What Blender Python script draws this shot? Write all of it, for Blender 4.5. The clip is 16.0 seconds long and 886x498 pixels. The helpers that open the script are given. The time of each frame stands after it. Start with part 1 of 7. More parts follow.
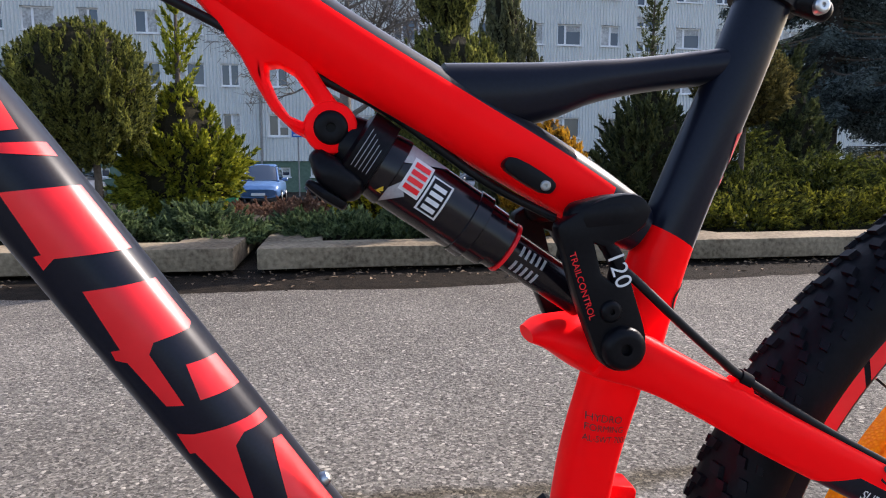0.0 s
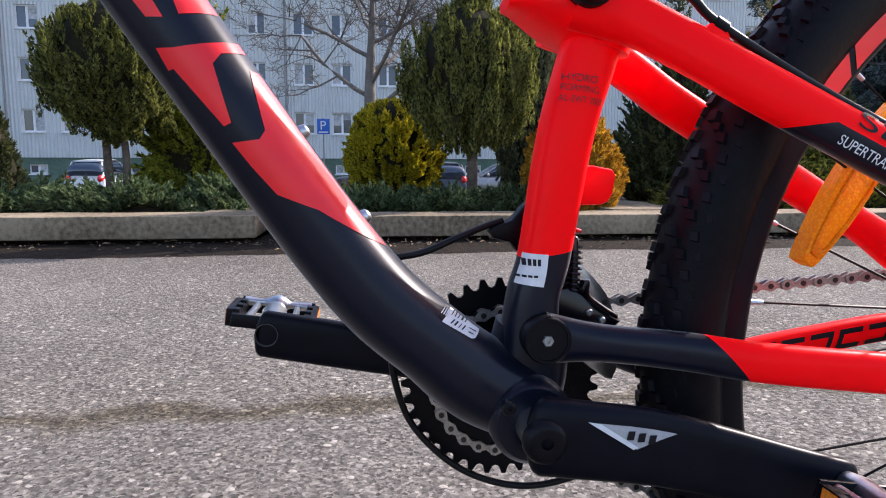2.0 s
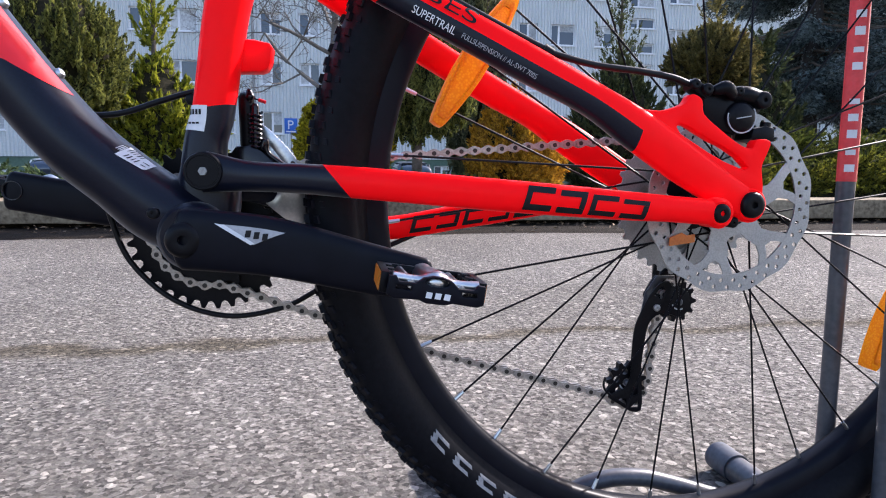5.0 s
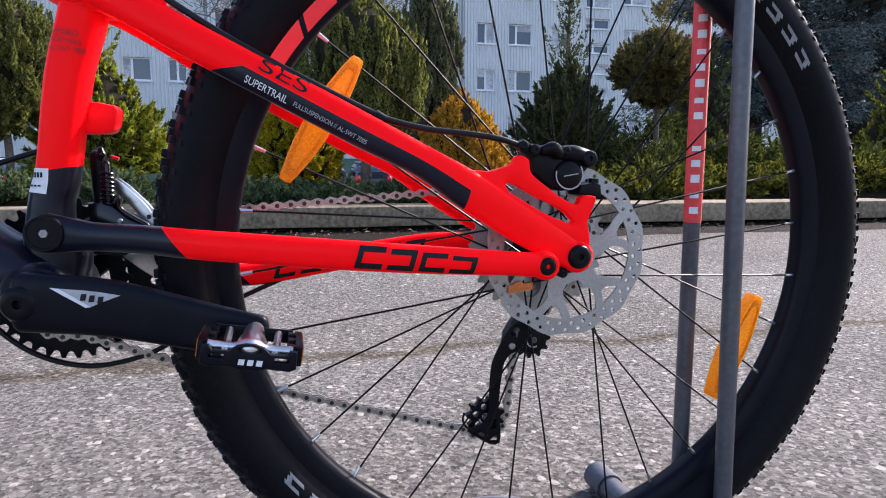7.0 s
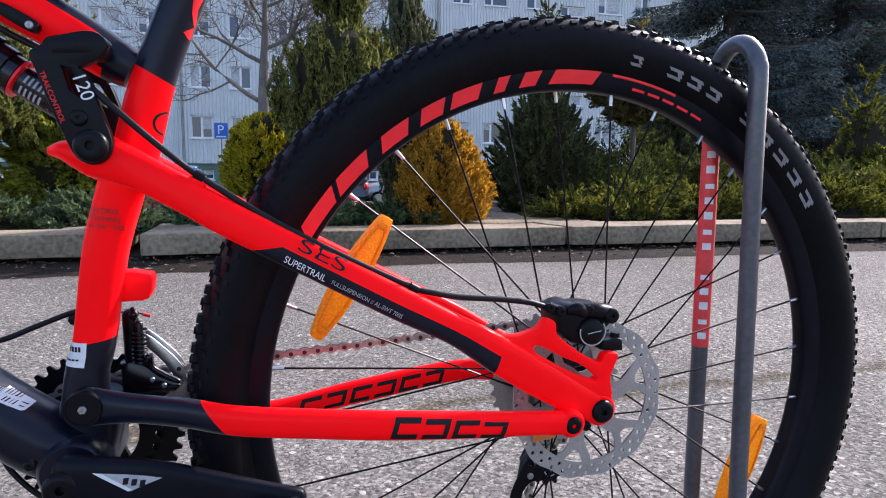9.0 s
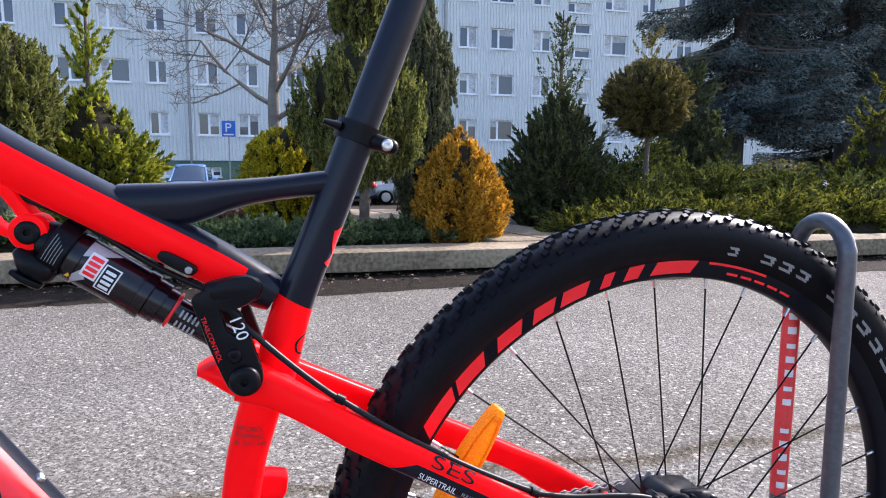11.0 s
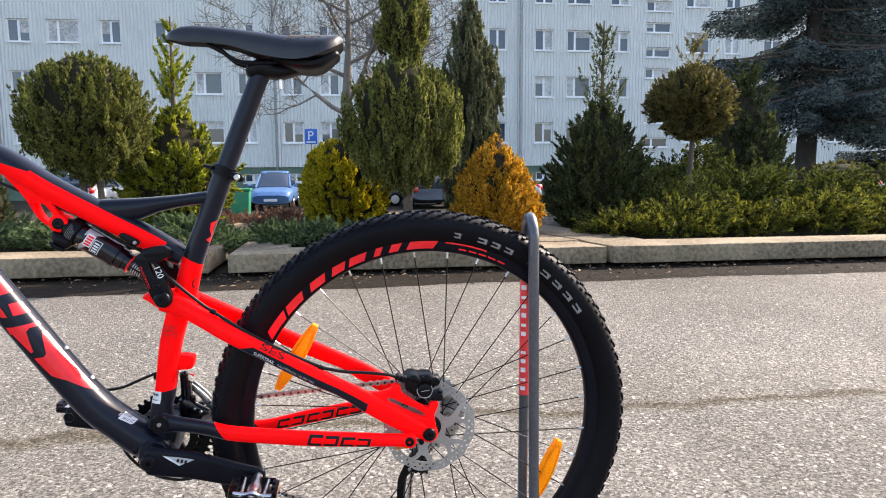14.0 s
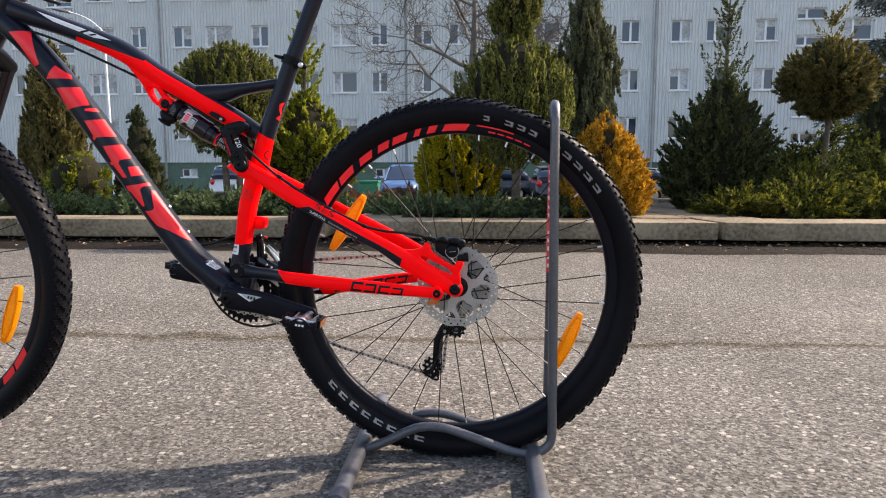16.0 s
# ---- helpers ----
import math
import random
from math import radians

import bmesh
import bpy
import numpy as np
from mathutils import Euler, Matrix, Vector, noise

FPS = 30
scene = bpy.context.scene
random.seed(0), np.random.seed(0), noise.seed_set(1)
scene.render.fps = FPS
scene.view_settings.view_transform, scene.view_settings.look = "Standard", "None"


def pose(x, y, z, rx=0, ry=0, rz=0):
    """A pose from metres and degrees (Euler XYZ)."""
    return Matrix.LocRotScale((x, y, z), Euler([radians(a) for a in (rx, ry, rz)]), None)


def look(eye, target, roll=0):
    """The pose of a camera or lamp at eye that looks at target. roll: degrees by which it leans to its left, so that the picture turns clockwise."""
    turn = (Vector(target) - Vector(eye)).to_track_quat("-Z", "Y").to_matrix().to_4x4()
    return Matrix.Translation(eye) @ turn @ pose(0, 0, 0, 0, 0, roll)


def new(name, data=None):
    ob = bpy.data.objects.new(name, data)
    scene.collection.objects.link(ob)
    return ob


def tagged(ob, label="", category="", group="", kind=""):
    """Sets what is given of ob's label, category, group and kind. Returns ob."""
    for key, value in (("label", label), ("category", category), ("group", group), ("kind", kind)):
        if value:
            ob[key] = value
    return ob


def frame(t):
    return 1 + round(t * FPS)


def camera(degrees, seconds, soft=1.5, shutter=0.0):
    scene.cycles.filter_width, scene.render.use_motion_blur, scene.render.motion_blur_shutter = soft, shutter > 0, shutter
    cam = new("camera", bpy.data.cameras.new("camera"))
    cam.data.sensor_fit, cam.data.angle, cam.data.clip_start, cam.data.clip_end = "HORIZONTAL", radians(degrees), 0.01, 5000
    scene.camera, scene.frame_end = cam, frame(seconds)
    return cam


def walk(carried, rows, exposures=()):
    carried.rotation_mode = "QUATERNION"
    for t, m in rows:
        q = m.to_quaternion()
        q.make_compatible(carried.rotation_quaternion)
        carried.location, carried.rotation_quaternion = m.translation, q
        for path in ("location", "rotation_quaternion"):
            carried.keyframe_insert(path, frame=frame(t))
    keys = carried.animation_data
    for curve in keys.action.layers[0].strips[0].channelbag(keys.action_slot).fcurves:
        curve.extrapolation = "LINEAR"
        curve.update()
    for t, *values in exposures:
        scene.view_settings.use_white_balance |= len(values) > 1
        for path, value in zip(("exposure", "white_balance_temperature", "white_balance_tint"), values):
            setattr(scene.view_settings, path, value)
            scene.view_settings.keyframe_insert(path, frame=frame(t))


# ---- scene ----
cam = camera(67.8, 16.0, soft=1.1)
PATH = [
    (0, (0.013, 0.028, 0.697), (0.335, 1.986, 0.45), -0.1),
    (0.5, (0.028, 0.045, 0.638), (0.332, 2.007, 0.392), -0.1),
    (1, (0.019, 0.043, 0.573), (0.293, 2.009, 0.326), -0.2),
    (1.5, (0.016, 0.019, 0.527), (0.271, 1.987, 0.283), -0.1),
    (2, (0.037, -0.006, 0.492), (0.287, 1.964, 0.249), 0.1),
    (2.5, (0.065, -0.029, 0.464), (0.322, 1.94, 0.222), 0.1),
    (3, (0.1, -0.055, 0.437), (0.365, 1.913, 0.194), 0.2),
    (3.5, (0.138, -0.078, 0.426), (0.411, 1.888, 0.184), 0.2),
    (4, (0.168, -0.108, 0.423), (0.454, 1.856, 0.175), 0.2),
    (4.5, (0.213, -0.143, 0.403), (0.524, 1.819, 0.169), 0.3),
    (5, (0.248, -0.162, 0.389), (0.579, 1.796, 0.153), 0.3),
    (5.2, (0.262, -0.165, 0.38), (0.607, 1.791, 0.143), 0.2),
    (7.3, (0.345, -0.206, 0.457), (0.805, 1.725, 0.215), 0.2),
    (7.5, (0.34, -0.205, 0.47), (0.812, 1.723, 0.227), 0.3),
    (8, (0.326, -0.201, 0.508), (0.826, 1.72, 0.264), 0.3),
    (8.5, (0.31, -0.198, 0.547), (0.825, 1.718, 0.301), 0.3),
    (9, (0.296, -0.193, 0.578), (0.813, 1.726, 0.349), 0.3),
    (9.5, (0.267, -0.18, 0.619), (0.793, 1.734, 0.379), 0.5),
    (10, (0.242, -0.175, 0.651), (0.741, 1.748, 0.422), 0.3),
    (10.2, (0.227, -0.173, 0.67), (0.726, 1.749, 0.437), 0.4),
    (12.3, (0.183, -0.246, 0.878), (0.691, 1.672, 0.626), 0.1),
    (12.5, (0.214, -0.288, 0.867), (0.703, 1.636, 0.625), -0.3),
    (13, (0.308, -0.419, 0.813), (0.805, 1.503, 0.573), -0.7),
    (13.5, (0.401, -0.58, 0.789), (0.859, 1.352, 0.55), -0.5),
    (14, (0.476, -0.712, 0.797), (0.736, 1.257, 0.56), -0.4),
    (14.5, (0.565, -0.771, 0.789), (0.595, 1.214, 0.548), -0.4),
    (15, (0.648, -0.807, 0.756), (0.564, 1.177, 0.515), -0.2),
    (15.5, (0.666, -0.865, 0.677), (0.57, 1.118, 0.435), -0.0),
    (16, (0.641, -0.901, 0.588), (0.521, 1.081, 0.35), -0.0),
]
# stops, white balance and tint along the clip
EXPO = [(0.0, 1.32, 6500, 17), (2.0, 1.5, 6350, 19), (3.0, 1.62, 6250, 19), (5.0, 1.7, 6150, 19), (7.5, 1.6, 6100, 20), (9.0, 1.6, 6050, 20), (10.2, 1.64, 6050, 20), (12.3, 2.32, 6250, 13), (13.2, 2.34, 6500, 12), (14.3, 1.8, 7000, 15), (15.0, 1.62, 7100, 16), (16.0, 1.5, 7150, 16)]
walk(cam, [(t, look(eye, target, roll)) for t, eye, target, roll in PATH],
     exposures=EXPO)

# ---- light ----
SUN_TO = Vector((1.25, 0.65, 1.0)).normalized()
world = bpy.data.worlds.new("sky")
scene.world = world
world.use_nodes = True
wn = world.node_tree.nodes
sky = wn.new("ShaderNodeTexSky")
sky.sky_type, sky.sun_disc = "NISHITA", False
sky.sun_elevation = math.asin(SUN_TO.z)
sky.sun_rotation = math.atan2(SUN_TO.x, SUN_TO.y)
sky.air_density, sky.dust_density = 1.0, 2.0
wn["Background"].inputs["Strength"].default_value = 0.135
world.node_tree.links.new(sky.outputs["Color"], wn["Background"].inputs["Color"])
sun = new("sun", bpy.data.lights.new("sun", "SUN"))
sun.data.energy, sun.data.angle, sun.data.color = 2.85, radians(0.5), (1.0, 0.94, 0.85)
sun.matrix_world = look(SUN_TO * 60, (0, 0, 0))


# ---- materials ----
def grain(name, dark, light, scale, rough=0.6, metal=0.0, bump=0.0, fine=8.0, spread=(0.35, 0.65), coat=0.0, dist=0.002, use_random=0.0, spec=0.5):
    """A surface whose colour wanders between two tones at two scales, with a fine relief."""
    m = bpy.data.materials.new(name)
    m.use_nodes = True
    n, l = m.node_tree.nodes, m.node_tree.links
    b = n["Principled BSDF"]
    tc = n.new("ShaderNodeTexCoord")
    big, small = n.new("ShaderNodeTexNoise"), n.new("ShaderNodeTexNoise")
    big.inputs["Scale"].default_value, big.inputs["Detail"].default_value = scale, 4
    small.inputs["Scale"].default_value, small.inputs["Detail"].default_value = scale * fine, 5
    for q in (big, small):
        l.new(tc.outputs["Object"], q.inputs["Vector"])
    mix = n.new("ShaderNodeMath")
    mix.operation = "MULTIPLY_ADD"
    mix.inputs[1].default_value, mix.inputs[2].default_value = 0.5, 0.0
    half = n.new("ShaderNodeMath")
    half.operation = "MULTIPLY"
    half.inputs[1].default_value = 0.5
    l.new(big.outputs["Fac"], mix.inputs[0])
    l.new(small.outputs["Fac"], half.inputs[0])
    l.new(half.outputs[0], mix.inputs[2])
    fac = mix.outputs[0]
    if use_random:
        info = n.new("ShaderNodeNewGeometry")
        mad = n.new("ShaderNodeMath")
        mad.operation = "MULTIPLY_ADD"
        mad.inputs[1].default_value = use_random
        l.new(info.outputs["Random Per Island"], mad.inputs[0])
        l.new(fac, mad.inputs[2])
        sub = n.new("ShaderNodeMath")
        sub.operation = "SUBTRACT"
        sub.inputs[1].default_value = use_random / 2
        l.new(mad.outputs[0], sub.inputs[0])
        fac = sub.outputs[0]
    ramp = n.new("ShaderNodeValToRGB")
    ramp.color_ramp.elements[0].position, ramp.color_ramp.elements[1].position = spread
    ramp.color_ramp.elements[0].color, ramp.color_ramp.elements[1].color = (*dark, 1), (*light, 1)
    l.new(fac, ramp.inputs["Fac"])
    l.new(ramp.outputs["Color"], b.inputs["Base Color"])
    b.inputs["Roughness"].default_value, b.inputs["Metallic"].default_value = rough, metal
    b.inputs["Coat Weight"].default_value = coat
    b.inputs["Specular IOR Level"].default_value = spec
    b.inputs["Coat Roughness"].default_value = 0.12
    if bump:
        bp = n.new("ShaderNodeBump")
        bp.inputs["Strength"].default_value, bp.inputs["Distance"].default_value = bump, dist
        l.new(small.outputs["Fac"], bp.inputs["Height"])
        l.new(bp.outputs["Normal"], b.inputs["Normal"])
    return m


def leafy(name, dark, light, scale=3.0, trans=0.4):
    """Foliage: every sprig differs, and light comes through."""
    m = grain(name, dark, light, scale, 0.65, use_random=0.7, spread=(0.2, 0.8))
    n, l = m.node_tree.nodes, m.node_tree.links
    b = n["Principled BSDF"]
    tr = n.new("ShaderNodeBsdfTranslucent")
    ms = n.new("ShaderNodeMixShader")
    ms.inputs[0].default_value = trans
    col = b.inputs["Base Color"].links[0].from_socket
    l.new(col, tr.inputs["Color"])
    l.new(b.outputs[0], ms.inputs[1])
    l.new(tr.outputs[0], ms.inputs[2])
    l.new(ms.outputs[0], n["Material Output"].inputs["Surface"])
    return m


# a fluorescent pigment: it turns blue and violet light into red, so it returns more red than falls on it
NEON = grain("neon red paint", (1.22, 0.004, 0.005), (1.28, 0.006, 0.007), 6, 0.42, spec=0.03, coat=0.08)
NEON.node_tree.nodes["Principled BSDF"].inputs["Coat Roughness"].default_value = 0.2
RED = grain("red decal", (0.8, 0.008, 0.014), (0.9, 0.014, 0.02), 8, 0.42, spec=0.2, coat=0.45)
RED.node_tree.nodes["Principled BSDF"].inputs["Coat Roughness"].default_value = 0.24

BLACK = grain("matt black paint", (0.0025, 0.0035, 0.009), (0.005, 0.0065, 0.0155), 9, 0.4, bump=0.04, fine=60, dist=0.0004, spec=0.12, coat=0.24)
BLACK.node_tree.nodes["Principled BSDF"].inputs["Coat Roughness"].default_value = 0.22
for m, w in ((NEON, 0.05), (RED, 0.16), (BLACK, 0.3)):   # the satin bloom of the lacquer
    m.node_tree.nodes["Principled BSDF"].inputs["Sheen Weight"].default_value = w
    m.node_tree.nodes["Principled BSDF"].inputs["Sheen Roughness"].default_value = 0.28
ALLOY = grain("black anodised alloy", (0.002, 0.002, 0.003), (0.006, 0.006, 0.008), 14, 0.36, bump=0.05, fine=30, dist=0.0004, spec=0.12)
CRANK = grain("satin dark crank", (0.0015, 0.002, 0.005), (0.004, 0.0045, 0.009), 8, 0.4, spec=0.12)
GLOSS = grain("gloss black", (0.003, 0.002, 0.004), (0.007, 0.005, 0.008), 20, 0.2, spec=0.4)
SADDLE = grain("saddle cover", (0.006, 0.006, 0.008), (0.015, 0.014, 0.018), 20, 0.4, bump=0.25, fine=40, dist=0.0006, spec=0.4)
RUBBER = grain("tyre rubber", (0.002, 0.002, 0.003), (0.006, 0.006, 0.008), 12, 0.5, bump=0.25, fine=20, dist=0.0008, spec=0.09)
HOSE = grain("cable housing", (0.004, 0.004, 0.005), (0.009, 0.009, 0.01), 30, 0.42, spec=0.2)
TYREPRINT = grain("moulded tyre print", (0.17, 0.17, 0.175), (0.27, 0.27, 0.275), 60, 0.6, spec=0.2)
TREAD = grain("new tread rubber", (0.003, 0.003, 0.005), (0.008, 0.008, 0.011), 12, 0.4, bump=0.1, fine=20, dist=0.0005, spec=0.08)
PEDALAMBER = grain("pedal reflector", (0.5, 0.13, 0.006), (0.75, 0.24, 0.015), 300, 0.3, bump=0.4, fine=2, dist=0.0006)
STEEL = grain("bright steel", (0.45, 0.45, 0.46), (0.62, 0.62, 0.62), 20, 0.3, 1.0, bump=0.08, fine=20, dist=0.0003)
ROTOR = grain("brushed rotor steel", (0.25, 0.25, 0.245), (0.4, 0.4, 0.39), 25, 0.42, 0.6, bump=0.1, fine=25, dist=0.0003)
CHAIN = grain("chain steel", (0.27, 0.245, 0.22), (0.48, 0.44, 0.4), 60, 0.33, 0.6)
CHAINPIN = grain("dark chain pin", (0.02, 0.018, 0.016), (0.05, 0.045, 0.04), 60, 0.4, 0.5)
GREYSTEEL = grain("grey painted steel", (0.045, 0.047, 0.055), (0.085, 0.088, 0.1), 9, 0.4, 0.2, bump=0.12, fine=18, dist=0.0006, coat=0.2)
WHITE = grain("white print", (0.62, 0.62, 0.62), (0.72, 0.72, 0.72), 30, 0.5)
GREYP = grain("grey print", (0.3, 0.3, 0.31), (0.4, 0.4, 0.41), 60, 0.5)
TEAM = grain("dark print", (0.004, 0.004, 0.006), (0.008, 0.008, 0.01), 30, 0.45, spec=0.2)
YELLOW = grain("yellow print", (0.75, 0.5, 0.03), (0.85, 0.6, 0.05), 30, 0.5)
STICKER = grain("banner red", (0.62, 0.03, 0.03), (0.75, 0.05, 0.05), 30, 0.45)

AMBER = bpy.data.materials.new("amber reflector")
AMBER.use_nodes = True
_n, _l = AMBER.node_tree.nodes, AMBER.node_tree.links
_b = _n["Principled BSDF"]
_b.inputs["Base Color"].default_value = (1.0, 0.5, 0.006, 1)
_b.inputs["Roughness"].default_value, _b.inputs["Coat Weight"].default_value = 0.3, 0.0
_b.inputs["Specular IOR Level"].default_value = 0.3
_b.inputs["Subsurface Weight"].default_value = 0.25
_b.inputs["Subsurface Radius"].default_value = (0.01, 0.004, 0.001)
_v = _n.new("ShaderNodeTexVoronoi")
_v.inputs["Scale"].default_value = 420
_tc = _n.new("ShaderNodeTexCoord")
_l.new(_tc.outputs["Object"], _v.inputs["Vector"])
_r = _n.new("ShaderNodeValToRGB")
_r.color_ramp.elements[0].position, _r.color_ramp.elements[0].color = 0.15, (1.0, 0.56, 0.012, 1)
_r.color_ramp.elements[1].position, _r.color_ramp.elements[1].color = 0.6, (0.8, 0.24, 0.002, 1)
_l.new(_v.outputs["Distance"], _r.inputs["Fac"])
_l.new(_r.outputs["Color"], _b.inputs["Base Color"])
_bp = _n.new("ShaderNodeBump")
_bp.inputs["Strength"].default_value, _bp.inputs["Distance"].default_value = 0.6, 0.001
_l.new(_v.outputs["Distance"], _bp.inputs["Height"])
_l.new(_bp.outputs["Normal"], _b.inputs["Normal"])
_t, _x = _n.new("ShaderNodeBsdfTranslucent"), _n.new("ShaderNodeMixShader")
_t.inputs["Color"].default_value = (1.0, 0.58, 0.02, 1)
_x.inputs[0].default_value = 0.45
_l.new(_b.outputs[0], _x.inputs[1])
_l.new(_t.outputs[0], _x.inputs[2])
_l.new(_x.outputs[0], _n["Material Output"].inputs["Surface"])

CONCRETE = grain("weathered concrete", (0.066, 0.047, 0.029), (0.3, 0.238, 0.158), 1.8, 0.9, bump=0.5, fine=18, dist=0.006, spread=(0.34, 0.62), spec=0.2)
SOIL = grain("dark soil", (0.02, 0.016, 0.012), (0.065, 0.05, 0.036), 4, 0.95, bump=0.8, fine=14, dist=0.03)
# near-black: dirt plus the shade at and under the slabs, in one tone
DIRT_SHADE = grain("dirt and slab shade", (0.006, 0.0045, 0.003), (0.026, 0.019, 0.013), 14, 0.95, bump=0.8, fine=8, dist=0.012, spec=0.1)
BARK = grain("bark", (0.05, 0.036, 0.026), (0.13, 0.1, 0.075), 6, 0.9, bump=0.8, fine=8, dist=0.01)
DARKBARK = grain("dark spruce bark", (0.014, 0.012, 0.011), (0.05, 0.042, 0.036), 6, 0.9, bump=0.8, fine=8, dist=0.01)
GREYBARK = grain("grey bark", (0.10, 0.085, 0.07), (0.2, 0.175, 0.15), 5, 0.9, bump=0.6, fine=8, dist=0.01)
LEAF_GREEN = leafy("thuja green", (0.022, 0.034, 0.008), (0.3, 0.305, 0.07), 5.0, 0.48)
LEAF_BRIGHT = leafy("bright thuja", (0.07, 0.1, 0.008), (0.44, 0.44, 0.04))
LEAF_YELLOW = leafy("yellow green thuja", (0.14, 0.13, 0.006), (0.72, 0.6, 0.025))
LEAF_DARK = leafy("dark conifer", (0.02, 0.032, 0.012), (0.13, 0.145, 0.05), 4.0)
LEAF_GOLD = leafy("golden thuja", (0.22, 0.1, 0.006), (0.75, 0.43, 0.035))
LEAF_BROWN = leafy("brownish thuja", (0.045, 0.045, 0.014), (0.28, 0.23, 0.07), 4.0)
LEAF_JUNIPER = leafy("grey green juniper", (0.03, 0.055, 0.022), (0.2, 0.26, 0.11))
LEAF_BLUE = leafy("blue spruce", (0.018, 0.03, 0.028), (0.19, 0.24, 0.23), 2.0)
LEAF_LIME = leafy("lime juniper", (0.01, 0.017, 0.004), (0.25, 0.246, 0.028), 4.0)
# near-black so hollows between the sprays read dark: dead twigs and shade together
INNER = grain("dead twigs and inner shade", (0.012, 0.011, 0.006), (0.03, 0.026, 0.014), 30, 0.9, bump=0.5, fine=4, dist=0.02, spec=0.1)
LEAF_GREY = leafy("grey green conifer", (0.045, 0.055, 0.028), (0.2, 0.205, 0.095), 4.0)
LEAF_OLIVE = leafy("olive juniper", (0.01, 0.018, 0.004), (0.13, 0.145, 0.022), 4.0)
ENDCAP = grain("dark grey plastic", (0.05, 0.055, 0.068), (0.085, 0.092, 0.11), 20, 0.5, spec=0.3)
GREYRUB = grain("grey rubber", (0.018, 0.018, 0.02), (0.04, 0.039, 0.042), 30, 0.6)
DRY = leafy("dry heather", (0.12, 0.06, 0.04), (0.32, 0.19, 0.13))


def asphalt():
    m = bpy.data.materials.new("worn asphalt")
    m.use_nodes = True
    n, l = m.node_tree.nodes, m.node_tree.links
    b = n["Principled BSDF"]
    tc = n.new("ShaderNodeTexCoord")
    v1, v2, n1, n2 = n.new("ShaderNodeTexVoronoi"), n.new("ShaderNodeTexVoronoi"), n.new("ShaderNodeTexNoise"), n.new("ShaderNodeTexNoise")
    # the stones' outlines are bent so that no two look alike
    bend, off = n.new("ShaderNodeTexNoise"), n.new("ShaderNodeVectorMath")
    bend.inputs["Scale"].default_value, bend.inputs["Detail"].default_value = 55, 4
    l.new(tc.outputs["Object"], bend.inputs["Vector"])
    off.operation = "MULTIPLY_ADD"
    off.inputs[1].default_value = (0.013, 0.013, 0.013)
    l.new(bend.outputs["Color"], off.inputs[0])
    l.new(tc.outputs["Object"], off.inputs[2])
    for q, k in ((v1, 150), (v2, 62)):
        q.inputs["Scale"].default_value = k
        l.new(off.outputs[0], q.inputs["Vector"])
    for q, k in ((n1, 0.9), (n2, 95)):
        q.inputs["Scale"].default_value = k
        l.new(tc.outputs["Object"], q.inputs["Vector"])
    n1.inputs["Detail"].default_value, n2.inputs["Detail"].default_value = 6, 8
    n2.inputs["Roughness"].default_value = 0.75
    r1 = n.new("ShaderNodeValToRGB")
    e = r1.color_ramp.elements
    e[0].position, e[0].color = 0.2, (0.05, 0.047, 0.043, 1)
    e[1].position, e[1].color = 0.8, (0.42, 0.392, 0.352, 1)
    for p, c in ((0.36, (0.112, 0.104, 0.094, 1)), (0.5, (0.158, 0.147, 0.132, 1)), (0.64, (0.212, 0.197, 0.177, 1)), (0.72, (0.29, 0.27, 0.242, 1))):
        k = e.new(p)
        k.color = c
    bw = n.new("ShaderNodeSeparateColor")
    l.new(v1.outputs["Color"], bw.inputs[0])
    half, both_tones = n.new("ShaderNodeMath"), n.new("ShaderNodeMath")
    half.operation, both_tones.operation = "MULTIPLY", "MULTIPLY_ADD"
    half.inputs[1].default_value, both_tones.inputs[1].default_value = 0.5, 0.5
    l.new(bw.outputs[0], half.inputs[0])
    l.new(n2.outputs["Fac"], both_tones.inputs[0])
    l.new(half.outputs[0], both_tones.inputs[2])
    l.new(both_tones.outputs[0], r1.inputs["Fac"])
    r2 = n.new("ShaderNodeValToRGB")
    e = r2.color_ramp.elements
    e[0].position, e[0].color = 0.3, (0.78, 0.77, 0.75, 1)
    e[1].position, e[1].color = 0.7, (1.15, 1.14, 1.12, 1)
    l.new(n1.outputs["Fac"], r2.inputs["Fac"])
    mul = n.new("ShaderNodeMix")
    mul.data_type, mul.blend_type = "RGBA", "MULTIPLY"
    mul.inputs[0].default_value = 1.0
    l.new(r1.outputs["Color"], mul.inputs[6])
    l.new(r2.outputs["Color"], mul.inputs[7])
    # coarse pale chippings
    bw2 = n.new("ShaderNodeSeparateColor")
    l.new(v2.outputs["Color"], bw2.inputs[0])
    th = n.new("ShaderNodeMath")
    th.operation = "GREATER_THAN"
    th.inputs[1].default_value = 0.94
    l.new(bw2.outputs[1], th.inputs[0])
    near = n.new("ShaderNodeMath")
    near.operation = "LESS_THAN"
    near.inputs[1].default_value = 0.42
    l.new(v2.outputs["Distance"], near.inputs[0])
    both = n.new("ShaderNodeMath")
    both.operation = "MULTIPLY"
    l.new(th.outputs[0], both.inputs[0])
    l.new(near.outputs[0], both.inputs[1])
    chips = n.new("ShaderNodeMix")
    chips.data_type = "RGBA"
    l.new(both.outputs[0], chips.inputs[0])
    l.new(mul.outputs[2], chips.inputs[6])
    chips.inputs[7].default_value = (0.42, 0.385, 0.33, 1)
    # an old seam with dirt in it; dirt and painted shadow along the planter
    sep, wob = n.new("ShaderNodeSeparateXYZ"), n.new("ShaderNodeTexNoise")
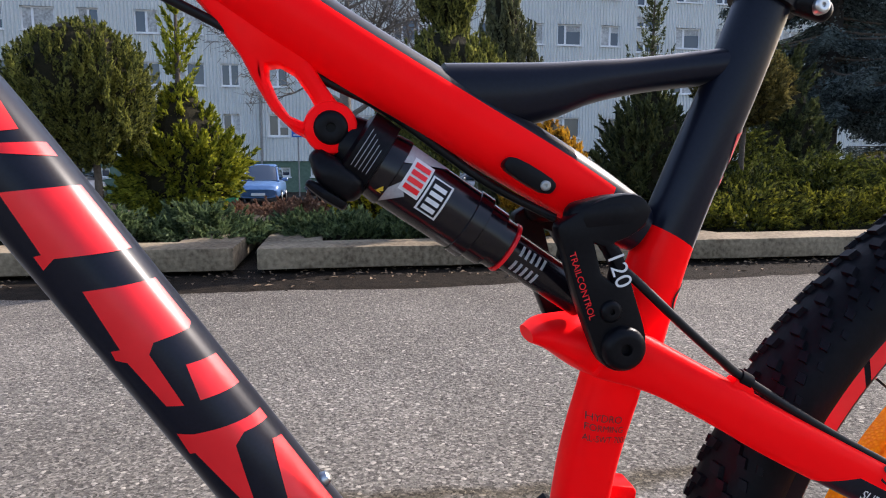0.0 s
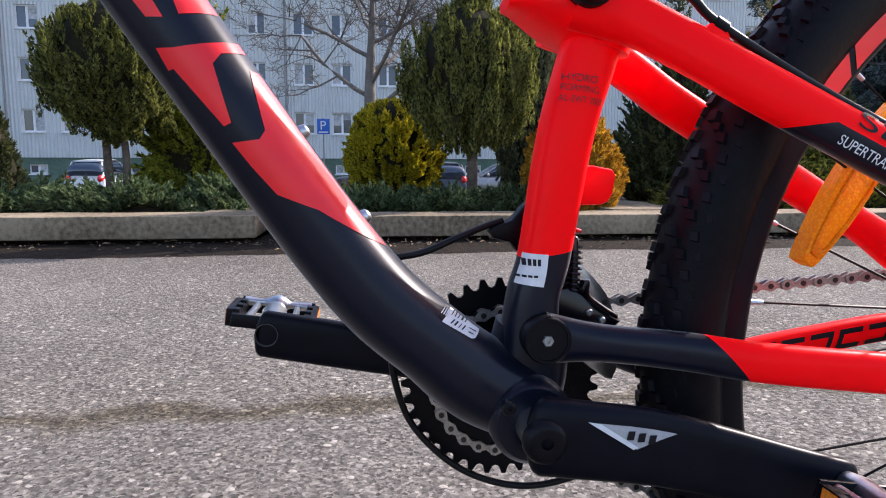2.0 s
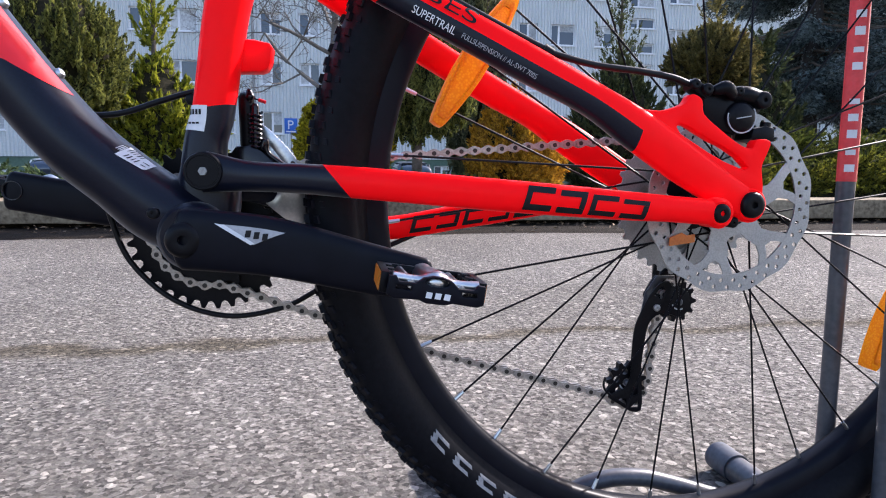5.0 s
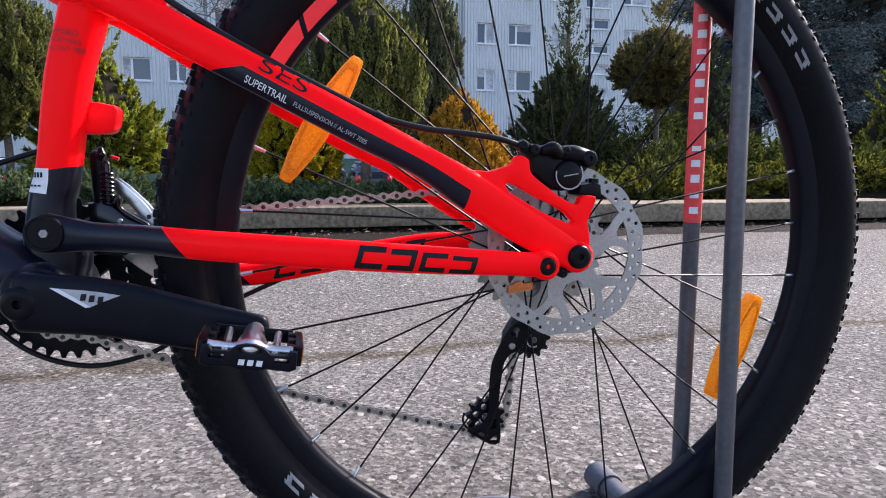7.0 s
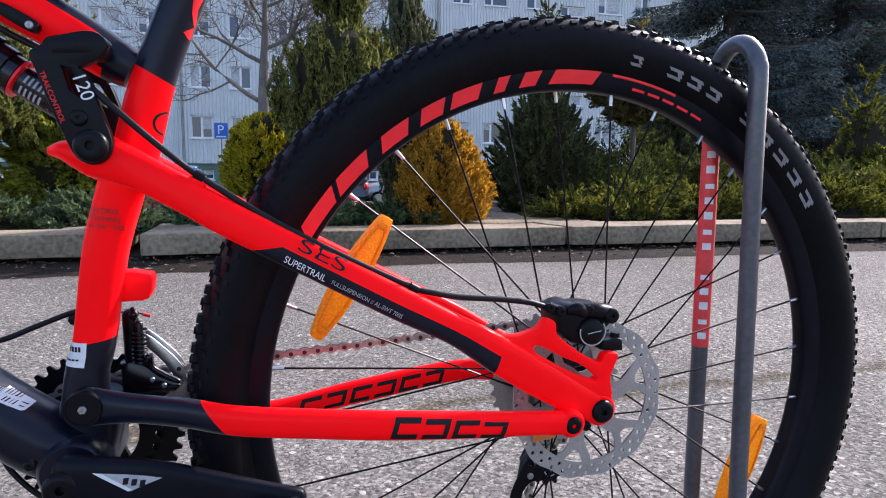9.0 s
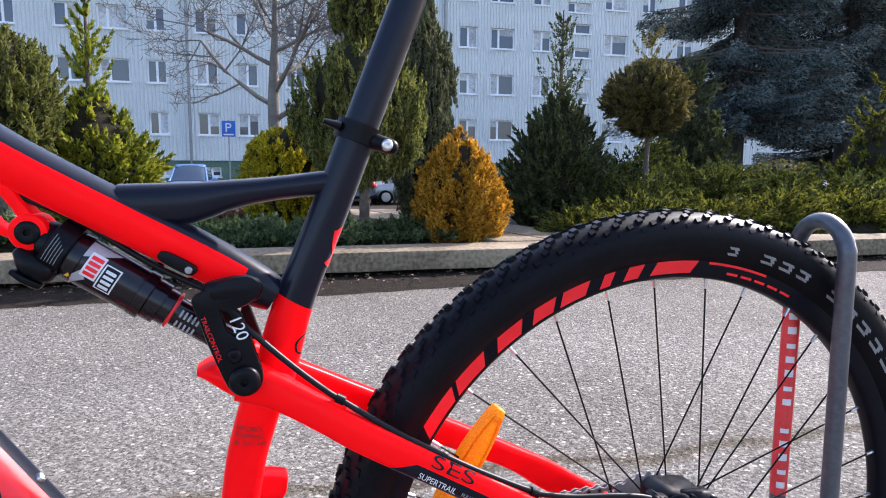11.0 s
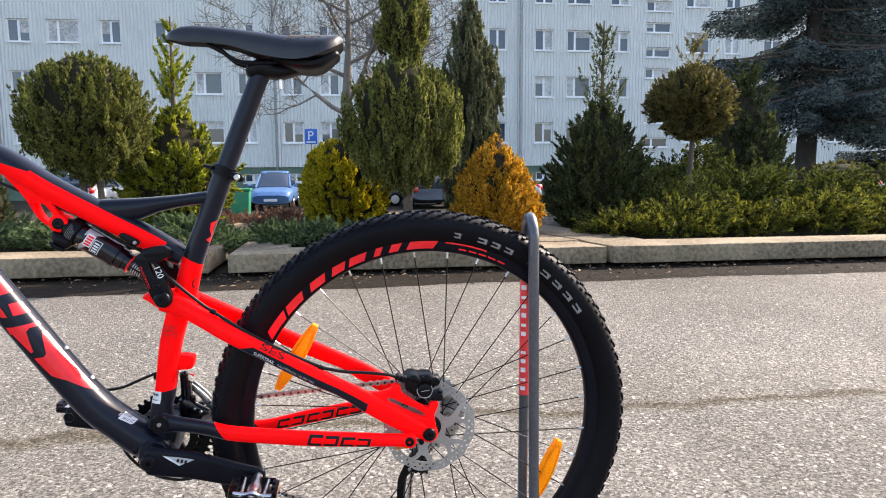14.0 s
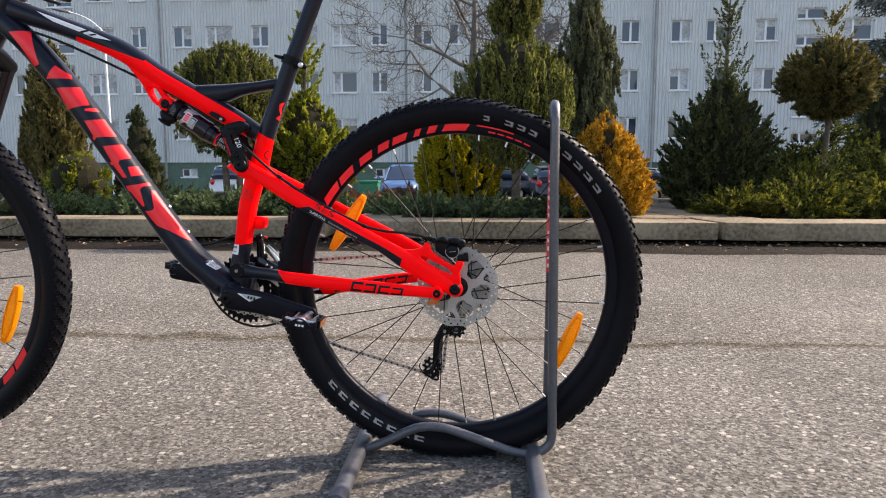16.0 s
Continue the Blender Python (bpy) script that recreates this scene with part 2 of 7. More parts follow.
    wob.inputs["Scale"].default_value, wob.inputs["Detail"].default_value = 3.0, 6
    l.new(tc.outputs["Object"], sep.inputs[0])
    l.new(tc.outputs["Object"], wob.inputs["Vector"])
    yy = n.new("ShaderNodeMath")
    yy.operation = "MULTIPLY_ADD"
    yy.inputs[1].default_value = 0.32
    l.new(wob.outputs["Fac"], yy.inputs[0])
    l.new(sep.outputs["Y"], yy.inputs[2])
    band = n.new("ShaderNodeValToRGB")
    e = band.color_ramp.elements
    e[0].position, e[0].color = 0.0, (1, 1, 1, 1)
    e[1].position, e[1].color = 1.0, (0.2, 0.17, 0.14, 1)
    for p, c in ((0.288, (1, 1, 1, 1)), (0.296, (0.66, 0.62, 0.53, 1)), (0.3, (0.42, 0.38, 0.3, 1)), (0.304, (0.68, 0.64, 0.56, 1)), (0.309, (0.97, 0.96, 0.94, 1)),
                 # darker by steps towards the planter; the last stops hold dirt and slab shadow
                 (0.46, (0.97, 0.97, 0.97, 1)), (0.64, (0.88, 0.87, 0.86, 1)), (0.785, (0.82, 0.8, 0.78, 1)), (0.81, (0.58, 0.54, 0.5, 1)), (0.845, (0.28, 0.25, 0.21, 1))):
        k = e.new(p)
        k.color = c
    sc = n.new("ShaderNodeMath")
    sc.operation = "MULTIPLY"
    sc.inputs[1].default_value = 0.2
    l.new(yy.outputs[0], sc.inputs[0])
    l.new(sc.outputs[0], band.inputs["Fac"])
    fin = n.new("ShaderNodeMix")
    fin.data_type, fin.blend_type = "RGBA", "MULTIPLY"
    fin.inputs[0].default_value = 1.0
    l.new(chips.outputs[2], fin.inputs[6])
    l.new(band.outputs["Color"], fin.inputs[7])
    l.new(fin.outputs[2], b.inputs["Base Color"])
    b.inputs["Roughness"].default_value = 0.9
    b.inputs["Specular IOR Level"].default_value = 0.12
    bp, bp2 = n.new("ShaderNodeBump"), n.new("ShaderNodeBump")
    bp.inputs["Strength"].default_value, bp.inputs["Distance"].default_value = 1.0, 0.007
    bp2.inputs["Strength"].default_value, bp2.inputs["Distance"].default_value = 0.5, 0.008
    bp.invert = bp2.invert = True
    l.new(n2.outputs["Fac"], bp.inputs["Height"])
    bp.invert = False
    l.new(v2.outputs["Distance"], bp2.inputs["Height"])
    l.new(bp2.outputs["Normal"], bp.inputs["Normal"])
    l.new(bp.outputs["Normal"], b.inputs["Normal"])
    return m


ASPHALT = asphalt()


def cladding():
    """Ribbed metal sheet in pale grey."""
    m = grain("ribbed cladding", (0.6, 0.62, 0.595), (0.7, 0.72, 0.695), 0.35, 0.6, fine=30, spec=0.2)
    n, l = m.node_tree.nodes, m.node_tree.links
    b = n["Principled BSDF"]
    tc = n.new("ShaderNodeTexCoord")
    w = n.new("ShaderNodeTexWave")
    w.wave_type, w.bands_direction = "BANDS", "X"
    w.inputs["Scale"].default_value = 1.6
    l.new(tc.outputs["Object"], w.inputs["Vector"])
    bp = n.new("ShaderNodeBump")
    bp.inputs["Strength"].default_value, bp.inputs["Distance"].default_value = 0.95, 0.08
    l.new(w.outputs["Fac"], bp.inputs["Height"])
    l.new(bp.outputs["Normal"], b.inputs["Normal"])
    return m


CLAD = cladding()
CARBLUE = grain("blue car paint", (0.06, 0.14, 0.3), (0.09, 0.19, 0.39), 1, 0.3, coat=0.6)
CARDARK = grain("dark car paint", (0.012, 0.014, 0.02), (0.03, 0.03, 0.04), 1, 0.3, coat=0.6)
CARWHITE = grain("white car paint", (0.6, 0.6, 0.6), (0.72, 0.72, 0.72), 1, 0.3, coat=0.6)
CARSILVER = grain("silver car paint", (0.3, 0.29, 0.28), (0.42, 0.41, 0.4), 1, 0.3, 0.5, coat=0.6)
TAIL = grain("red lamp glass", (0.5, 0.01, 0.01), (0.65, 0.02, 0.02), 5, 0.15, coat=0.5)
SIGNBLUE = grain("sign blue", (0.01, 0.09, 0.4), (0.015, 0.12, 0.48), 3, 0.5)
BIN = grain("green bin plastic", (0.008, 0.14, 0.06), (0.015, 0.22, 0.1), 4, 0.5)
PLINTH = grain("green plinth render", (0.07, 0.12, 0.085), (0.12, 0.18, 0.13), 1.0, 0.85)
FRAMEWHITE = grain("white window frame", (0.7, 0.7, 0.7), (0.8, 0.8, 0.8), 3, 0.4)
SHEET = grain("roof sheet", (0.2, 0.2, 0.2), (0.3, 0.3, 0.3), 1, 0.5, 0.5)
CURTAIN = grain("net curtain", (0.3, 0.3, 0.29), (0.6, 0.6, 0.58), 0.8, 0.9, fine=12, spread=(0.4, 0.6))
GLASS = bpy.data.materials.new("window glass")
GLASS.use_nodes = True
_b = GLASS.node_tree.nodes["Principled BSDF"]
_b.inputs["Base Color"].default_value = (0.03, 0.045, 0.07, 1)
_b.inputs["Roughness"].default_value, _b.inputs["Specular IOR Level"].default_value = 0.05, 0.8


# ---- building helpers ----
ROOTS = {}
SHIFT = Vector((0, 0, 0))   # where a sub-assembly hangs, off its drawn place


def thing(name, label, category, at=(0, 0, 0), group="", kind=""):
    ob = new(name)
    ob.location = at
    ob.empty_display_size = 0.05
    ROOTS[ob.name] = Vector(at)
    return tagged(ob, label, category, group, kind)


def part(name, bm, mats, parent=None, label="", smooth=40):
    """Link a bmesh, given in world places, as one mesh under its thing or part."""
    me = bpy.data.meshes.new(name)
    bmesh.ops.translate(bm, verts=bm.verts, vec=SHIFT)
    base = parent
    while base is not None and base.parent is not None:
        base = base.parent
    if base is not None:
        bmesh.ops.translate(bm, verts=bm.verts, vec=-base.location)
    if smooth:
        lim = radians(smooth)
        for f in bm.faces:
            f.smooth = True
        for e in bm.edges:
            if len(e.link_faces) == 2 and e.calc_face_angle(0) > lim:
                e.smooth = False
    bm.to_mesh(me)
    bm.free()
    for m in mats if isinstance(mats, (list, tuple)) else [mats]:
        me.materials.append(m)
    ob = new(name, me)
    if parent is not None:
        ob.parent = parent
    if label:
        tagged(ob, label)
    return ob


def structure(name, bm, mats, label, category, smooth=40):
    return tagged(part(name, bm, mats, None, "", smooth), label, category, "", "structure")


def box(bm, x0, x1, y0, y1, z0, z1, bevel=0.0, mat=0):
    r = bmesh.ops.create_cube(bm, size=1.0)
    for v in r["verts"]:
        v.co = Vector(((x0 + x1) / 2 + v.co.x * (x1 - x0), (y0 + y1) / 2 + v.co.y * (y1 - y0), (z0 + z1) / 2 + v.co.z * (z1 - z0)))
    fs = {f for v in r["verts"] for f in v.link_faces}
    for f in fs:
        f.material_index = mat
    if bevel:
        bmesh.ops.bevel(bm, geom=list({e for f in fs for e in f.edges}), offset=bevel, segments=2, affect="EDGES", profile=0.6)


def catmull(vals, sub):
    """Smooth a list of equally long tuples."""
    v = np.array(vals, float)
    if len(v) < 3 or sub < 2:
        k = max(sub, 1)
        out = [v[i] + (v[i + 1] - v[i]) * j / k for i in range(len(v) - 1) for j in range(k)]
        return np.array(out + [v[-1]])
    p = np.vstack([2 * v[0] - v[1], v, 2 * v[-1] - v[-2]])
    out = []
    for i in range(1, len(p) - 2):
        for j in range(sub):
            t = j / sub
            out.append(0.5 * (2 * p[i] + (p[i + 1] - p[i - 1]) * t + (2 * p[i - 1] - 5 * p[i] + 4 * p[i + 1] - p[i + 2]) * t * t
                              + (3 * p[i] - p[i - 1] - 3 * p[i + 1] + p[i + 2]) * t ** 3))
    return np.array(out + [v[-1]])


class Tube:
    """A swept section. Rows: x, y, z, half height across the path, half depth along y."""

    def __init__(self, rows, sub=6, seg=20, power=2.0, ref=(0, 1, 0)):
        rows = [r if len(r) == 5 else (*r, r[-1]) for r in rows]
        c = catmull(rows, sub)
        self.c, self.a, self.b, self.seg, self.power = c[:, :3], c[:, 3], c[:, 4], seg, power
        t = np.gradient(self.c, axis=0)
        t /= np.linalg.norm(t, axis=1)[:, None]
        ref = np.array(ref, float)
        self.B = ref - t * (t @ ref)[:, None]
        self.B /= np.linalg.norm(self.B, axis=1)[:, None]
        self.N = np.cross(t, self.B)
        d = np.r_[0, np.cumsum(np.linalg.norm(np.diff(self.c, axis=0), axis=1))]
        self.s, self.length = d / d[-1], d[-1]

    def add(self, bm, caps=True, matf=None, round_ends=False):
        rings = []
        n, a, b, c = self.seg, self.a, self.b, self.c
        idx = [(i, 1.0, 0.0) for i in range(len(c))]
        if round_ends:
            t0, t1 = c[1] - c[0], c[-1] - c[-2]
            t0, t1 = t0 / np.linalg.norm(t0), t1 / np.linalg.norm(t1)
            idx = [(0, math.sin(q), -math.cos(q)) for q in (0.35, 0.75, 1.15)] + idx + [(len(c) - 1, math.sin(q), math.cos(q)) for q in (1.15, 0.75, 0.35)]
        for i, k, off in idx:
            ring = []
            shift = (t0 if off < 0 else t1) * off * min(a[i], b[i]) if round_ends and off else 0
            for j in range(n):
                th = 2 * math.pi * j / n
                cs, sn = math.cos(th), math.sin(th)
                e = 2 / self.power
                u, v = math.copysign(abs(cs) ** e, cs), math.copysign(abs(sn) ** e, sn)
                ring.append(bm.verts.new(c[i] + shift + self.N[i] * a[i] * k * u + self.B[i] * b[i] * k * v))
            rings.append(ring)
        for i in range(len(rings) - 1):
            for j in range(n):
                f = bm.faces.new((rings[i][j], rings[i + 1][j], rings[i + 1][(j + 1) % n], rings[i][(j + 1) % n]))
                if matf:
                    f.material_index = matf((i + 0.5) / (len(rings) - 1), (j + 0.5) / n * 360, f.calc_center_median())
        if caps:
            for ring in (rings[0][::-1], rings[-1]):
                f = bm.faces.new(ring[::-1])
                if matf:
                    f.material_index = matf(0 if ring is not rings[-1] else 1, 0, f.calc_center_median())
        bmesh.ops.recalc_face_normals(bm, faces=bm.faces)
        return self

    def at(self, s, d, lift=0.0004):
        """The place on the near side at s along (0 to 1) and d across (-1 to 1)."""
        f = np.interp(s, self.s, np.arange(len(self.s)))
        i = min(int(f), len(self.s) - 2)
        w = f - i
        q = lambda v: v[i] * (1 - w) + v[i + 1] * w
        d = max(-0.999, min(0.999, d))
        e = self.power
        k = (1 - abs(d) ** e) ** (1 / e)
        return q(self.c) + q(self.N) * (q(self.a) + lift) * d - q(self.B) * (q(self.b) + lift) * k


def tube(rows, sub=6, seg=20, power=2.0, ref=(0, 1, 0), caps=True, matf=None, round_ends=False, bm=None, split=None):
    bm = bm or bmesh.new()
    Tube(rows, sub, seg, power, ref).add(bm, caps, matf, round_ends)
    if split:
        paint_split(bm, split[0], split[1], 1, 0)
    return bm


def paint_split(bm, co, no, above, below=None, where=None):
    """Cut a mesh along a plane and paint what lies on its far side (and, if asked, on its near side)."""
    bmesh.ops.bisect_plane(bm, geom=bm.verts[:] + bm.edges[:] + bm.faces[:], plane_co=co, plane_no=no)
    co, no = Vector(co), Vector(no)
    for f in bm.faces:
        c = f.calc_center_median()
        if where and not where(c):
            continue
        if (c - co).dot(no) > 0:
            f.material_index = above
        elif below is not None:
            f.material_index = below
    return bm


def decal(t, polys, lift=0.0004, bm=None):
    """Flat shapes given as (s, d) outlines, laid on the near side of a tube."""
    out = bm or bmesh.new()
    for poly in polys:
        b = bmesh.new()
        b.faces.new([b.verts.new((s, d, 0)) for s, d in poly])
        ss, ds = [p[0] for p in poly], [p[1] for p in poly]
        step = 0.012 / t.length
        for k in range(1, int((max(ss) - min(ss)) / step) + 1):
            bmesh.ops.bisect_plane(b, geom=b.verts[:] + b.edges[:] + b.faces[:], plane_co=(min(ss) + k * step, 0, 0), plane_no=(1, 0, 0))
        for k in range(-11, 12):
            if min(ds) < k / 12 < max(ds):
                bmesh.ops.bisect_plane(b, geom=b.verts[:] + b.edges[:] + b.faces[:], plane_co=(0, k / 12, 0), plane_no=(0, 1, 0))
        m = {v: out.verts.new(t.at(v.co.x, v.co.y, lift)) for v in b.verts}
        for f in b.faces:
            out.faces.new([m[v] for v in f.verts])
        b.free()
    bmesh.ops.recalc_face_normals(out, faces=out.faces)
    for f in out.faces:
        if f.normal.y > 0.3:
            f.normal_flip()
    return out


def words(text, size):
    """The outline of a word as a mesh in its own plane: verts and faces, from (0, 0)."""
    cu = bpy.data.curves.new("words", "FONT")
    cu.body, cu.size = text, size
    ob = bpy.data.objects.new("words", cu)
    scene.collection.objects.link(ob)
    bpy.context.view_layer.update()
    me = bpy.data.meshes.new_from_object(ob.evaluated_get(bpy.context.evaluated_depsgraph_get()))
    vs, fs = [v.co.copy() for v in me.vertices], [tuple(p.vertices) for p in me.polygons]
    bpy.data.objects.remove(ob)
    bpy.data.meshes.remove(me)
    bpy.data.curves.remove(cu)
    return vs, fs


def put_words(text, size, place, bm=None):
    """place(u, v) gives the spot in the world for a spot on the writing's plane."""
    bm = bm or bmesh.new()
    vs, fs = words(text, size)
    m = [bm.verts.new(place(v.x, v.y)) for v in vs]
    for f in fs:
        try:
            bm.faces.new([m[i] for i in f])
        except ValueError:
            pass
    bmesh.ops.recalc_face_normals(bm, faces=bm.faces)
    for f in bm.faces:
        if f.normal.y > 0:
            f.normal_flip()
    return bm


def plate(outline, y0, y1, bevel=0.0, bm=None, holes=(), smooth=0, mat=0):
    """A solid cut from sheet in the bike's plane: an outline in (x, z), from y0 (near) to y1 (far)."""
    bm = bm or bmesh.new()
    pts = [tuple(p) for p in outline]
    if smooth:
        c = np.array(pts + pts[:1])
        p = np.vstack([c[-2], c, c[1]])
        pts = []
        for i in range(1, len(p) - 2):
            for j in range(smooth):
                t = j / smooth
                q = 0.5 * (2 * p[i] + (p[i + 1] - p[i - 1]) * t + (2 * p[i - 1] - 5 * p[i] + 4 * p[i + 1] - p[i + 2]) * t * t + (3 * p[i] - p[i - 1] - 3 * p[i + 1] + p[i + 2]) * t ** 3)
                pts.append(tuple(q))
    one = bmesh.new()
    loops = []
    edges = []
    for loop in [pts, *holes]:
        vs = [one.verts.new((x, y0, z)) for x, z in loop]
        edges += [one.edges.new((vs[i], vs[(i + 1) % len(vs)])) for i in range(len(vs))]
    if holes:
        bmesh.ops.triangle_fill(one, use_beauty=True, use_dissolve=False, edges=edges)
    else:
        one.faces.new(one.verts[:])
    r = bmesh.ops.extrude_face_region(one, geom=one.faces[:])
    bmesh.ops.translate(one, verts=[g for g in r["geom"] if isinstance(g, bmesh.types.BMVert)], vec=(0, y1 - y0, 0))
    bmesh.ops.recalc_face_normals(one, faces=one.faces)
    if bevel:
        es = [e for e in one.edges if len(e.link_faces) == 2 and e.calc_face_angle(0) > 1.2 and abs(e.verts[0].co.y - e.verts[1].co.y) < 1e-6]
        bmesh.ops.bevel(one, geom=es, offset=bevel, segments=2, affect="EDGES", profile=0.5)
    m = {v: bm.verts.new(v.co) for v in one.verts}
    for f in one.faces:
        g = bm.faces.new([m[v] for v in f.verts])
        g.material_index = mat
    one.free()
    return bm


def ring_of(cx, cz, r, n=20, start=0.0):
    return [(cx + r * math.cos(start + 2 * math.pi * k / n), cz + r * math.sin(start + 2 * math.pi * k / n)) for k in range(n)]


def lathe(profile, cx, cz, n=32, bm=None, closed=False, mat=0):
    """Turn a profile of (radius, y) about an axis along y."""
    bm = bm or bmesh.new()
    rings = []
    for r, y in profile:
        if r < 1e-6:
            rings.append([bm.verts.new((cx, y, cz))])
        else:
            rings.append([bm.verts.new((cx + r * math.cos(2 * math.pi * k / n), y, cz + r * math.sin(2 * math.pi * k / n))) for k in range(n)])
    pairs = list(zip(rings, rings[1:])) + ([(rings[-1], rings[0])] if closed else [])
    for p, q in pairs:
        for k in range(n):
            j = (k + 1) % n
            vs = [p[k % len(p)], p[j % len(p)], q[j % len(q)], q[k % len(q)]]
            vs = list(dict.fromkeys(vs))
            f = bm.faces.new(vs)
            f.material_index = mat
    bmesh.ops.recalc_face_normals(bm, faces=bm.faces)
    return bm


def bolt(cx, cz, r, y0, y1, bm=None):
    """A round bolt head with a sunk socket, facing the near side at y0."""
    k = r * 0.27
    return lathe([(0, y0 + r * 0.35), (k, y0 + r * 0.35), (k, y0 + r * 0.05), (r * 0.6, y0), (r * 0.84, y0 + r * 0.07), (r, y0 + r * 0.28), (r, y1)], cx, cz, 24, bm)


# ---- ground and planters ----
def ground_z(y):
    """The lot is level as far as the planters; behind them the street lies lower."""
    k = min(max((y - 8.6) / 6.0, 0), 1)
    return -0.75 * k * k * (3 - 2 * k)


bm = bmesh.new()
xs = [-300, -80, -30, -12, -4, 0, 4, 12, 30, 80, 300]
ys = [-300, -60, -12, -4, 0, 2, 4, 6, 8.6] + [8.6 + 0.5 * k for k in range(1, 13)] + [20, 30, 45, 80, 200, 600]
grid = [[bm.verts.new((x, y, ground_z(y))) for x in xs] for y in ys]
for j in range(len(ys) - 1):
    for i in range(len(xs) - 1):
        bm.faces.new((grid[j][i], grid[j][i + 1], grid[j + 1][i + 1], grid[j + 1][i]))
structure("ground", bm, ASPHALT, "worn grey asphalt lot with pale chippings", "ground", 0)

# planters: slabs on a set-back footing
KY, KT, KB = 4.36, 0.182, 0.04
planter_l = thing("planter", "low planter edged with weathered concrete slabs", "planter", (-3.0, KY, 0), "planters")
planter_m = thing("planter", "low planter edged with weathered concrete slabs", "planter", (1.0, KY, 0), "planters")
planter_r = thing("planter", "low planter edged with weathered concrete slabs", "planter", (5.0, KY, 0), "planters")


def slab(parent, x0, x1, y0, y1, seed, skew0=0.0, skew1=0.0):
    rnd = random.Random(seed)
    bm = bmesh.new()
    n = 14
    box(bm, 0, 1, 0, 1, 0, 1)
    bmesh.ops.subdivide_edges(bm, edges=[e for e in bm.edges if abs(e.verts[0].co.x - e.verts[1].co.x) > 0.5], cuts=n)
    dz = rnd.uniform(-0.006, 0.006)
    for v in bm.verts:
        u, w = v.co.x, v.co.y
        x = x0 + u * (x1 - x0) + (skew0 * (1 - u) + skew1 * u) * w * (y1 - y0)
        y = y0 + w * (y1 - y0)
        v.co = (x, y, (KT + dz if v.co.z > 0.5 else KB))
    bmesh.ops.bevel(bm, geom=[e for e in bm.edges if e.calc_face_angle(0) > 1], offset=0.012, segments=2, affect="EDGES", profile=0.6)
    for v in bm.verts:
        v.co += Vector((0, noise.noise(v.co * 3.1) * 0.006 + noise.noise(v.co * 14) * 0.003, noise.noise(v.co * 5.3 + Vector((3, 1, 7))) * 0.004))
    return part("slab", bm, CONCRETE, parent)


for k, (a, b) in enumerate([(-9.4, -6.42), (-6.4, -3.42), (-3.4, -0.63)]):
    slab(planter_l, a, b, KY, KY + 0.42, k)
slab(planter_l, -1.06, -0.63, KY + 0.425, KY + 3.8, 15)
slab(planter_m, -0.486, 2.485, KY, KY + 0.42, 3, 0, -0.25)
slab(planter_m, -0.486, -0.08, KY + 0.425, KY + 3.8, 16)
slab(planter_m, 1.95, 2.4, KY + 0.425, KY + 4.6, 20, -0.25, -0.25)
for k, (a, b) in enumerate([(2.535, 5.45), (5.47, 8.45), (8.47, 11.45), (11.47, 14.4)]):
    slab(planter_r, a, b, KY - 0.03, KY + 0.42, 30 + k, -0.25 if k == 0 else 0, 0)
slab(planter_r, 2.47, 3.0, KY + 0.425, KY + 4.6, 50, -0.25, -0.25)
for k in range(4):
    slab(planter_l, -9.4 + k * 2.19, -7.23 + k * 2.19, KY + 3.8, KY + 4.2, 70 + k)
    slab(planter_r, 3.1 + k * 2.82, 5.9 + k * 2.82, KY + 4.2, KY + 4.6, 80 + k)
slab(planter_m, -0.486, 1.4, KY + 3.8, KY + 4.2, 90)
for pl, a, b in ((planter_l, -9.3, -0.7), (planter_m, -0.42, 2.38), (planter_r, 2.66, 14.3)):
    bm = bmesh.new()
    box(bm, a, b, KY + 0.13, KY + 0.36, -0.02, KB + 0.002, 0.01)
    # footing in the same dark tone, which stands for shade under the slabs
    part("footing", bm, DIRT_SHADE, pl)
    bm = bmesh.new()
    n = 60
    vs = [[bm.verts.new((a + (b - a) * i / n - (0.25 * (0.4 + j * 0.38) if (0 < b < 3 and i == n) else 0), KY + 0.4 + j * 0.38, KT - 0.05 + noise.noise(Vector((a + (b - a) * i / n, j * 0.4, 2))) * 0.05)) for i in range(n + 1)] for j in range(10)]
    for j in range(9):
        for i in range(n):
            bm.faces.new((vs[j][i], vs[j][i + 1], vs[j + 1][i + 1], vs[j + 1][i]))
    part("soil", bm, SOIL, pl, "dark bare soil")

# dirt and the slabs' shadow along their foot, put into one dark sheet
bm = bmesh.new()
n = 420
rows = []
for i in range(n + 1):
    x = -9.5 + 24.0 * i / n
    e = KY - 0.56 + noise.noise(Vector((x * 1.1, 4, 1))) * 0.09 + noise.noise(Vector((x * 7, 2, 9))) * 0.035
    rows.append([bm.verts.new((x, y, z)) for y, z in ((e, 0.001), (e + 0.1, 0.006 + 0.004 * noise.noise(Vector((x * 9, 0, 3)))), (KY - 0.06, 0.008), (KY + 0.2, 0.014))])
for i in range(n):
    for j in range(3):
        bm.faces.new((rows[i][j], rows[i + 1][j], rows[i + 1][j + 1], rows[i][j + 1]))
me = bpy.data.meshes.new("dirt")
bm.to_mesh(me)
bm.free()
me.materials.append(DIRT_SHADE)
tagged(new("dirt", me), "dark gritty dirt along the planter slabs, their shadow in its colour", "dirt", kind="stuff")

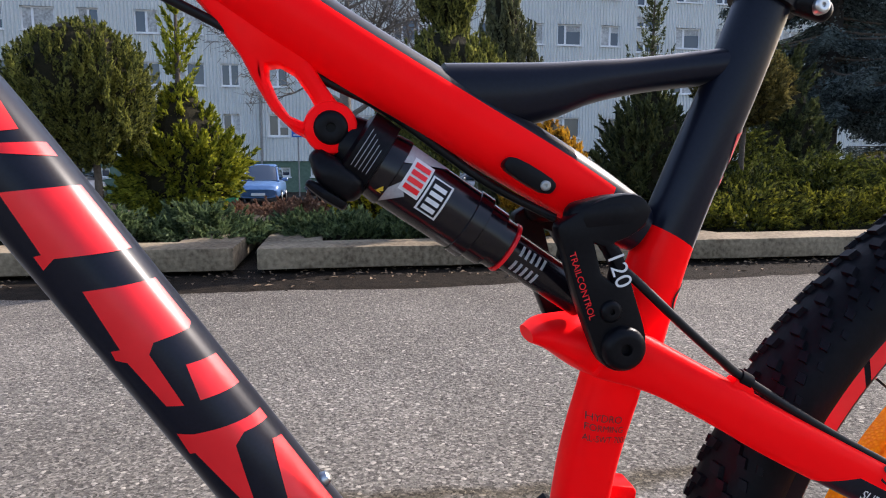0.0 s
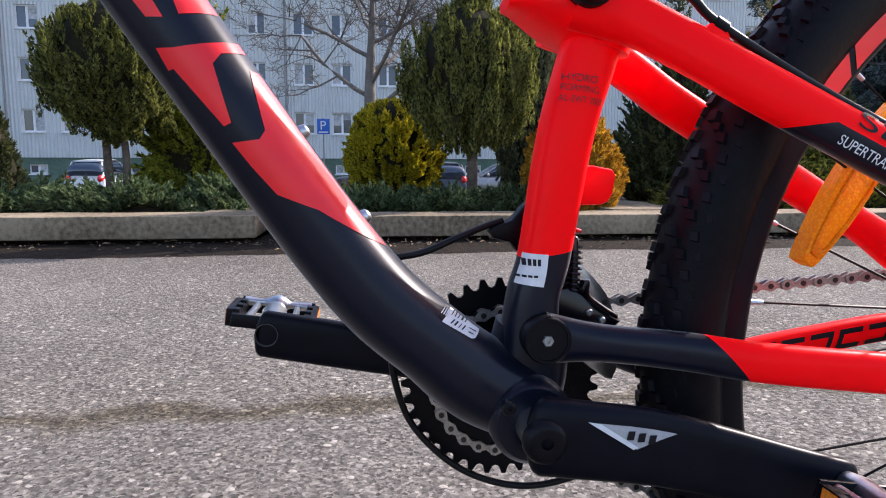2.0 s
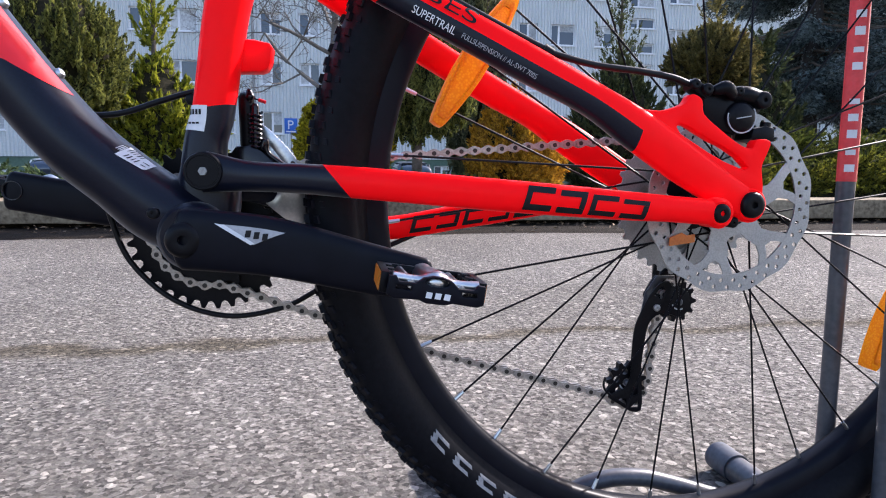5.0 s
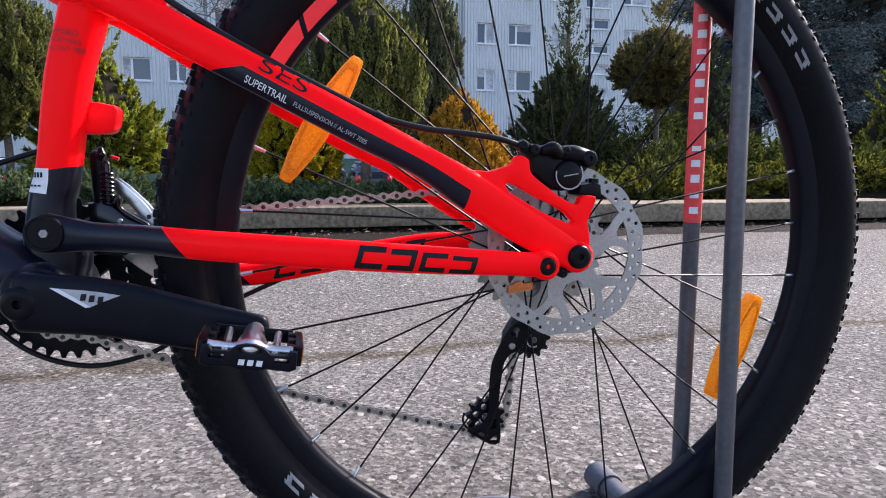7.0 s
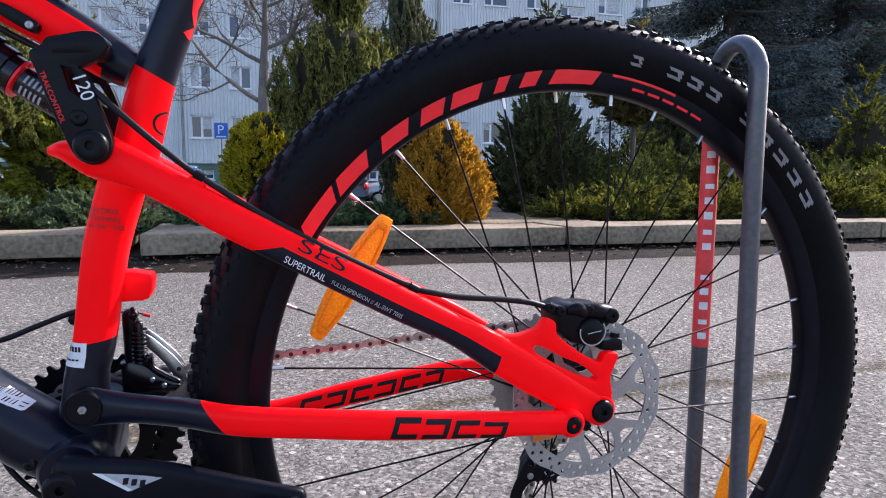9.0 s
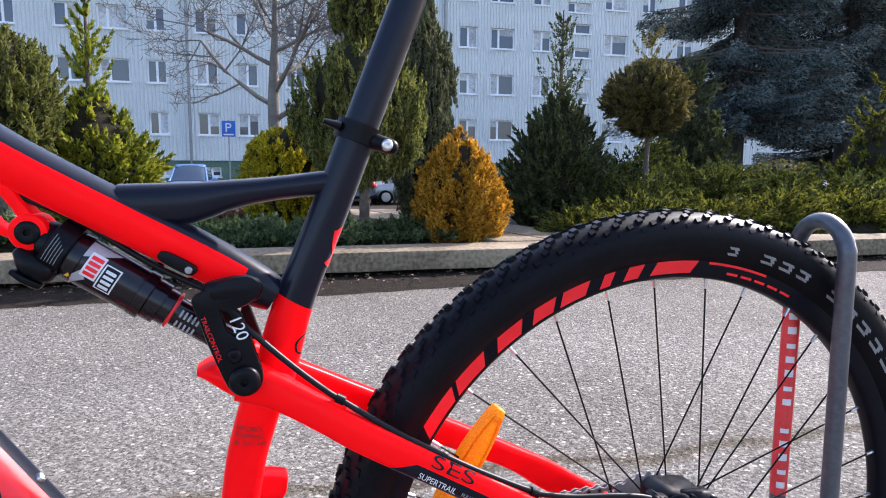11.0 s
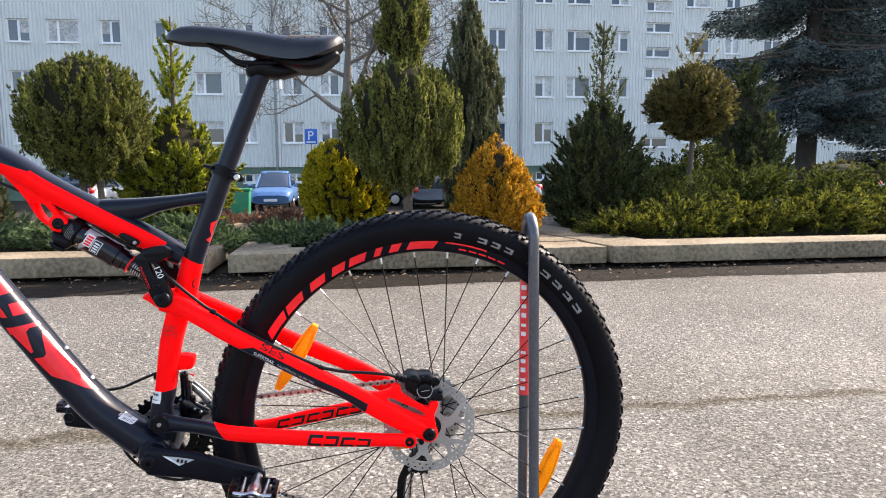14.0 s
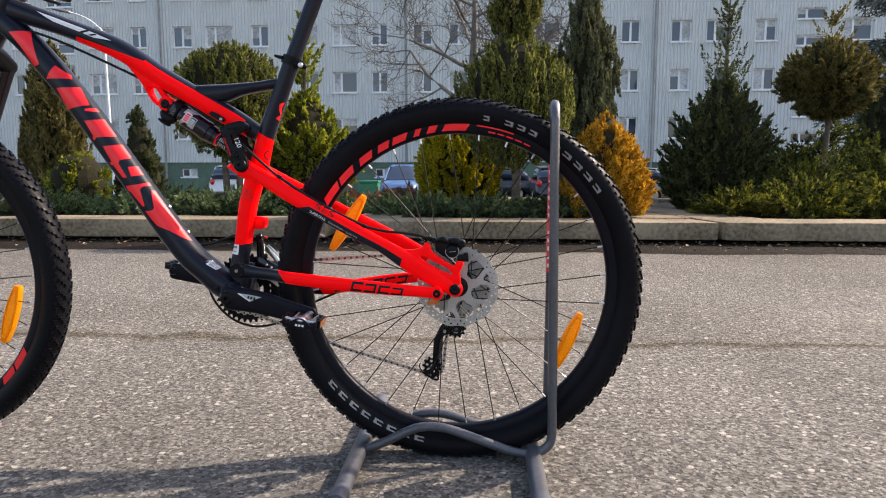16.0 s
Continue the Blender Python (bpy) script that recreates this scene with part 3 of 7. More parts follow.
# dry litter along the foot of the slabs
rnd = random.Random(5)
vs, fs = [], []
for k in range(1500):
    x, y = rnd.uniform(-7, 12), KY - abs(rnd.gauss(0.1, 0.27)) + 0.1
    s, a = rnd.uniform(0.008, 0.03), rnd.uniform(0, 6.28)
    z = rnd.uniform(0.008, 0.026)
    b = len(vs)
    vs += [(x + s * math.cos(a), y + s * math.sin(a), z), (x - s * 0.4 * math.sin(a), y + s * 0.4 * math.cos(a), z + rnd.uniform(0, 0.014)), (x - s * math.cos(a), y - s * math.sin(a), z), (x + s * 0.4 * math.sin(a), y - s * 0.4 * math.cos(a), z + rnd.uniform(0, 0.01))]
    fs.append((b, b + 1, b + 2, b + 3))
me = bpy.data.meshes.new("leaf_litter")
me.from_pydata(vs, [], fs)
me.materials.append(grain("dry litter", (0.05, 0.033, 0.02), (0.22, 0.15, 0.09), 9, 0.9, use_random=0.8))
tagged(new("leaf_litter", me), "brown dry leaf litter along the planter foot", "leaf litter", "", "stuff")


# ---- apartment block ----
BYD, BASE = 39.5, -0.75
block = thing("apartment_building", "grey ribbed panel apartment block with white windows", "building", (5.0, BYD, BASE))
BX0, BX1, FLOOR = -52.0, 62.0, 2.78
SILL0, WIN_H, TOPZ = 2.46, 1.24, 14.6
# window columns: left edge and width of one section between two stair wells, repeated along the block
UNIT = [(0.0, 1.66), (2.69, 1.0), (5.33, 1.2), (7.39, 1.7), (10.21, 1.09), (13.09, 1.25), (15.18, 1.51), (17.54, 1.01), (20.05, 1.17), (22.21, 1.16), (24.9, 1.1), (27.3, 1.5), (29.9, 1.1), (32.33, 1.11), (35.2, 1.17), (37.21, 1.55), (39.99, 1.22)]
STAIR = (-2.6, 1.65)
cols, stairs = [], []
for base in (-68.57, -23.67, 21.23):
    cols += [(base + a, w) for a, w in UNIT if BX0 + 1 < base + a < BX1 - 3]
    if BX0 + 1 < base + STAIR[0] < BX1 - 3:
        stairs.append((base + STAIR[0], STAIR[1]))
openings = [(x, x + w, SILL0 + FLOOR * k, SILL0 + FLOOR * k + WIN_H) for k in range(5) for x, w in cols if SILL0 + FLOOR * k + WIN_H < TOPZ]
openings += [(x, x + w, z, z + 0.62) for x, w in stairs for k in range(5) for z in (SILL0 + FLOOR * k - 0.3, SILL0 + FLOOR * k + 1.2) if z + 0.7 < TOPZ]
cellar = [(x + 0.15, x + 1.15, 0.15, 0.68) for x, w in cols if w < 1.3]


def wall_with_openings(x0, x1, z0, z1, y, holes, depth):
    """A wall in the plane y, with reveals running back through its thickness."""
    bm = bmesh.new()
    ex = sorted({x0, x1, *[h[0] for h in holes], *[h[1] for h in holes]})
    ez = sorted({z0, z1, *[h[2] for h in holes], *[h[3] for h in holes]})
    cut = {}
    for h in holes:
        for i in range(ex.index(h[0]), ex.index(h[1])):
            for j in range(ez.index(h[2]), ez.index(h[3])):
                cut[i, j] = 1
    vs = {}
    at = lambda i, j: vs.setdefault((i, j), bm.verts.new((ex[i], y, ez[j])) if (i, j) not in vs else vs[i, j])
    for i in range(len(ex) - 1):
        for j in range(len(ez) - 1):
            if (i, j) not in cut:
                bm.faces.new((at(i, j), at(i + 1, j), at(i + 1, j + 1), at(i, j + 1)))
    for a, b, c, d in holes:
        q = [(a, c), (b, c), (b, d), (a, d)]
        for (p, r), (s, t) in zip(q, q[1:] + q[:1]):
            bm.faces.new([bm.verts.new(v) for v in ((p, y, r), (p, y + depth, r), (s, y + depth, t), (s, y, t))])
    return bm


part("wall", wall_with_openings(BX0, BX1, 1.05, TOPZ, BYD, openings, 0.3), CLAD, block, "pale grey ribbed cladding", 0)
part("plinth", wall_with_openings(BX0, BX1, BASE - 0.2, 1.05, BYD + 0.08, cellar, 0.3), PLINTH, block, "green rendered plinth", 0)
bm = bmesh.new()
box(bm, BX0, BX1, BYD + 0.6, BYD + 12, BASE - 0.2, TOPZ)
part("core", bm, PLINTH, block, "", 0)
bm = bmesh.new()
box(bm, BX0 - 0.3, BX1 + 0.3, BYD - 0.35, BYD + 12.5, TOPZ, TOPZ + 0.35, 0.03)
part("roof", bm, SHEET, block, "flat roof with a sheet edge", 0)
for px in (-63.97 + 44.9, -4.04, 10.6, 40.86, -48.9, 55.5):
    part("downpipe", tube([(px, BYD - 0.09, BASE, 0.06, 0.06), (px, BYD - 0.09, TOPZ, 0.06, 0.06)], 2, 10), SHEET, block)
rnd = random.Random(11)


def window(x0, x1, z0, z1, y, split):
    t = 0.075
    rect = lambda a, b, c, d: [(a, c), (b, c), (b, d), (a, d)]
    w = part("window", plate(rect(x0, x1, z0, z1), y, y + 0.08, holes=[rect(x0 + t, split - t * 0.8, z0 + t, z1 - t), rect(split + t * 0.8, x1 - t, z0 + t, z1 - t)]), FRAMEWHITE, block, "white framed window", 0)
    bm = bmesh.new()
    box(bm, x0 - 0.06, x1 + 0.06, y - 0.2, y - 0.001, z0 - 0.07, z0 - 0.005)
    part("sill", bm, FRAMEWHITE, w, "", 0)
    for a, b in ((x0 + t, split - t * 0.8), (split + t * 0.8, x1 - t)):
        bm = bmesh.new()
        bm.faces.new([bm.verts.new(v) for v in ((a, y + 0.04, z0 + t), (b, y + 0.04, z0 + t), (b, y + 0.04, z1 - t), (a, y + 0.04, z1 - t))])
        part("pane", bm, GLASS, w, "", 0)
        if rnd.random() < 0.55:
            bm = bmesh.new()
            d = rnd.choice([0.0, 0.0, 0.35, 0.6])
            bm.faces.new([bm.verts.new(v) for v in ((a, y + 0.035, z0 + t + d * (z1 - z0)), (b, y + 0.035, z0 + t + d * (z1 - z0)), (b, y + 0.035, z1 - t), (a, y + 0.035, z1 - t))])
            part("curtain", bm, CURTAIN, w, "", 0)


for a, b, c, d in openings + cellar:
    split = a + (b - a) * (0.34 if b - a > 1.4 else 0.5)
    window(a, b, c, d, BYD + (0.12 if c > 1 else 0.2), split)


# ---- trees and shrubs ----
def sprigs(rng, pos, nrm, size, up, flat=0.3):
    """Small pointed sprays at pos, leaning along nrm and upwards: two crossed blades each."""
    n = len(pos)
    ax = nrm * (1 - up) + np.array([0, 0, up]) + rng.normal(0, 0.28, (n, 3))
    ax /= np.linalg.norm(ax, axis=1)[:, None]
    u = np.cross(ax, rng.normal(0, 1, (n, 3)))
    u /= np.linalg.norm(u, axis=1)[:, None]
    w = np.cross(ax, u)
    L = size * rng.uniform(0.6, 1.4, n)[:, None]
    W = L * flat
    vs = np.stack([pos - u * W - ax * L * 0.3, pos + u * W - ax * L * 0.2, pos + ax * L * 0.75, pos - w * W - ax * L * 0.25, pos + w * W - ax * L * 0.3], 1).reshape(-1, 3)
    k = np.arange(n)[:, None] * 5
    return vs, np.concatenate([k + np.array([[0, 1, 2]]), k + np.array([[3, 4, 2]])], 0)


def plumes(rng, mid, d, L, R, per, size, flat, bow=0.0):
    """Feathery plumes: each a teardrop of sprigs about an axis through mid."""
    n = len(mid)
    d = d / np.linalg.norm(d, axis=1)[:, None]
    A = np.cross(d, rng.normal(0, 1, (n, 3)))
    A /= np.linalg.norm(A, axis=1)[:, None]
    B = np.cross(d, A)
    rep = lambda q: np.repeat(q, per, axis=0)
    m = n * per
    Ls, Rs = rep(L * rng.uniform(0.65, 1.3, n))[:, None], rep(R * rng.uniform(0.7, 1.3, n))[:, None]
    s = rng.random(m)[:, None]
    w = np.where(s < 0.35, (s / 0.35) ** 0.6, ((1 - s) / 0.65) ** 0.75)
    a = rng.uniform(0, 2 * np.pi, m)[:, None]
    rad = rep(A) * np.cos(a) + rep(B) * np.sin(a)
    pos = rep(mid) + rep(d) * Ls * (s - 0.5) + rad * Rs * w * (0.7 + 0.35 * rng.random(m)[:, None]) + np.array([0, 0, 1]) * Ls * bow * (s - 0.4) ** 2
    nrm = rep(d) * 0.9 + rad * 0.45
    return sprigs(rng, pos, nrm / np.linalg.norm(nrm, axis=1)[:, None], size, 0.1, flat)


def lumpy(p, seed, freq, amp):
    return np.array([noise.noise(Vector(q) * freq + Vector((seed * 7.1, seed * 3.3, seed))) for q in p]) * amp


def leaf_mesh(root, mat, groups, name="crown", body=0):
    """One mesh of sprigs; the last body faces are the inside: dead brown plus painted shade."""
    vs, fs, o = [], [], 0
    for v, f in groups:
        vs.append(np.asarray(v, float))
        fs += [tuple(int(i) + o for i in q) for q in f]
        o += len(v)
    me = bpy.data.meshes.new(name)
    me.from_pydata((np.vstack(vs) - np.array(ROOTS[root.name])).tolist(), [], fs)
    me.materials.append(mat)
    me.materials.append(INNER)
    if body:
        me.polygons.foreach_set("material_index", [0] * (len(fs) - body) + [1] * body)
    ob = new(name, me)
    ob.parent = root
    return ob


def crown(root, mat, seed, n, size, up, shape, core=0.72, lump=(4.0, 0.16), plume=(0.22, 0.05), per=60, fill=0.3, fronds=()):
    """A crown of plumes round a profile of heights and radii about the root, with a dense inner body."""
    rng = np.random.default_rng(seed)
    x0, y0, _ = ROOTS[root.name]
    prof = np.array(shape)
    if not root.children:
        part("stem", tube([(x0, y0, prof[0, 0] - 0.08, 0.04, 0.04), (x0 + 0.01, y0, prof[0, 0] + (prof[-1, 0] - prof[0, 0]) * 0.5, 0.02, 0.02)], 3, 8), BARK, root)
    seglen = np.hypot(np.diff(prof[:, 0]), np.diff(prof[:, 1])) * (prof[:-1, 1] + prof[1:, 1] + 0.05)
    cum = np.r_[0, np.cumsum(seglen)]
    s = rng.uniform(0, cum[-1], n)
    z, r = np.interp(s, cum, prof[:, 0]), np.interp(s, cum, prof[:, 1])
    th = rng.uniform(0, 2 * np.pi, n)
    base = np.stack([np.cos(th) * r, np.sin(th) * r, z * 0.6], 1)
    k = 1 - fill * rng.random(n) ** 2 + lumpy(base, seed, lump[0], lump[1] * 1.6)
    r = np.maximum(r * k - plume[1] * 0.7, 0)
    slope = np.gradient(prof[:, 1], prof[:, 0] + np.arange(len(prof)) * 1e-6)
    nz = -np.interp(s, cum, np.clip(slope, -2, 2))
    nrm = np.stack([np.cos(th), np.sin(th), nz], 1)
    nrm /= np.linalg.norm(nrm, axis=1)[:, None]
    d = nrm * (1 - up) + np.array([0, 0, up]) + rng.normal(0, 0.16, (n, 3))
    d /= np.linalg.norm(d, axis=1)[:, None]
    mid = np.stack([x0 + np.cos(th) * r, y0 + np.sin(th) * r, z], 1) - d * plume[0] * 0.36
    out = [plumes(rng, mid, d, plume[0], plume[1], per, size, 0.26)]
    # fronds: feathery sprays off a bare leader
    for z0, z1, count, l0, l1, rise in fronds:
        q = np.sort(rng.random(count))
        a = np.arange(count) * 2.4 + rng.normal(0, 0.4, count)
        L = (l0 + (l1 - l0) * q) * rng.uniform(0.7, 1.2, count)
        dd = np.stack([np.cos(a), np.sin(a), np.full(count, rise) + rng.normal(0, 0.15, count)], 1)
        dd /= np.linalg.norm(dd, axis=1)[:, None]
        mm = np.stack([np.full(count, x0), np.full(count, y0), z0 + (z1 - z0) * q], 1) + dd * L[:, None] * 0.5
        for i in range(count):
            out.append(plumes(rng, mm[i:i + 1], dd[i:i + 1], L[i], L[i] * 0.085 + 0.008, int(24 + 120 * L[i]), size, 0.24, 0.5))
    m = 18
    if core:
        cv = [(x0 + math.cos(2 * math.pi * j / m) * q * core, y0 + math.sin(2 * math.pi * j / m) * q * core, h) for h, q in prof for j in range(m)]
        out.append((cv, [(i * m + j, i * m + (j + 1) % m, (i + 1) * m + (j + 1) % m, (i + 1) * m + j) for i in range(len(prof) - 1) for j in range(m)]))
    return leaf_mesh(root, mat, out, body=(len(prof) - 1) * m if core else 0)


def ball(z0, z1, r, n=12, low=1.0):
    zc, h = (z0 + z1) / 2, (z1 - z0) / 2
    return [(zc - h * math.cos(math.pi * k / n), r * math.sin(math.pi * k / n) ** 0.8 * (low if k < n / 2 else 1)) for k in range(n + 1)]


def trunk(root, rows, mat=BARK):
    part("trunk", tube(rows, 4, 10), mat, root)


S = 0.14
t = thing("globe_thuja_tree", "green thuja clipped to a globe on two bare stems", "tree", (-2.06, 6.1, S))
trunk(t, [(-2.1, 6.1, S - 0.05, 0.045, 0.045), (-2.13, 6.1, 0.6, 0.035, 0.035), (-2.12, 6.1, 1.0, 0.03, 0.03)])
trunk(t, [(-2.0, 6.12, S - 0.05, 0.04, 0.04), (-1.98, 6.12, 0.6, 0.032, 0.032), (-2.02, 6.12, 1.0, 0.03, 0.03)])
crown(t, LEAF_GREEN, 1, 620, 0.027, 0.6, ball(0.84, 1.88, 0.6), 0.7, (3.2, 0.15), (0.22, 0.036), 100, 0.32)
t = thing("thuja_tree", "loose bright green thuja with a spindly open top", "tree", (-1.46, 6.9, S))
trunk(t, [(-1.46, 6.9, S - 0.05, 0.05, 0.05), (-1.46, 6.9, 1.3, 0.03, 0.03), (-1.45, 6.9, 2.45, 0.008, 0.008)])
crown(t, LEAF_BRIGHT, 2, 420, 0.046, 0.3, [(0.2, 0.42), (0.45, 0.66), (0.8, 0.68), (1.1, 0.54), (1.35, 0.3), (1.5, 0.1)], 0.62, (3.0, 0.2), (0.34, 0.045), 80, 0.36, ((1.25, 2.3, 24, 0.42, 0.13, 1.3),))
t = thing("globe_shrub", "yellow green thuja clipped to a globe at the ground", "shrub", (0.38, 6.3, S))
crown(t, LEAF_YELLOW, 4, 1000, 0.028, 0.35, ball(0.12, 1.12, 0.5), 0.72, (4, 0.04), (0.11, 0.034), 60, 0.14)
t = thing("globe_thuja_tree", "green thuja clipped to a large globe with a small globe above", "tree", (0.93, 5.3, S))
trunk(t, [(0.93, 5.3, S - 0.05, 0.05, 0.05), (0.95, 5.3, 0.5, 0.042, 0.042), (0.93, 5.3, 1.9, 0.03, 0.03)])
crown(t, LEAF_GREEN, 5, 620, 0.026, 0.8, ball(0.85, 1.74, 0.52), 0.72, (3.6, 0.2), (0.3, 0.03), 110, 0.26)
crown(t, LEAF_GREEN, 6, 190, 0.026, 0.72, ball(1.8, 2.46, 0.28), 0.66, (4, 0.15), (0.17, 0.03), 90)
t = thing("columnar_conifer", "dark slender columnar conifer", "tree", (1.82, 7.0, S))
crown(t, LEAF_GREY, 7, 620, 0.036, 0.88, [(0.2, 0.22), (0.6, 0.3), (1.2, 0.38), (1.8, 0.38), (2.2, 0.27), (2.6, 0.13), (2.9, 0.02)], 0.5, (5, 0.2), (0.34, 0.028), 70, 0.5)
t = thing("golden_shrub", "golden orange thuja shrub beside the slab path", "shrub", (1.75, 5.25, S))
crown(t, LEAF_GOLD, 8, 800, 0.03, 0.5, [(0.14, 0.24), (0.28, 0.39), (0.48, 0.43), (0.68, 0.39), (0.86, 0.27), (0.99, 0.13), (1.08, 0.02)], 0.66, (4, 0.16), (0.17, 0.036), 70)
t = thing("conifer", "dark green pointed conifer with a thin feathery top", "tree", (3.19, 6.4, S))
trunk(t, [(3.19, 6.4, S, 0.05, 0.05), (3.19, 6.4, 1.2, 0.03, 0.03), (3.2, 6.4, 2.4, 0.006, 0.006)])
crown(t, LEAF_DARK, 9, 460, 0.05, 0.5, [(0.18, 0.4), (0.4, 0.55), (0.8, 0.55), (1.1, 0.44), (1.35, 0.24), (1.5, 0.08)], 0.62, (3.0, 0.2), (0.4, 0.042), 80, 0.36)
crown(t, LEAF_DARK, 10, 0, 0.027, 0.5, [(1.2, 0.2), (2.3, 0.02)], 0, fronds=((1.15, 2.3, 44, 0.52, 0.12, 1.25),))
t = thing("globe_thuja_tree", "brownish thuja clipped to a globe on one stem", "tree", (4.36, 6.6, S))
trunk(t, [(4.37, 6.6, S - 0.05, 0.035, 0.035), (4.36, 6.6, 0.7, 0.03, 0.03), (4.38, 6.6, 1.3, 0.026, 0.026)])
crown(t, LEAF_BROWN, 11, 620, 0.03, 0.3, ball(1.14, 1.95, 0.52), 0.66, (3.5, 0.12), (0.17, 0.034), 100, 0.3, ((1.7, 2.25, 20, 0.34, 0.14, 1.0),))
t = thing("conifer", "dark bushy conifer behind the planter", "tree", (5.9, 8.0, S))
crown(t, LEAF_DARK, 13, 320, 0.06, 0.5, [(0.15, 0.5), (0.5, 0.62), (1.0, 0.58), (1.5, 0.36), (1.8, 0.12)], 0.7, (3, 0.18), (0.4, 0.06), 60, 0.3, ((1.4, 2.2, 20, 0.45, 0.2, 0.9),))
t = thing("columnar_conifer", "dull green columnar conifer", "tree", (-4.6, 7.0, S))
crown(t, LEAF_BROWN, 14, 520, 0.042, 0.75, [(0.15, 0.3), (0.5, 0.4), (1.2, 0.38), (1.8, 0.25), (2.1, 0.05)], 0.55, (3, 0.15), (0.28, 0.036), 70)
t = thing("conifer", "small dark cone shaped conifer", "tree", (-3.55, 7.0, S))
crown(t, LEAF_DARK, 15, 340, 0.038, 0.6, [(0.15, 0.28), (0.3, 0.34), (0.8, 0.22), (1.2, 0.07), (1.35, 0.01)], 0.76, (3, 0.14), (0.2, 0.04), 60)
t = thing("globe_shrub", "low olive green globe shrub", "shrub", (-3.9, 6.3, S))
crown(t, LEAF_BRIGHT, 16, 180, 0.04, 0.4, ball(0.12, 0.75, 0.36), 0.8, (4, 0.08), (0.14, 0.045), 60)
t = thing("conifer", "bushy yellow green conifer at the street", "tree", (8.3, 7.2, S))
crown(t, LEAF_LIME, 17, 220, 0.06, 0.4, [(0.15, 0.4), (0.4, 0.6), (0.9, 0.5), (1.3, 0.22), (1.5, 0.06)], 0.7, (3, 0.18), (0.34, 0.06), 60, 0.3, ((1.1, 1.9, 16, 0.4, 0.2, 0.8),))
t = thing("globe_shrub", "olive globe shrub behind the junipers", "shrub", (6.9, 7.4, S))
crown(t, LEAF_BROWN, 18, 180, 0.045, 0.4, ball(0.2, 0.85, 0.5), 0.8, (4, 0.1), (0.16, 0.05), 60)


def juniper(x, y, rx, ry, h, seed, mat, n=150, group="creeping junipers"):
    """A creeping juniper: long low plumes that rise and arch outwards."""
    root = thing("juniper", "low spreading juniper with feathery sprays", "shrub", (x, y, S), group)
    rng = np.random.default_rng(seed)
    part("stem", tube([(x, y, S - 0.04, 0.025, 0.025), (x + 0.03, y, S + h * 0.4, 0.015, 0.015)], 3, 8), BARK, root)
    th = rng.uniform(0, 2 * np.pi, n)
    q = rng.random(n) ** 0.6
    lump = 1 + lumpy(np.stack([np.cos(th) * 2, np.sin(th) * 2, q * 0], 1), seed, 1.3, 0.35)
    px, py = x + np.cos(th) * rx * q * lump, y + np.sin(th) * ry * q * lump
    top = h * (1 - 0.65 * q ** 3) * (0.35 + 0.65 * rng.random(n) ** 0.6) + lumpy(np.stack([px, py, px * 0], 1), seed + 3, 3.2, h * 0.6)
    mid = np.stack([px, py, S + np.maximum(top * 0.85, 0.02)], 1)
    d = np.stack([np.cos(th) * (0.35 + 0.5 * q), np.sin(th) * (0.35 + 0.5 * q), 0.55 - 0.35 * q], 1) + rng.normal(0, 0.2, (n, 3))
    out = [plumes(rng, mid, d, 0.18 + 0.3 * h, 0.03 + 0.03 * h, 56, 0.038, 0.24, 0.25)]
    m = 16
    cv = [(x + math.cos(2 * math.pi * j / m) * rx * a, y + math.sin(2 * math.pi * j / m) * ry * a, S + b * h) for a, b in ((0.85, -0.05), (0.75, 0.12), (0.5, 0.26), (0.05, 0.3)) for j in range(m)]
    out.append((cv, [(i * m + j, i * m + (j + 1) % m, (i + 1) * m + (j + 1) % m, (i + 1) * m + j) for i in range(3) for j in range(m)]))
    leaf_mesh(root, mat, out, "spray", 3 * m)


for k, (x, y, rx, ry, h) in enumerate([(-6.2, 5.4, 0.7, 0.4, 0.22), (-5.0, 5.5, 0.75, 0.45, 0.24), (-3.8, 5.4, 0.7, 0.4, 0.22), (-2.7, 5.5, 0.75, 0.42, 0.2), (-1.75, 5.4, 0.6, 0.4, 0.22), (-0.95, 5.35, 0.42, 0.35, 0.18),
                                       (0.15, 5.3, 0.55, 0.3, 0.12), (0.75, 5.25, 0.5, 0.3, 0.15), (1.3, 5.25, 0.42, 0.26, 0.14), (-0.15, 5.6, 0.45, 0.3, 0.12)]):
    juniper(x, y, rx, ry, h, 60 + k, LEAF_JUNIPER)
for k, (x, y, rx, ry, h) in enumerate([(3.1, 5.45, 0.45, 0.36, 0.26), (3.6, 5.3, 0.55, 0.36, 0.3), (4.35, 5.3, 0.6, 0.38, 0.3), (5.1, 5.3, 0.6, 0.38, 0.38), (5.9, 5.3, 0.65, 0.4, 0.42), (6.8, 5.35, 0.7, 0.42, 0.4), (7.8, 5.4, 0.75, 0.45, 0.42), (8.9, 5.4, 0.75, 0.45, 0.42), (10.0, 5.4, 0.75, 0.45, 0.4)]):
    juniper(x, y, rx, ry, h, 90 + k, LEAF_LIME, 150)
for k, (x, y, rx, ry, h) in enumerate([(3.75, 6.9, 0.55, 0.42, 0.82), (4.45, 7.1, 0.65, 0.42, 0.86), (5.2, 7.0, 0.6, 0.42, 0.74), (3.9, 5.9, 0.7, 0.42, 0.5), (4.8, 6.0, 0.7, 0.42, 0.62), (5.7, 6.1, 0.7, 0.42, 0.62), (6.7, 6.2, 0.7, 0.42, 0.6), (7.7, 6.3, 0.7, 0.42, 0.55)]):
    juniper(x, y, rx, ry, h, 100 + k, LEAF_OLIVE, 170)
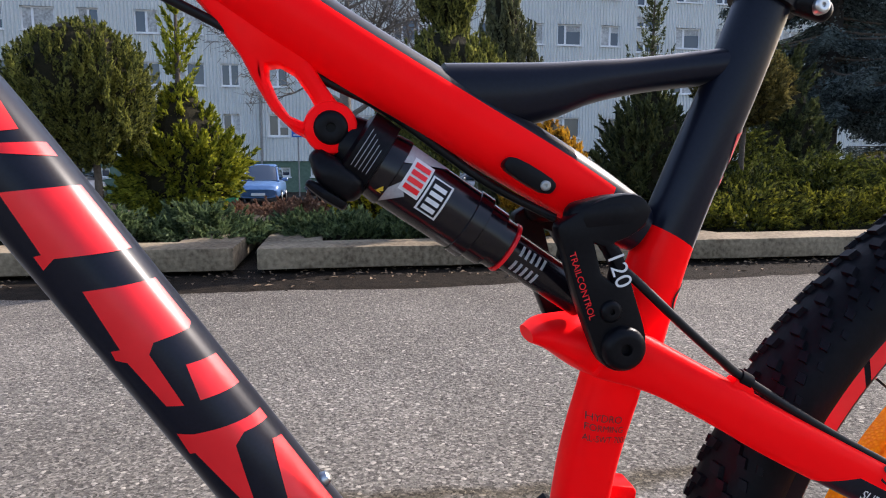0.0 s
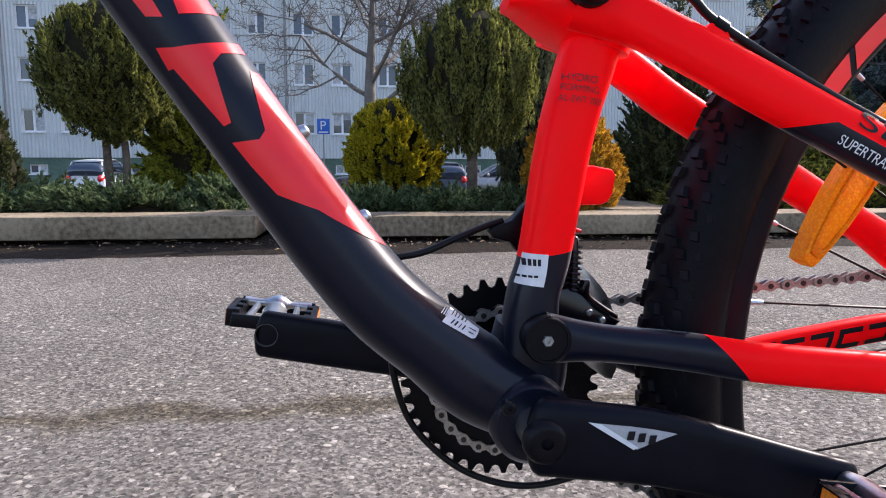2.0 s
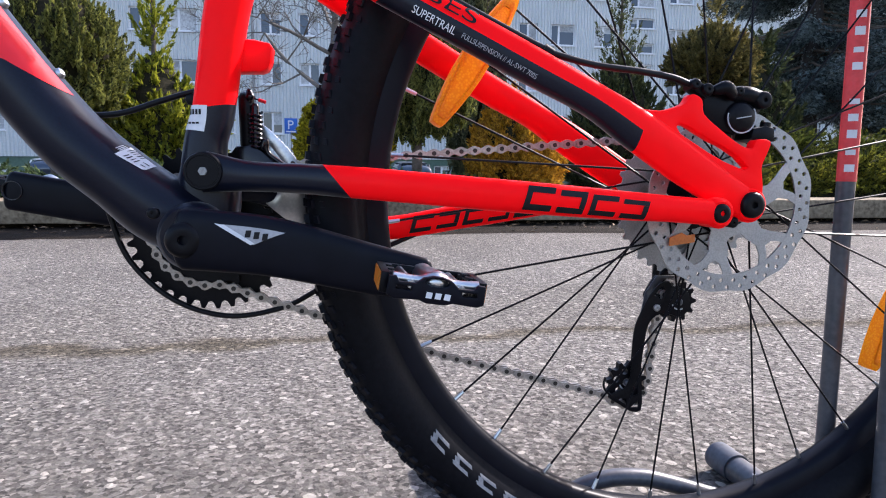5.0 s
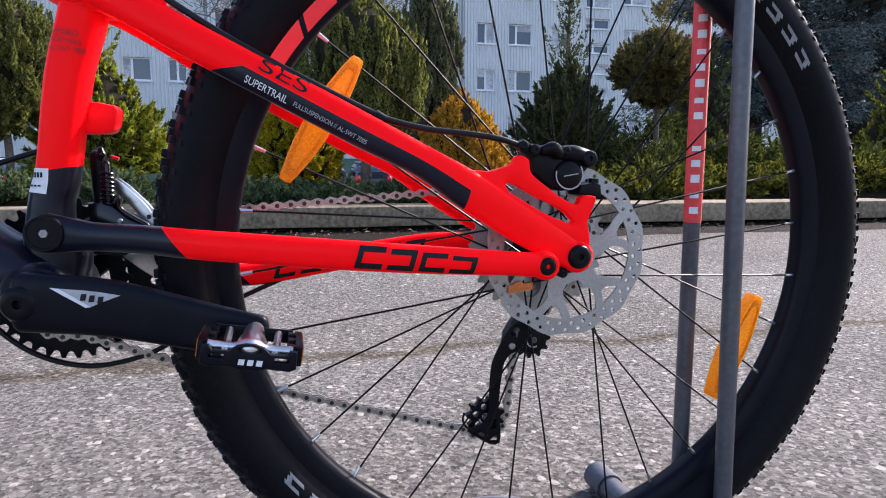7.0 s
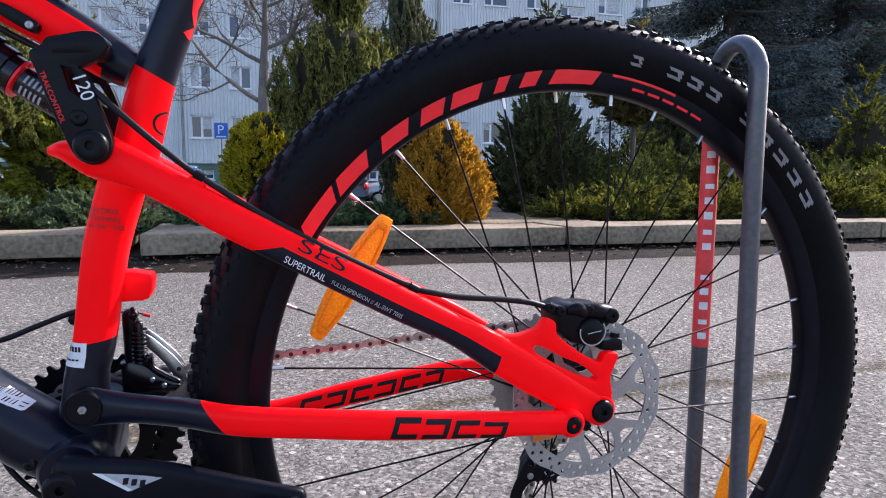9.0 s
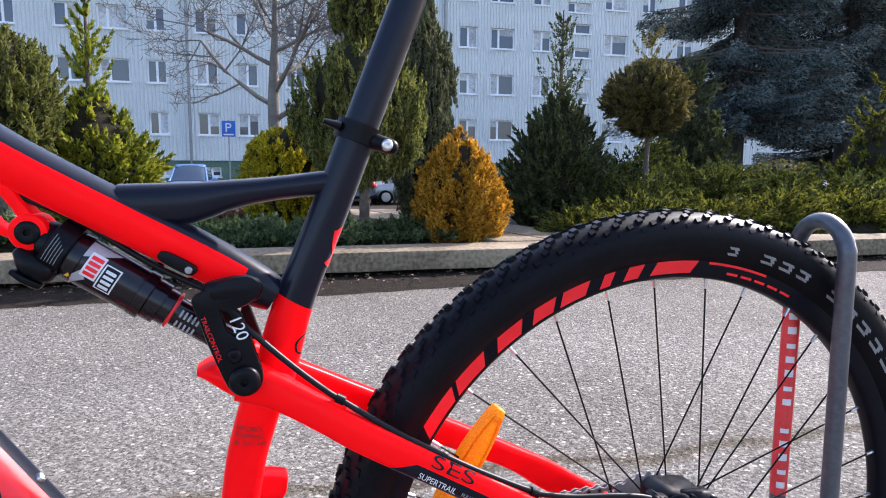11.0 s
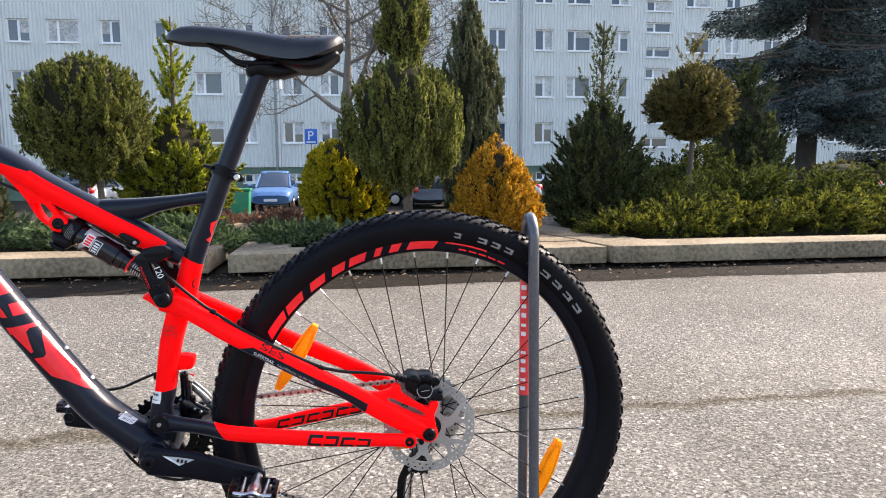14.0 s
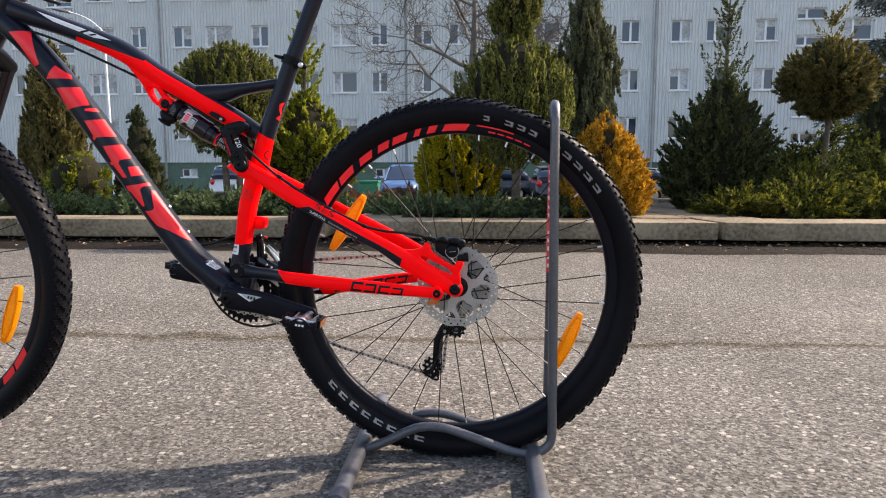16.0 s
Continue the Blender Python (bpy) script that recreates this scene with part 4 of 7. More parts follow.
for k, (x, y, rx, ry, h) in enumerate([(-0.2, 7.0, 0.6, 0.4, 0.2), (-0.75, 7.6, 0.6, 0.4, 0.14)]):
    juniper(x, y, rx, ry, h, 120 + k, DRY, 70, "dry heathers")


def spruce(x, y, h, r, seed, foot):
    """A big spruce: a trunk, whorls of drooping limbs, and needles along each limb."""
    z0 = ground_z(y)
    root = thing("spruce_tree", "large dark blue green spruce with drooping limbs", "tree", (x, y, z0), "spruces")
    trunk(root, [(x, y, z0 - 0.1, 0.22, 0.22), (x + 0.05, y, z0 + h * 0.4, 0.15, 0.15), (x, y, z0 + h, 0.02, 0.02)], DARKBARK)
    rng = np.random.default_rng(seed)
    P, Nn = [], []
    bm = bmesh.new()
    for k in range(150):
        u = foot + (0.98 - foot) * rng.random() ** 1.25
        a, L = rng.uniform(0, 6.283), r * (1 - u) ** 0.75 * rng.uniform(0.75, 1.1) + 0.15
        zb = z0 + h * u
        d = np.array([math.cos(a), math.sin(a), 0])
        rows = []
        for s in np.linspace(0, 1, 5):
            p = np.array([x, y, zb]) + d * L * s + np.array([0, 0, -0.32 * L * s + 0.2 * L * s * s])
            rows.append((*p, 0.03 * (1 - s) + 0.006, 0.03 * (1 - s) + 0.006))
        tube(rows, 2, 5, ref=(0.01, 0.02, 1), caps=False, bm=bm)
        m = int(760 * L / 2 + 90)
        s = rng.uniform(0.12, 1.02, m)
        side = np.array([-d[1], d[0], 0])
        off = rng.normal(0, 0.2, m) * (1.1 - s) * L * 0.6 + rng.normal(0, 0.06, m)
        p = np.array([x, y, zb]) + d * (L * s)[:, None] + side * off[:, None] + np.array([0, 0, 1]) * (-0.32 * L * s + 0.2 * L * s * s - np.abs(off) * 0.35 - rng.random(m) ** 1.5 * 0.34)[:, None]
        P.append(p)
        Nn.append(d[None, :] * 0.8 + side[None, :] * np.sign(off)[:, None] * 0.7 + np.array([0, 0, -0.45]))
    tagged(part("limbwork", bm, BARK, root), kind="stuff")
    P, Nn = np.vstack(P), np.vstack(Nn)
    Nn /= np.linalg.norm(Nn, axis=1)[:, None]
    vs, fs = sprigs(rng, P, Nn, 0.072, 0.0, 0.2)
    me = bpy.data.meshes.new("crown")
    me.from_pydata((np.asarray(vs) - np.array(ROOTS[root.name])).tolist(), [], [tuple(map(int, f)) for f in fs])
    me.materials.append(LEAF_BLUE)
    ob = new("crown", me)
    ob.parent = root


spruce(9.74, 12.0, 9.5, 3.0, 201, 0.25)
spruce(12.9, 12.3, 10.5, 3.2, 202, 0.25)
spruce(15.5, 14.5, 10.0, 2.9, 203, 0.18)


def bare_tree(x, y, h, seed):
    z0 = ground_z(y)
    root = thing("bare_tree", "leafless deciduous tree with wide grey branches", "tree", (x, y, z0))
    rnd = random.Random(seed)

    def grow(p, d, L, r, depth):
        rows, q, dd = [], Vector(p), Vector(d).normalized()
        n = 5
        for k in range(n + 1):
            rows.append((*q, r * (1 - 0.5 * k / n), r * (1 - 0.5 * k / n)))
            dd = (dd + Vector((rnd.gauss(0, 0.13), rnd.gauss(0, 0.13), rnd.gauss(0.03, 0.1)))).normalized()
            q = q + dd * L / n
            if depth < 5 and k >= 1:
                for _ in range(2 if depth > 0 and rnd.random() < 0.45 else 1):
                    side = Vector((rnd.gauss(0, 1), rnd.gauss(0, 1), rnd.gauss(0.15, 0.5))).normalized()
                    grow(q, dd * 0.55 + side * 0.8, L * rnd.uniform(0.42, 0.66), max(r * (1 - 0.5 * k / n) * 0.55, 0.008), depth + 1 if depth else 1 + (L < 1.2))
        strands.append((rows, 4 if depth > 2 else 6))

    strands = []
    trunk_rows = [(x, y, z0 - 0.1, 0.2, 0.2), (x + 0.02, y, z0 + h * 0.2, 0.16, 0.16), (x - 0.03, y, z0 + h * 0.42, 0.13, 0.13), (x + 0.05, y, z0 + h * 0.7, 0.06, 0.06), (x, y, z0 + h, 0.015, 0.015)]
    part("trunk", tube(trunk_rows, 4, 10), GREYBARK, root)
    for k in range(15):
        u = 0.36 + 0.6 * k / 14
        a = k * 2.4 + rnd.uniform(-0.4, 0.4)
        grow((x, y, z0 + h * u), (math.cos(a), math.sin(a) * 0.8, 0.42), h * (0.46 - 0.3 * u) * rnd.uniform(0.85, 1.2), 0.085 * (1.15 - u), 2)
    V, Fc = [], []
    for rows, seg in strands:
        o = len(V)
        for (px, py, pz, r, _), nx in zip(rows, rows[1:] + rows[-1:]):
            T = (Vector(nx[:3]) - Vector((px, py, pz)))
            T = T.normalized() if T.length > 1e-6 else Vector((0, 0, 1))
            A = T.orthogonal().normalized()
            Bv = T.cross(A)
            for j in range(seg):
                c = Vector((px, py, pz)) + (A * math.cos(6.283 * j / seg) + Bv * math.sin(6.283 * j / seg)) * r
                V.append((c.x - x, c.y - y, c.z - z0))
        for i in range(len(rows) - 1):
            for j in range(seg):
                Fc.append((o + i * seg + j, o + i * seg + (j + 1) % seg, o + (i + 1) * seg + (j + 1) % seg, o + (i + 1) * seg + j))
    me = bpy.data.meshes.new("twigwork")
    me.from_pydata(V, [], Fc)
    me.materials.append(GREYBARK)
    ob = new("twigwork", me)
    tagged(ob, kind="stuff")
    ob.parent = root


bare_tree(0.35, 16.0, 7.2, 31)


# ---- street: cars, sign, lamp, bin ----
ST = BASE


def car(x, y, turn, paint, label, long=4.0, tall=1.48, estate=False):
    """A parked car, nose along its own +x, turned about the vertical."""
    c, s = math.cos(radians(turn)), math.sin(radians(turn))
    root = thing("car", label, "car", (x, y, ST), "parked cars")
    W = 0.84

    def bent(bm):
        for v in bm.verts:
            u, w = v.co.x, v.co.y
            v.co = Vector((x + u * c - w * s, y + u * s + w * c, ST + v.co.z))
        return bm

    h = long / 2
    body = part("body", bent(tube([(-h, 0, 0.62, 0.2, W * 0.8), (-h + 0.12, 0, 0.6, 0.33, W * 0.95), (-h + 0.7, 0, 0.58, 0.37, W), (0.0, 0, 0.57, 0.37, W), (h - 0.95, 0, 0.57, 0.36, W), (h - 0.3, 0, 0.53, 0.31, W * 0.95), (h - 0.05, 0, 0.48, 0.22, W * 0.85), (h, 0, 0.46, 0.14, W * 0.75)], 5, 24, 4)), paint, root)
    cab0, cab1 = -h + (0.12 if estate else 0.35), h - 0.95
    part("glasshouse", bent(tube([(cab0, 0, 0.9, 0.06, W * 0.84), (cab0 + 0.3, 0, 0.93 + (tall - 1.0) * 0.42, (tall - 0.95) * 0.46, W * 0.82), (-0.1, 0, 0.94 + (tall - 1.0) * 0.5, (tall - 0.95) * 0.52, W * 0.8), (cab1 - 0.75, 0, 0.93 + (tall - 1.0) * 0.45, (tall - 0.95) * 0.48, W * 0.8), (cab1, 0, 0.9, 0.05, W * 0.8)], 6, 24, 3)), GLASS, root, "dark car windows")
    part("roof", bent(tube([(cab0 + 0.22, 0, tall - 0.09, 0.03, W * 0.62), (-0.1, 0, tall - 0.03, 0.05, W * 0.68), (cab1 - 0.72, 0, tall - 0.1, 0.03, W * 0.62)], 6, 16, 3)), paint, root)
    for w in (-1, 1):
        for a, b in ((cab1 - 0.75, cab1 + 0.02), (cab0 + 0.3, cab0)):
            part("pillar", bent(tube([(a, w * W * 0.68, tall - 0.12, 0.035, 0.035), (b, w * W * 0.82, 0.9, 0.045, 0.045)], 3, 8)), paint, root)
        part("headlight", bent(tube([(h - 0.34, w * W * 0.68, 0.67, 0.075, 0.13), (h - 0.12, w * W * 0.66, 0.62, 0.08, 0.13)], 3, 12, round_ends=True)), WHITE, root)
        part("tail_light", bent(tube([(-h + 0.03, w * W * 0.72, 0.8, 0.14, 0.1), (-h + 0.16, w * W * 0.78, 0.8, 0.15, 0.12)], 3, 12, round_ends=True)), TAIL, root)
        part("mirror", bent(tube([(cab1 - 0.25, w * (W + 0.02), 0.96, 0.06, 0.04), (cab1 - 0.25, w * (W + 0.16), 0.98, 0.075, 0.05)], 3, 10, ref=(1, 0, 0), round_ends=True)), paint, root)
        for u in (-h + 0.75, h - 0.75):
            bm = bmesh.new()
            tube([(u, w * (W - 0.18), 0.3, 0.3, 0.3), (u, w * (W - 0.02), 0.3, 0.3, 0.3), (u, w * (W + 0.005), 0.3, 0.26, 0.26)], 1, 24, ref=(1, 0, 0), bm=bm)
            wh = part("wheel", bent(bm), RUBBER, root)
            part("rim", bent(tube([(u, w * (W - 0.01), 0.3, 0.2, 0.2), (u, w * (W + 0.012), 0.3, 0.18, 0.18)], 1, 20, ref=(1, 0, 0))), STEEL, wh)
    bm = bmesh.new()
    box(bm, h - 0.02, h + 0.012, -0.26, 0.26, 0.36, 0.47, 0.004)
    part("number_plate", bent(bm), WHITE, root, "plain pale plate")
    bm = bmesh.new()
    box(bm, h - 0.06, h + 0.006, -0.42, 0.42, 0.53, 0.6, 0.01)
    part("grille", bent(bm), GLOSS, root)


car(-2.85, 27.9, -90, CARBLUE, "small blue hatchback parked facing the planters", 3.75, 1.56)
car(0.9, 29.0, 180, CARDARK, "dark hatchback parked behind the shrubs", 4.1, 1.45)
car(3.5, 27.8, 90, CARDARK, "dark estate car showing its red rear lamps", 4.3, 1.5, True)
car(6.1, 27.0, 180, CARSILVER, "silver saloon car parked behind a golden shrub", 4.3, 1.48)
car(-11.0, 30.5, 90, CARWHITE, "white van-like car with red rear lamps", 4.2, 1.6, True)
car(-7.8, 30.0, -90, CARDARK, "dark car parked by the building", 4.0, 1.5)
car(22.2, 27.5, 175, CARWHITE, "white car parked beyond the spruces", 4.4, 1.5)
car(27.5, 27.5, 180, CARWHITE, "white car at the far kerb", 4.4, 1.5)

sign = thing("parking_sign", "blue parking sign with a white letter on a pole", "road sign", (-1.68, 33.7, ST))
part("pole", tube([(-1.68, 33.72, ST, 0.035, 0.035), (-1.68, 33.72, 2.96, 0.035, 0.035)], 1, 12), SHEET, sign)
bm = bmesh.new()
box(bm, -1.99, -1.37, 33.66, 33.68, 2.165, 2.915, 0.008)
board = part("board", bm, SIGNBLUE, sign)
part("letter", put_words("P", 0.62, lambda u, v: (-1.86 + u, 33.652, 2.385 + v)), WHITE, board, "white letter P")
part("small_plate", decal(Tube([(-1.91, 33.655, 2.265, 0.05, 0.002), (-1.45, 33.655, 2.265, 0.05, 0.002)], 1, 8), [[(0, -0.6), (1, -0.6), (1, 0.6), (0, 0.6)]]), WHITE, board)

lamp = thing("street_lamp", "slender pale street lamp with a curved arm", "street lamp", (-17.1, 30.0, ST))
part("pole", tube([(-17.1, 30, ST, 0.07, 0.07), (-17.15, 30, 4.0, 0.06, 0.06), (-17.2, 30, 6.7, 0.045, 0.045), (-17.5, 30, 7.3, 0.04, 0.04), (-18.2, 30, 7.75, 0.035, 0.035), (-18.9, 30, 7.95, 0.035, 0.035)], 5, 12), FRAMEWHITE, lamp)
part("lamp_head", tube([(-18.8, 30, 7.93, 0.06, 0.1), (-19.2, 30, 8.03, 0.08, 0.14), (-19.6, 30, 8.1, 0.04, 0.1)], 4, 14, round_ends=True), SHEET, lamp)

bin_ = thing("waste_bin", "green plastic waste bin at the street", "waste bin", (-3.65, 24.0, ST))
bm = bmesh.new()
box(bm, -4.0, -3.3, 23.7, 24.3, ST, 0.1, 0.03)
for v in bm.verts:
    k = 0.86 + 0.14 * (v.co.z - ST) / 0.85
    v.co.x, v.co.y = -3.65 + (v.co.x + 3.65) * k, 24 + (v.co.y - 24) * k
part("body", bm, BIN, bin_)
bm = bmesh.new()
box(bm, -4.04, -3.26, 23.66, 24.34, 0.1, 0.2, 0.03)
part("lid", bm, BIN, bin_)


# ---- the mountain bike ----
BY = 0.415
bike = thing("mountain_bike", "neon red and black full suspension mountain bike in a stand", "bicycle", (0.59, BY, 0.0))
AX, AZ = 0.592, 0.362   # rear axle
BX, BZ = 0.141, 0.337   # crank axle
FY = BY - 0.009         # middle plane of the front frame

# main frame
DT = Tube([(-0.3289, FY, 0.894, 0.0216, 0.0221), (-0.2989, FY, 0.869, 0.0233, 0.023), (-0.2559, FY, 0.827, 0.0242, 0.0239), (-0.1809, FY, 0.736, 0.0251, 0.0258), (-0.0919, FY, 0.608, 0.0251, 0.0267), (-0.0109, FY, 0.489, 0.0255, 0.0285), (0.0221, FY, 0.443, 0.026, 0.0294), (0.0511, FY, 0.408, 0.0264, 0.0313), (0.0821, FY, 0.381, 0.0264, 0.0322), (0.1108, FY, 0.3573, 0.0285, 0.0331), (0.1428, FY, 0.3403, 0.0266, 0.0331)], 8, 32, 2.2)
bm = bmesh.new()
DT.add(bm)
down_tube = part("down_tube", bm, BLACK, bike, "matt black down tube with red graphics")


def tt_paint(s, th, c):
    side = min(abs(th - 0), abs(th - 360))
    return 1 if side > 52 and -0.02 < c.x < 0.172 else 0


TT = Tube([(-0.295, FY, 0.905, 0.021, 0.022), (-0.18, FY, 0.866, 0.0185, 0.024), (-0.08, FY, 0.825, 0.020, 0.025), (0.002, FY, 0.772, 0.0195, 0.024), (0.076, FY, 0.729, 0.0195, 0.022),
           (0.141, FY, 0.692, 0.0195, 0.02), (0.18, FY, 0.668, 0.018, 0.018), (0.195, FY, 0.659, 0.015, 0.016)], 8, 32, 2.3)
bm = bmesh.new()
TT.add(bm, matf=tt_paint)
paint_split(bm, (-0.02, FY, 0.7985), (-0.34, 0, -0.94), 1, 0, lambda c: -0.16 < c.x < -0.02)
part("top_tube", bm, [BLACK, NEON], bike, "top tube, black above and neon red on the sides")
part("brace", tube([(0.076, FY, 0.736, 0.019, 0.017), (0.126, FY, 0.739, 0.0175, 0.0165), (0.161, FY, 0.746, 0.0125, 0.016), (0.196, FY, 0.751, 0.0102, 0.0155), (0.247, FY - 0.006, 0.757, 0.0102, 0.015)], 6, 24, 2.6), BLACK, bike)
ST = Tube([(0.188, FY - 0.003, 0.565, 0.0175, 0.0175), (0.199, FY - 0.004, 0.612, 0.018, 0.0175), (0.214, FY - 0.007, 0.662, 0.0168, 0.0165), (0.248, FY - 0.009, 0.747, 0.016, 0.016), (0.2705, FY - 0.009, 0.806, 0.016, 0.016)], 14, 28, 2.1)
bm = bmesh.new()
ST.add(bm)
paint_split(bm, (0.212, BY, 0.655), (0.5, 0, 0.86), 1, 0)
part("seat_tube", bm, [NEON, BLACK], bike, "seat tube, black above and red at its foot")
part("lower_seat_tube", tube([(0.1455, FY, 0.375, 0.0195, 0.021), (0.148, FY, 0.41, 0.0165, 0.019), (0.155, FY, 0.437, 0.0162, 0.0185), (0.167, FY, 0.512, 0.0172, 0.0185), (0.180, FY, 0.56, 0.018, 0.0185), (0.190, FY - 0.002, 0.6, 0.018, 0.018)], 12, 28, 2.6, split=((0.149, BY, 0.4375), (-0.15, 0, 1))), [BLACK, NEON], bike, "red lower seat tube with a black foot")
part("head_tube", tube([(-0.288, BY, 0.958, 0.024, 0.024), (-0.322, BY, 0.905, 0.025, 0.025), (-0.362, BY, 0.846, 0.027, 0.027)], 6, 28), BLACK, bike)
part("bottom_bracket_shell", lathe([(0, BY - 0.046), (0.023, BY - 0.046), (0.0265, BY - 0.042), (0.027, BY - 0.03), (0.027, BY + 0.04), (0.023, BY + 0.045), (0, BY + 0.045)], BX, BZ), BLACK, bike)
part("pivot_housing", tube([(0.143, BY, 0.335, 0.024, 0.03), (0.147, BY, 0.365, 0.026, 0.028), (0.149, BY, 0.39, 0.022, 0.027)], 6, 24, 2.6), BLACK, bike)
bm = plate([(-0.075, 0.806), (-0.057, 0.785), (-0.045, 0.771), (-0.034, 0.755), (-0.027, 0.741), (-0.019, 0.727), (-0.008, 0.716), (0.003, 0.7105), (0.012, 0.7085), (0.0195, 0.712), (0.0215, 0.7195), (0.018, 0.729), (0.011, 0.7385), (0.005, 0.748), (0.0015, 0.758), (0.004, 0.772), (-0.03, 0.795)], FY - 0.0125, FY + 0.0125, 0.004,
           holes=[[(-0.021, 0.7505), (-0.015, 0.7515), (-0.007, 0.747), (0.0, 0.737), (0.0045, 0.729), (0.003, 0.7235), (-0.003, 0.7215), (-0.01, 0.7245), (-0.017, 0.735), (-0.021, 0.745)]])
lathe([(0.009, FY - 0.015), (0.0135, FY - 0.014), (0.0145, FY - 0.012), (0.0145, FY + 0.012), (0.0135, FY + 0.015), (0.009, FY + 0.015)], 0.012, 0.718, 28, bm, True)
part("shock_bracket", bm, NEON, bike, "forked neon red shock bracket")
part("shock_bolt", bolt(0.012, 0.718, 0.0098, FY - 0.017, FY + 0.016), ALLOY, bike)

# rear triangle
for side in (-1, 1):
    w = "near" if side < 0 else "far"
    Yc = lambda o: BY + side * o
    bm = tube([(0.150, Yc(0.03), 0.387, 0.0165, 0.008), (0.185, Yc(0.034), 0.3838, 0.012, 0.009), (0.23, Yc(0.052), 0.382, 0.0118, 0.009), (0.27, Yc(0.072), 0.3793, 0.012, 0.0085), (0.33, Yc(0.081), 0.3743, 0.0122, 0.0085), (0.4, Yc(0.087), 0.3684, 0.0123, 0.0085),
               (0.474, Yc(0.088), 0.3625, 0.0116, 0.0085), (0.513, Yc(0.088), 0.3597, 0.0106, 0.0085), (0.545, Yc(0.088), 0.357, 0.0105, 0.0085), (0.557, Yc(0.088), 0.3556, 0.01, 0.008)] if side < 0 else
              [(0.149, Yc(0.034), 0.378, 0.0165, 0.008), (0.185, Yc(0.038), 0.372, 0.0135, 0.009), (0.23, Yc(0.06), 0.352, 0.0125, 0.009), (0.29, Yc(0.072), 0.332, 0.0115, 0.0085), (0.39, Yc(0.078), 0.345, 0.0125, 0.0085),
               (0.5, Yc(0.08), 0.359, 0.0115, 0.0085), (0.566, Yc(0.08), 0.351, 0.0105, 0.008)], 8, 20, 2.4, split=((0.2525, BY, 0.38), (0.77, 0, 0.64)))
    part("chainstay", bm, [BLACK, NEON], bike, "neon red chainstay with a black front end")
    SSR = ([(0.168, Yc(0.03), 0.592, 0.019, 0.014), (0.2, Yc(0.037), 0.578, 0.0148, 0.0112), (0.235, Yc(0.046), 0.559, 0.0142, 0.0105), (0.268, Yc(0.054), 0.54, 0.0145, 0.0105), (0.33, Yc(0.063), 0.5075, 0.0145, 0.0105),
               (0.4, Yc(0.073), 0.4705, 0.0144, 0.0105), (0.45, Yc(0.077), 0.445, 0.0135, 0.0105), (0.49, Yc(0.0785), 0.4205, 0.0165, 0.0095), (0.535, Yc(0.078), 0.392, 0.0165, 0.008), (0.575, Yc(0.077), 0.369, 0.0145, 0.0075), (0.589, Yc(0.077), 0.3622, 0.014, 0.007)])
    if side < 0:
        SSN = Tube(SSR, 8, 20, 2.7)
    bm = tube(SSR, 8, 20, 2.7,
              matf=lambda s, th, c: 0 if side < 0 and 0.25 < c.x < 0.5 and 90 < th < 265 else 1)
    paint_split(bm, (0.488, BY, 0.418), (0.95, 0, -0.3), 1)
    paint_split(bm, (0.29, BY, 0.5165), (-0.12, 0, 1.0), 1, None, lambda c: c.x < 0.31)
    paint_split(bm, (0.262, BY, 0.53), (-1, 0, 0), 1)
    part("seatstay", bm, [BLACK, NEON], bike, "neon red seatstay with a black underside")
part("yoke", tube([(0.129, BY, 0.594, 0.004, 0.014), (0.142, BY, 0.594, 0.0095, 0.026), (0.165, BY, 0.588, 0.017, 0.036), (0.19, BY, 0.583, 0.019, 0.042), (0.205, BY, 0.577, 0.012, 0.044)], 6, 24, 2.6), NEON, bike, "neon red yoke nose")
NB = BY - 0.077
bm = plate([(0.484, 0.4355), (0.5057, 0.4372), (0.5153, 0.4392), (0.5265, 0.4433), (0.5311, 0.4499), (0.537, 0.4501), (0.5422, 0.4457), (0.5442, 0.4353), (0.5592, 0.4234), (0.5697, 0.416), (0.5803, 0.41), (0.588, 0.4088), (0.5919, 0.4154), (0.6047, 0.4143), (0.6014, 0.4025), (0.5979, 0.3931), (0.6, 0.3776), (0.598, 0.366), (0.585, 0.366), (0.55, 0.385), (0.51, 0.405)],
           NB - 0.005, NB + 0.007, 0.002, smooth=3, holes=[[(0.5209, 0.4248), (0.5231, 0.4271), (0.5291, 0.426), (0.5496, 0.4148), (0.5634, 0.4089), (0.5757, 0.4016), (0.5849, 0.393), (0.5815, 0.3909), (0.5641, 0.3975), (0.5502, 0.4045), (0.5245, 0.4193)]])
part("brake_mount", bm, NEON, bike, "neon red dropout and brake mount")
part("dropout", lathe([(0.0, NB - 0.0062), (0.0125, NB - 0.0062), (0.0148, NB - 0.0035), (0.0148, NB + 0.007), (0, NB + 0.008)], 0.589, 0.3622, 28), NEON, bike)
part("dropout", lathe([(0.0, NB - 0.018), (0.0095, NB - 0.018), (0.0124, NB - 0.015), (0.0124, NB + 0.004), (0, NB + 0.004)], 0.555, 0.3562, 28), NEON, bike)
part("axle_bolt", bolt(0.589, 0.3622, 0.0108, NB - 0.0115, NB), ALLOY, bike)
part("pivot_bolt", bolt(0.555, 0.3562, 0.0078, NB - 0.021, NB - 0.01), ALLOY, bike)
part("hanger_screw", bolt(0.576, 0.3475, 0.0045, NB - 0.004, NB + 0.006), ALLOY, bike)
FB = BY + 0.085
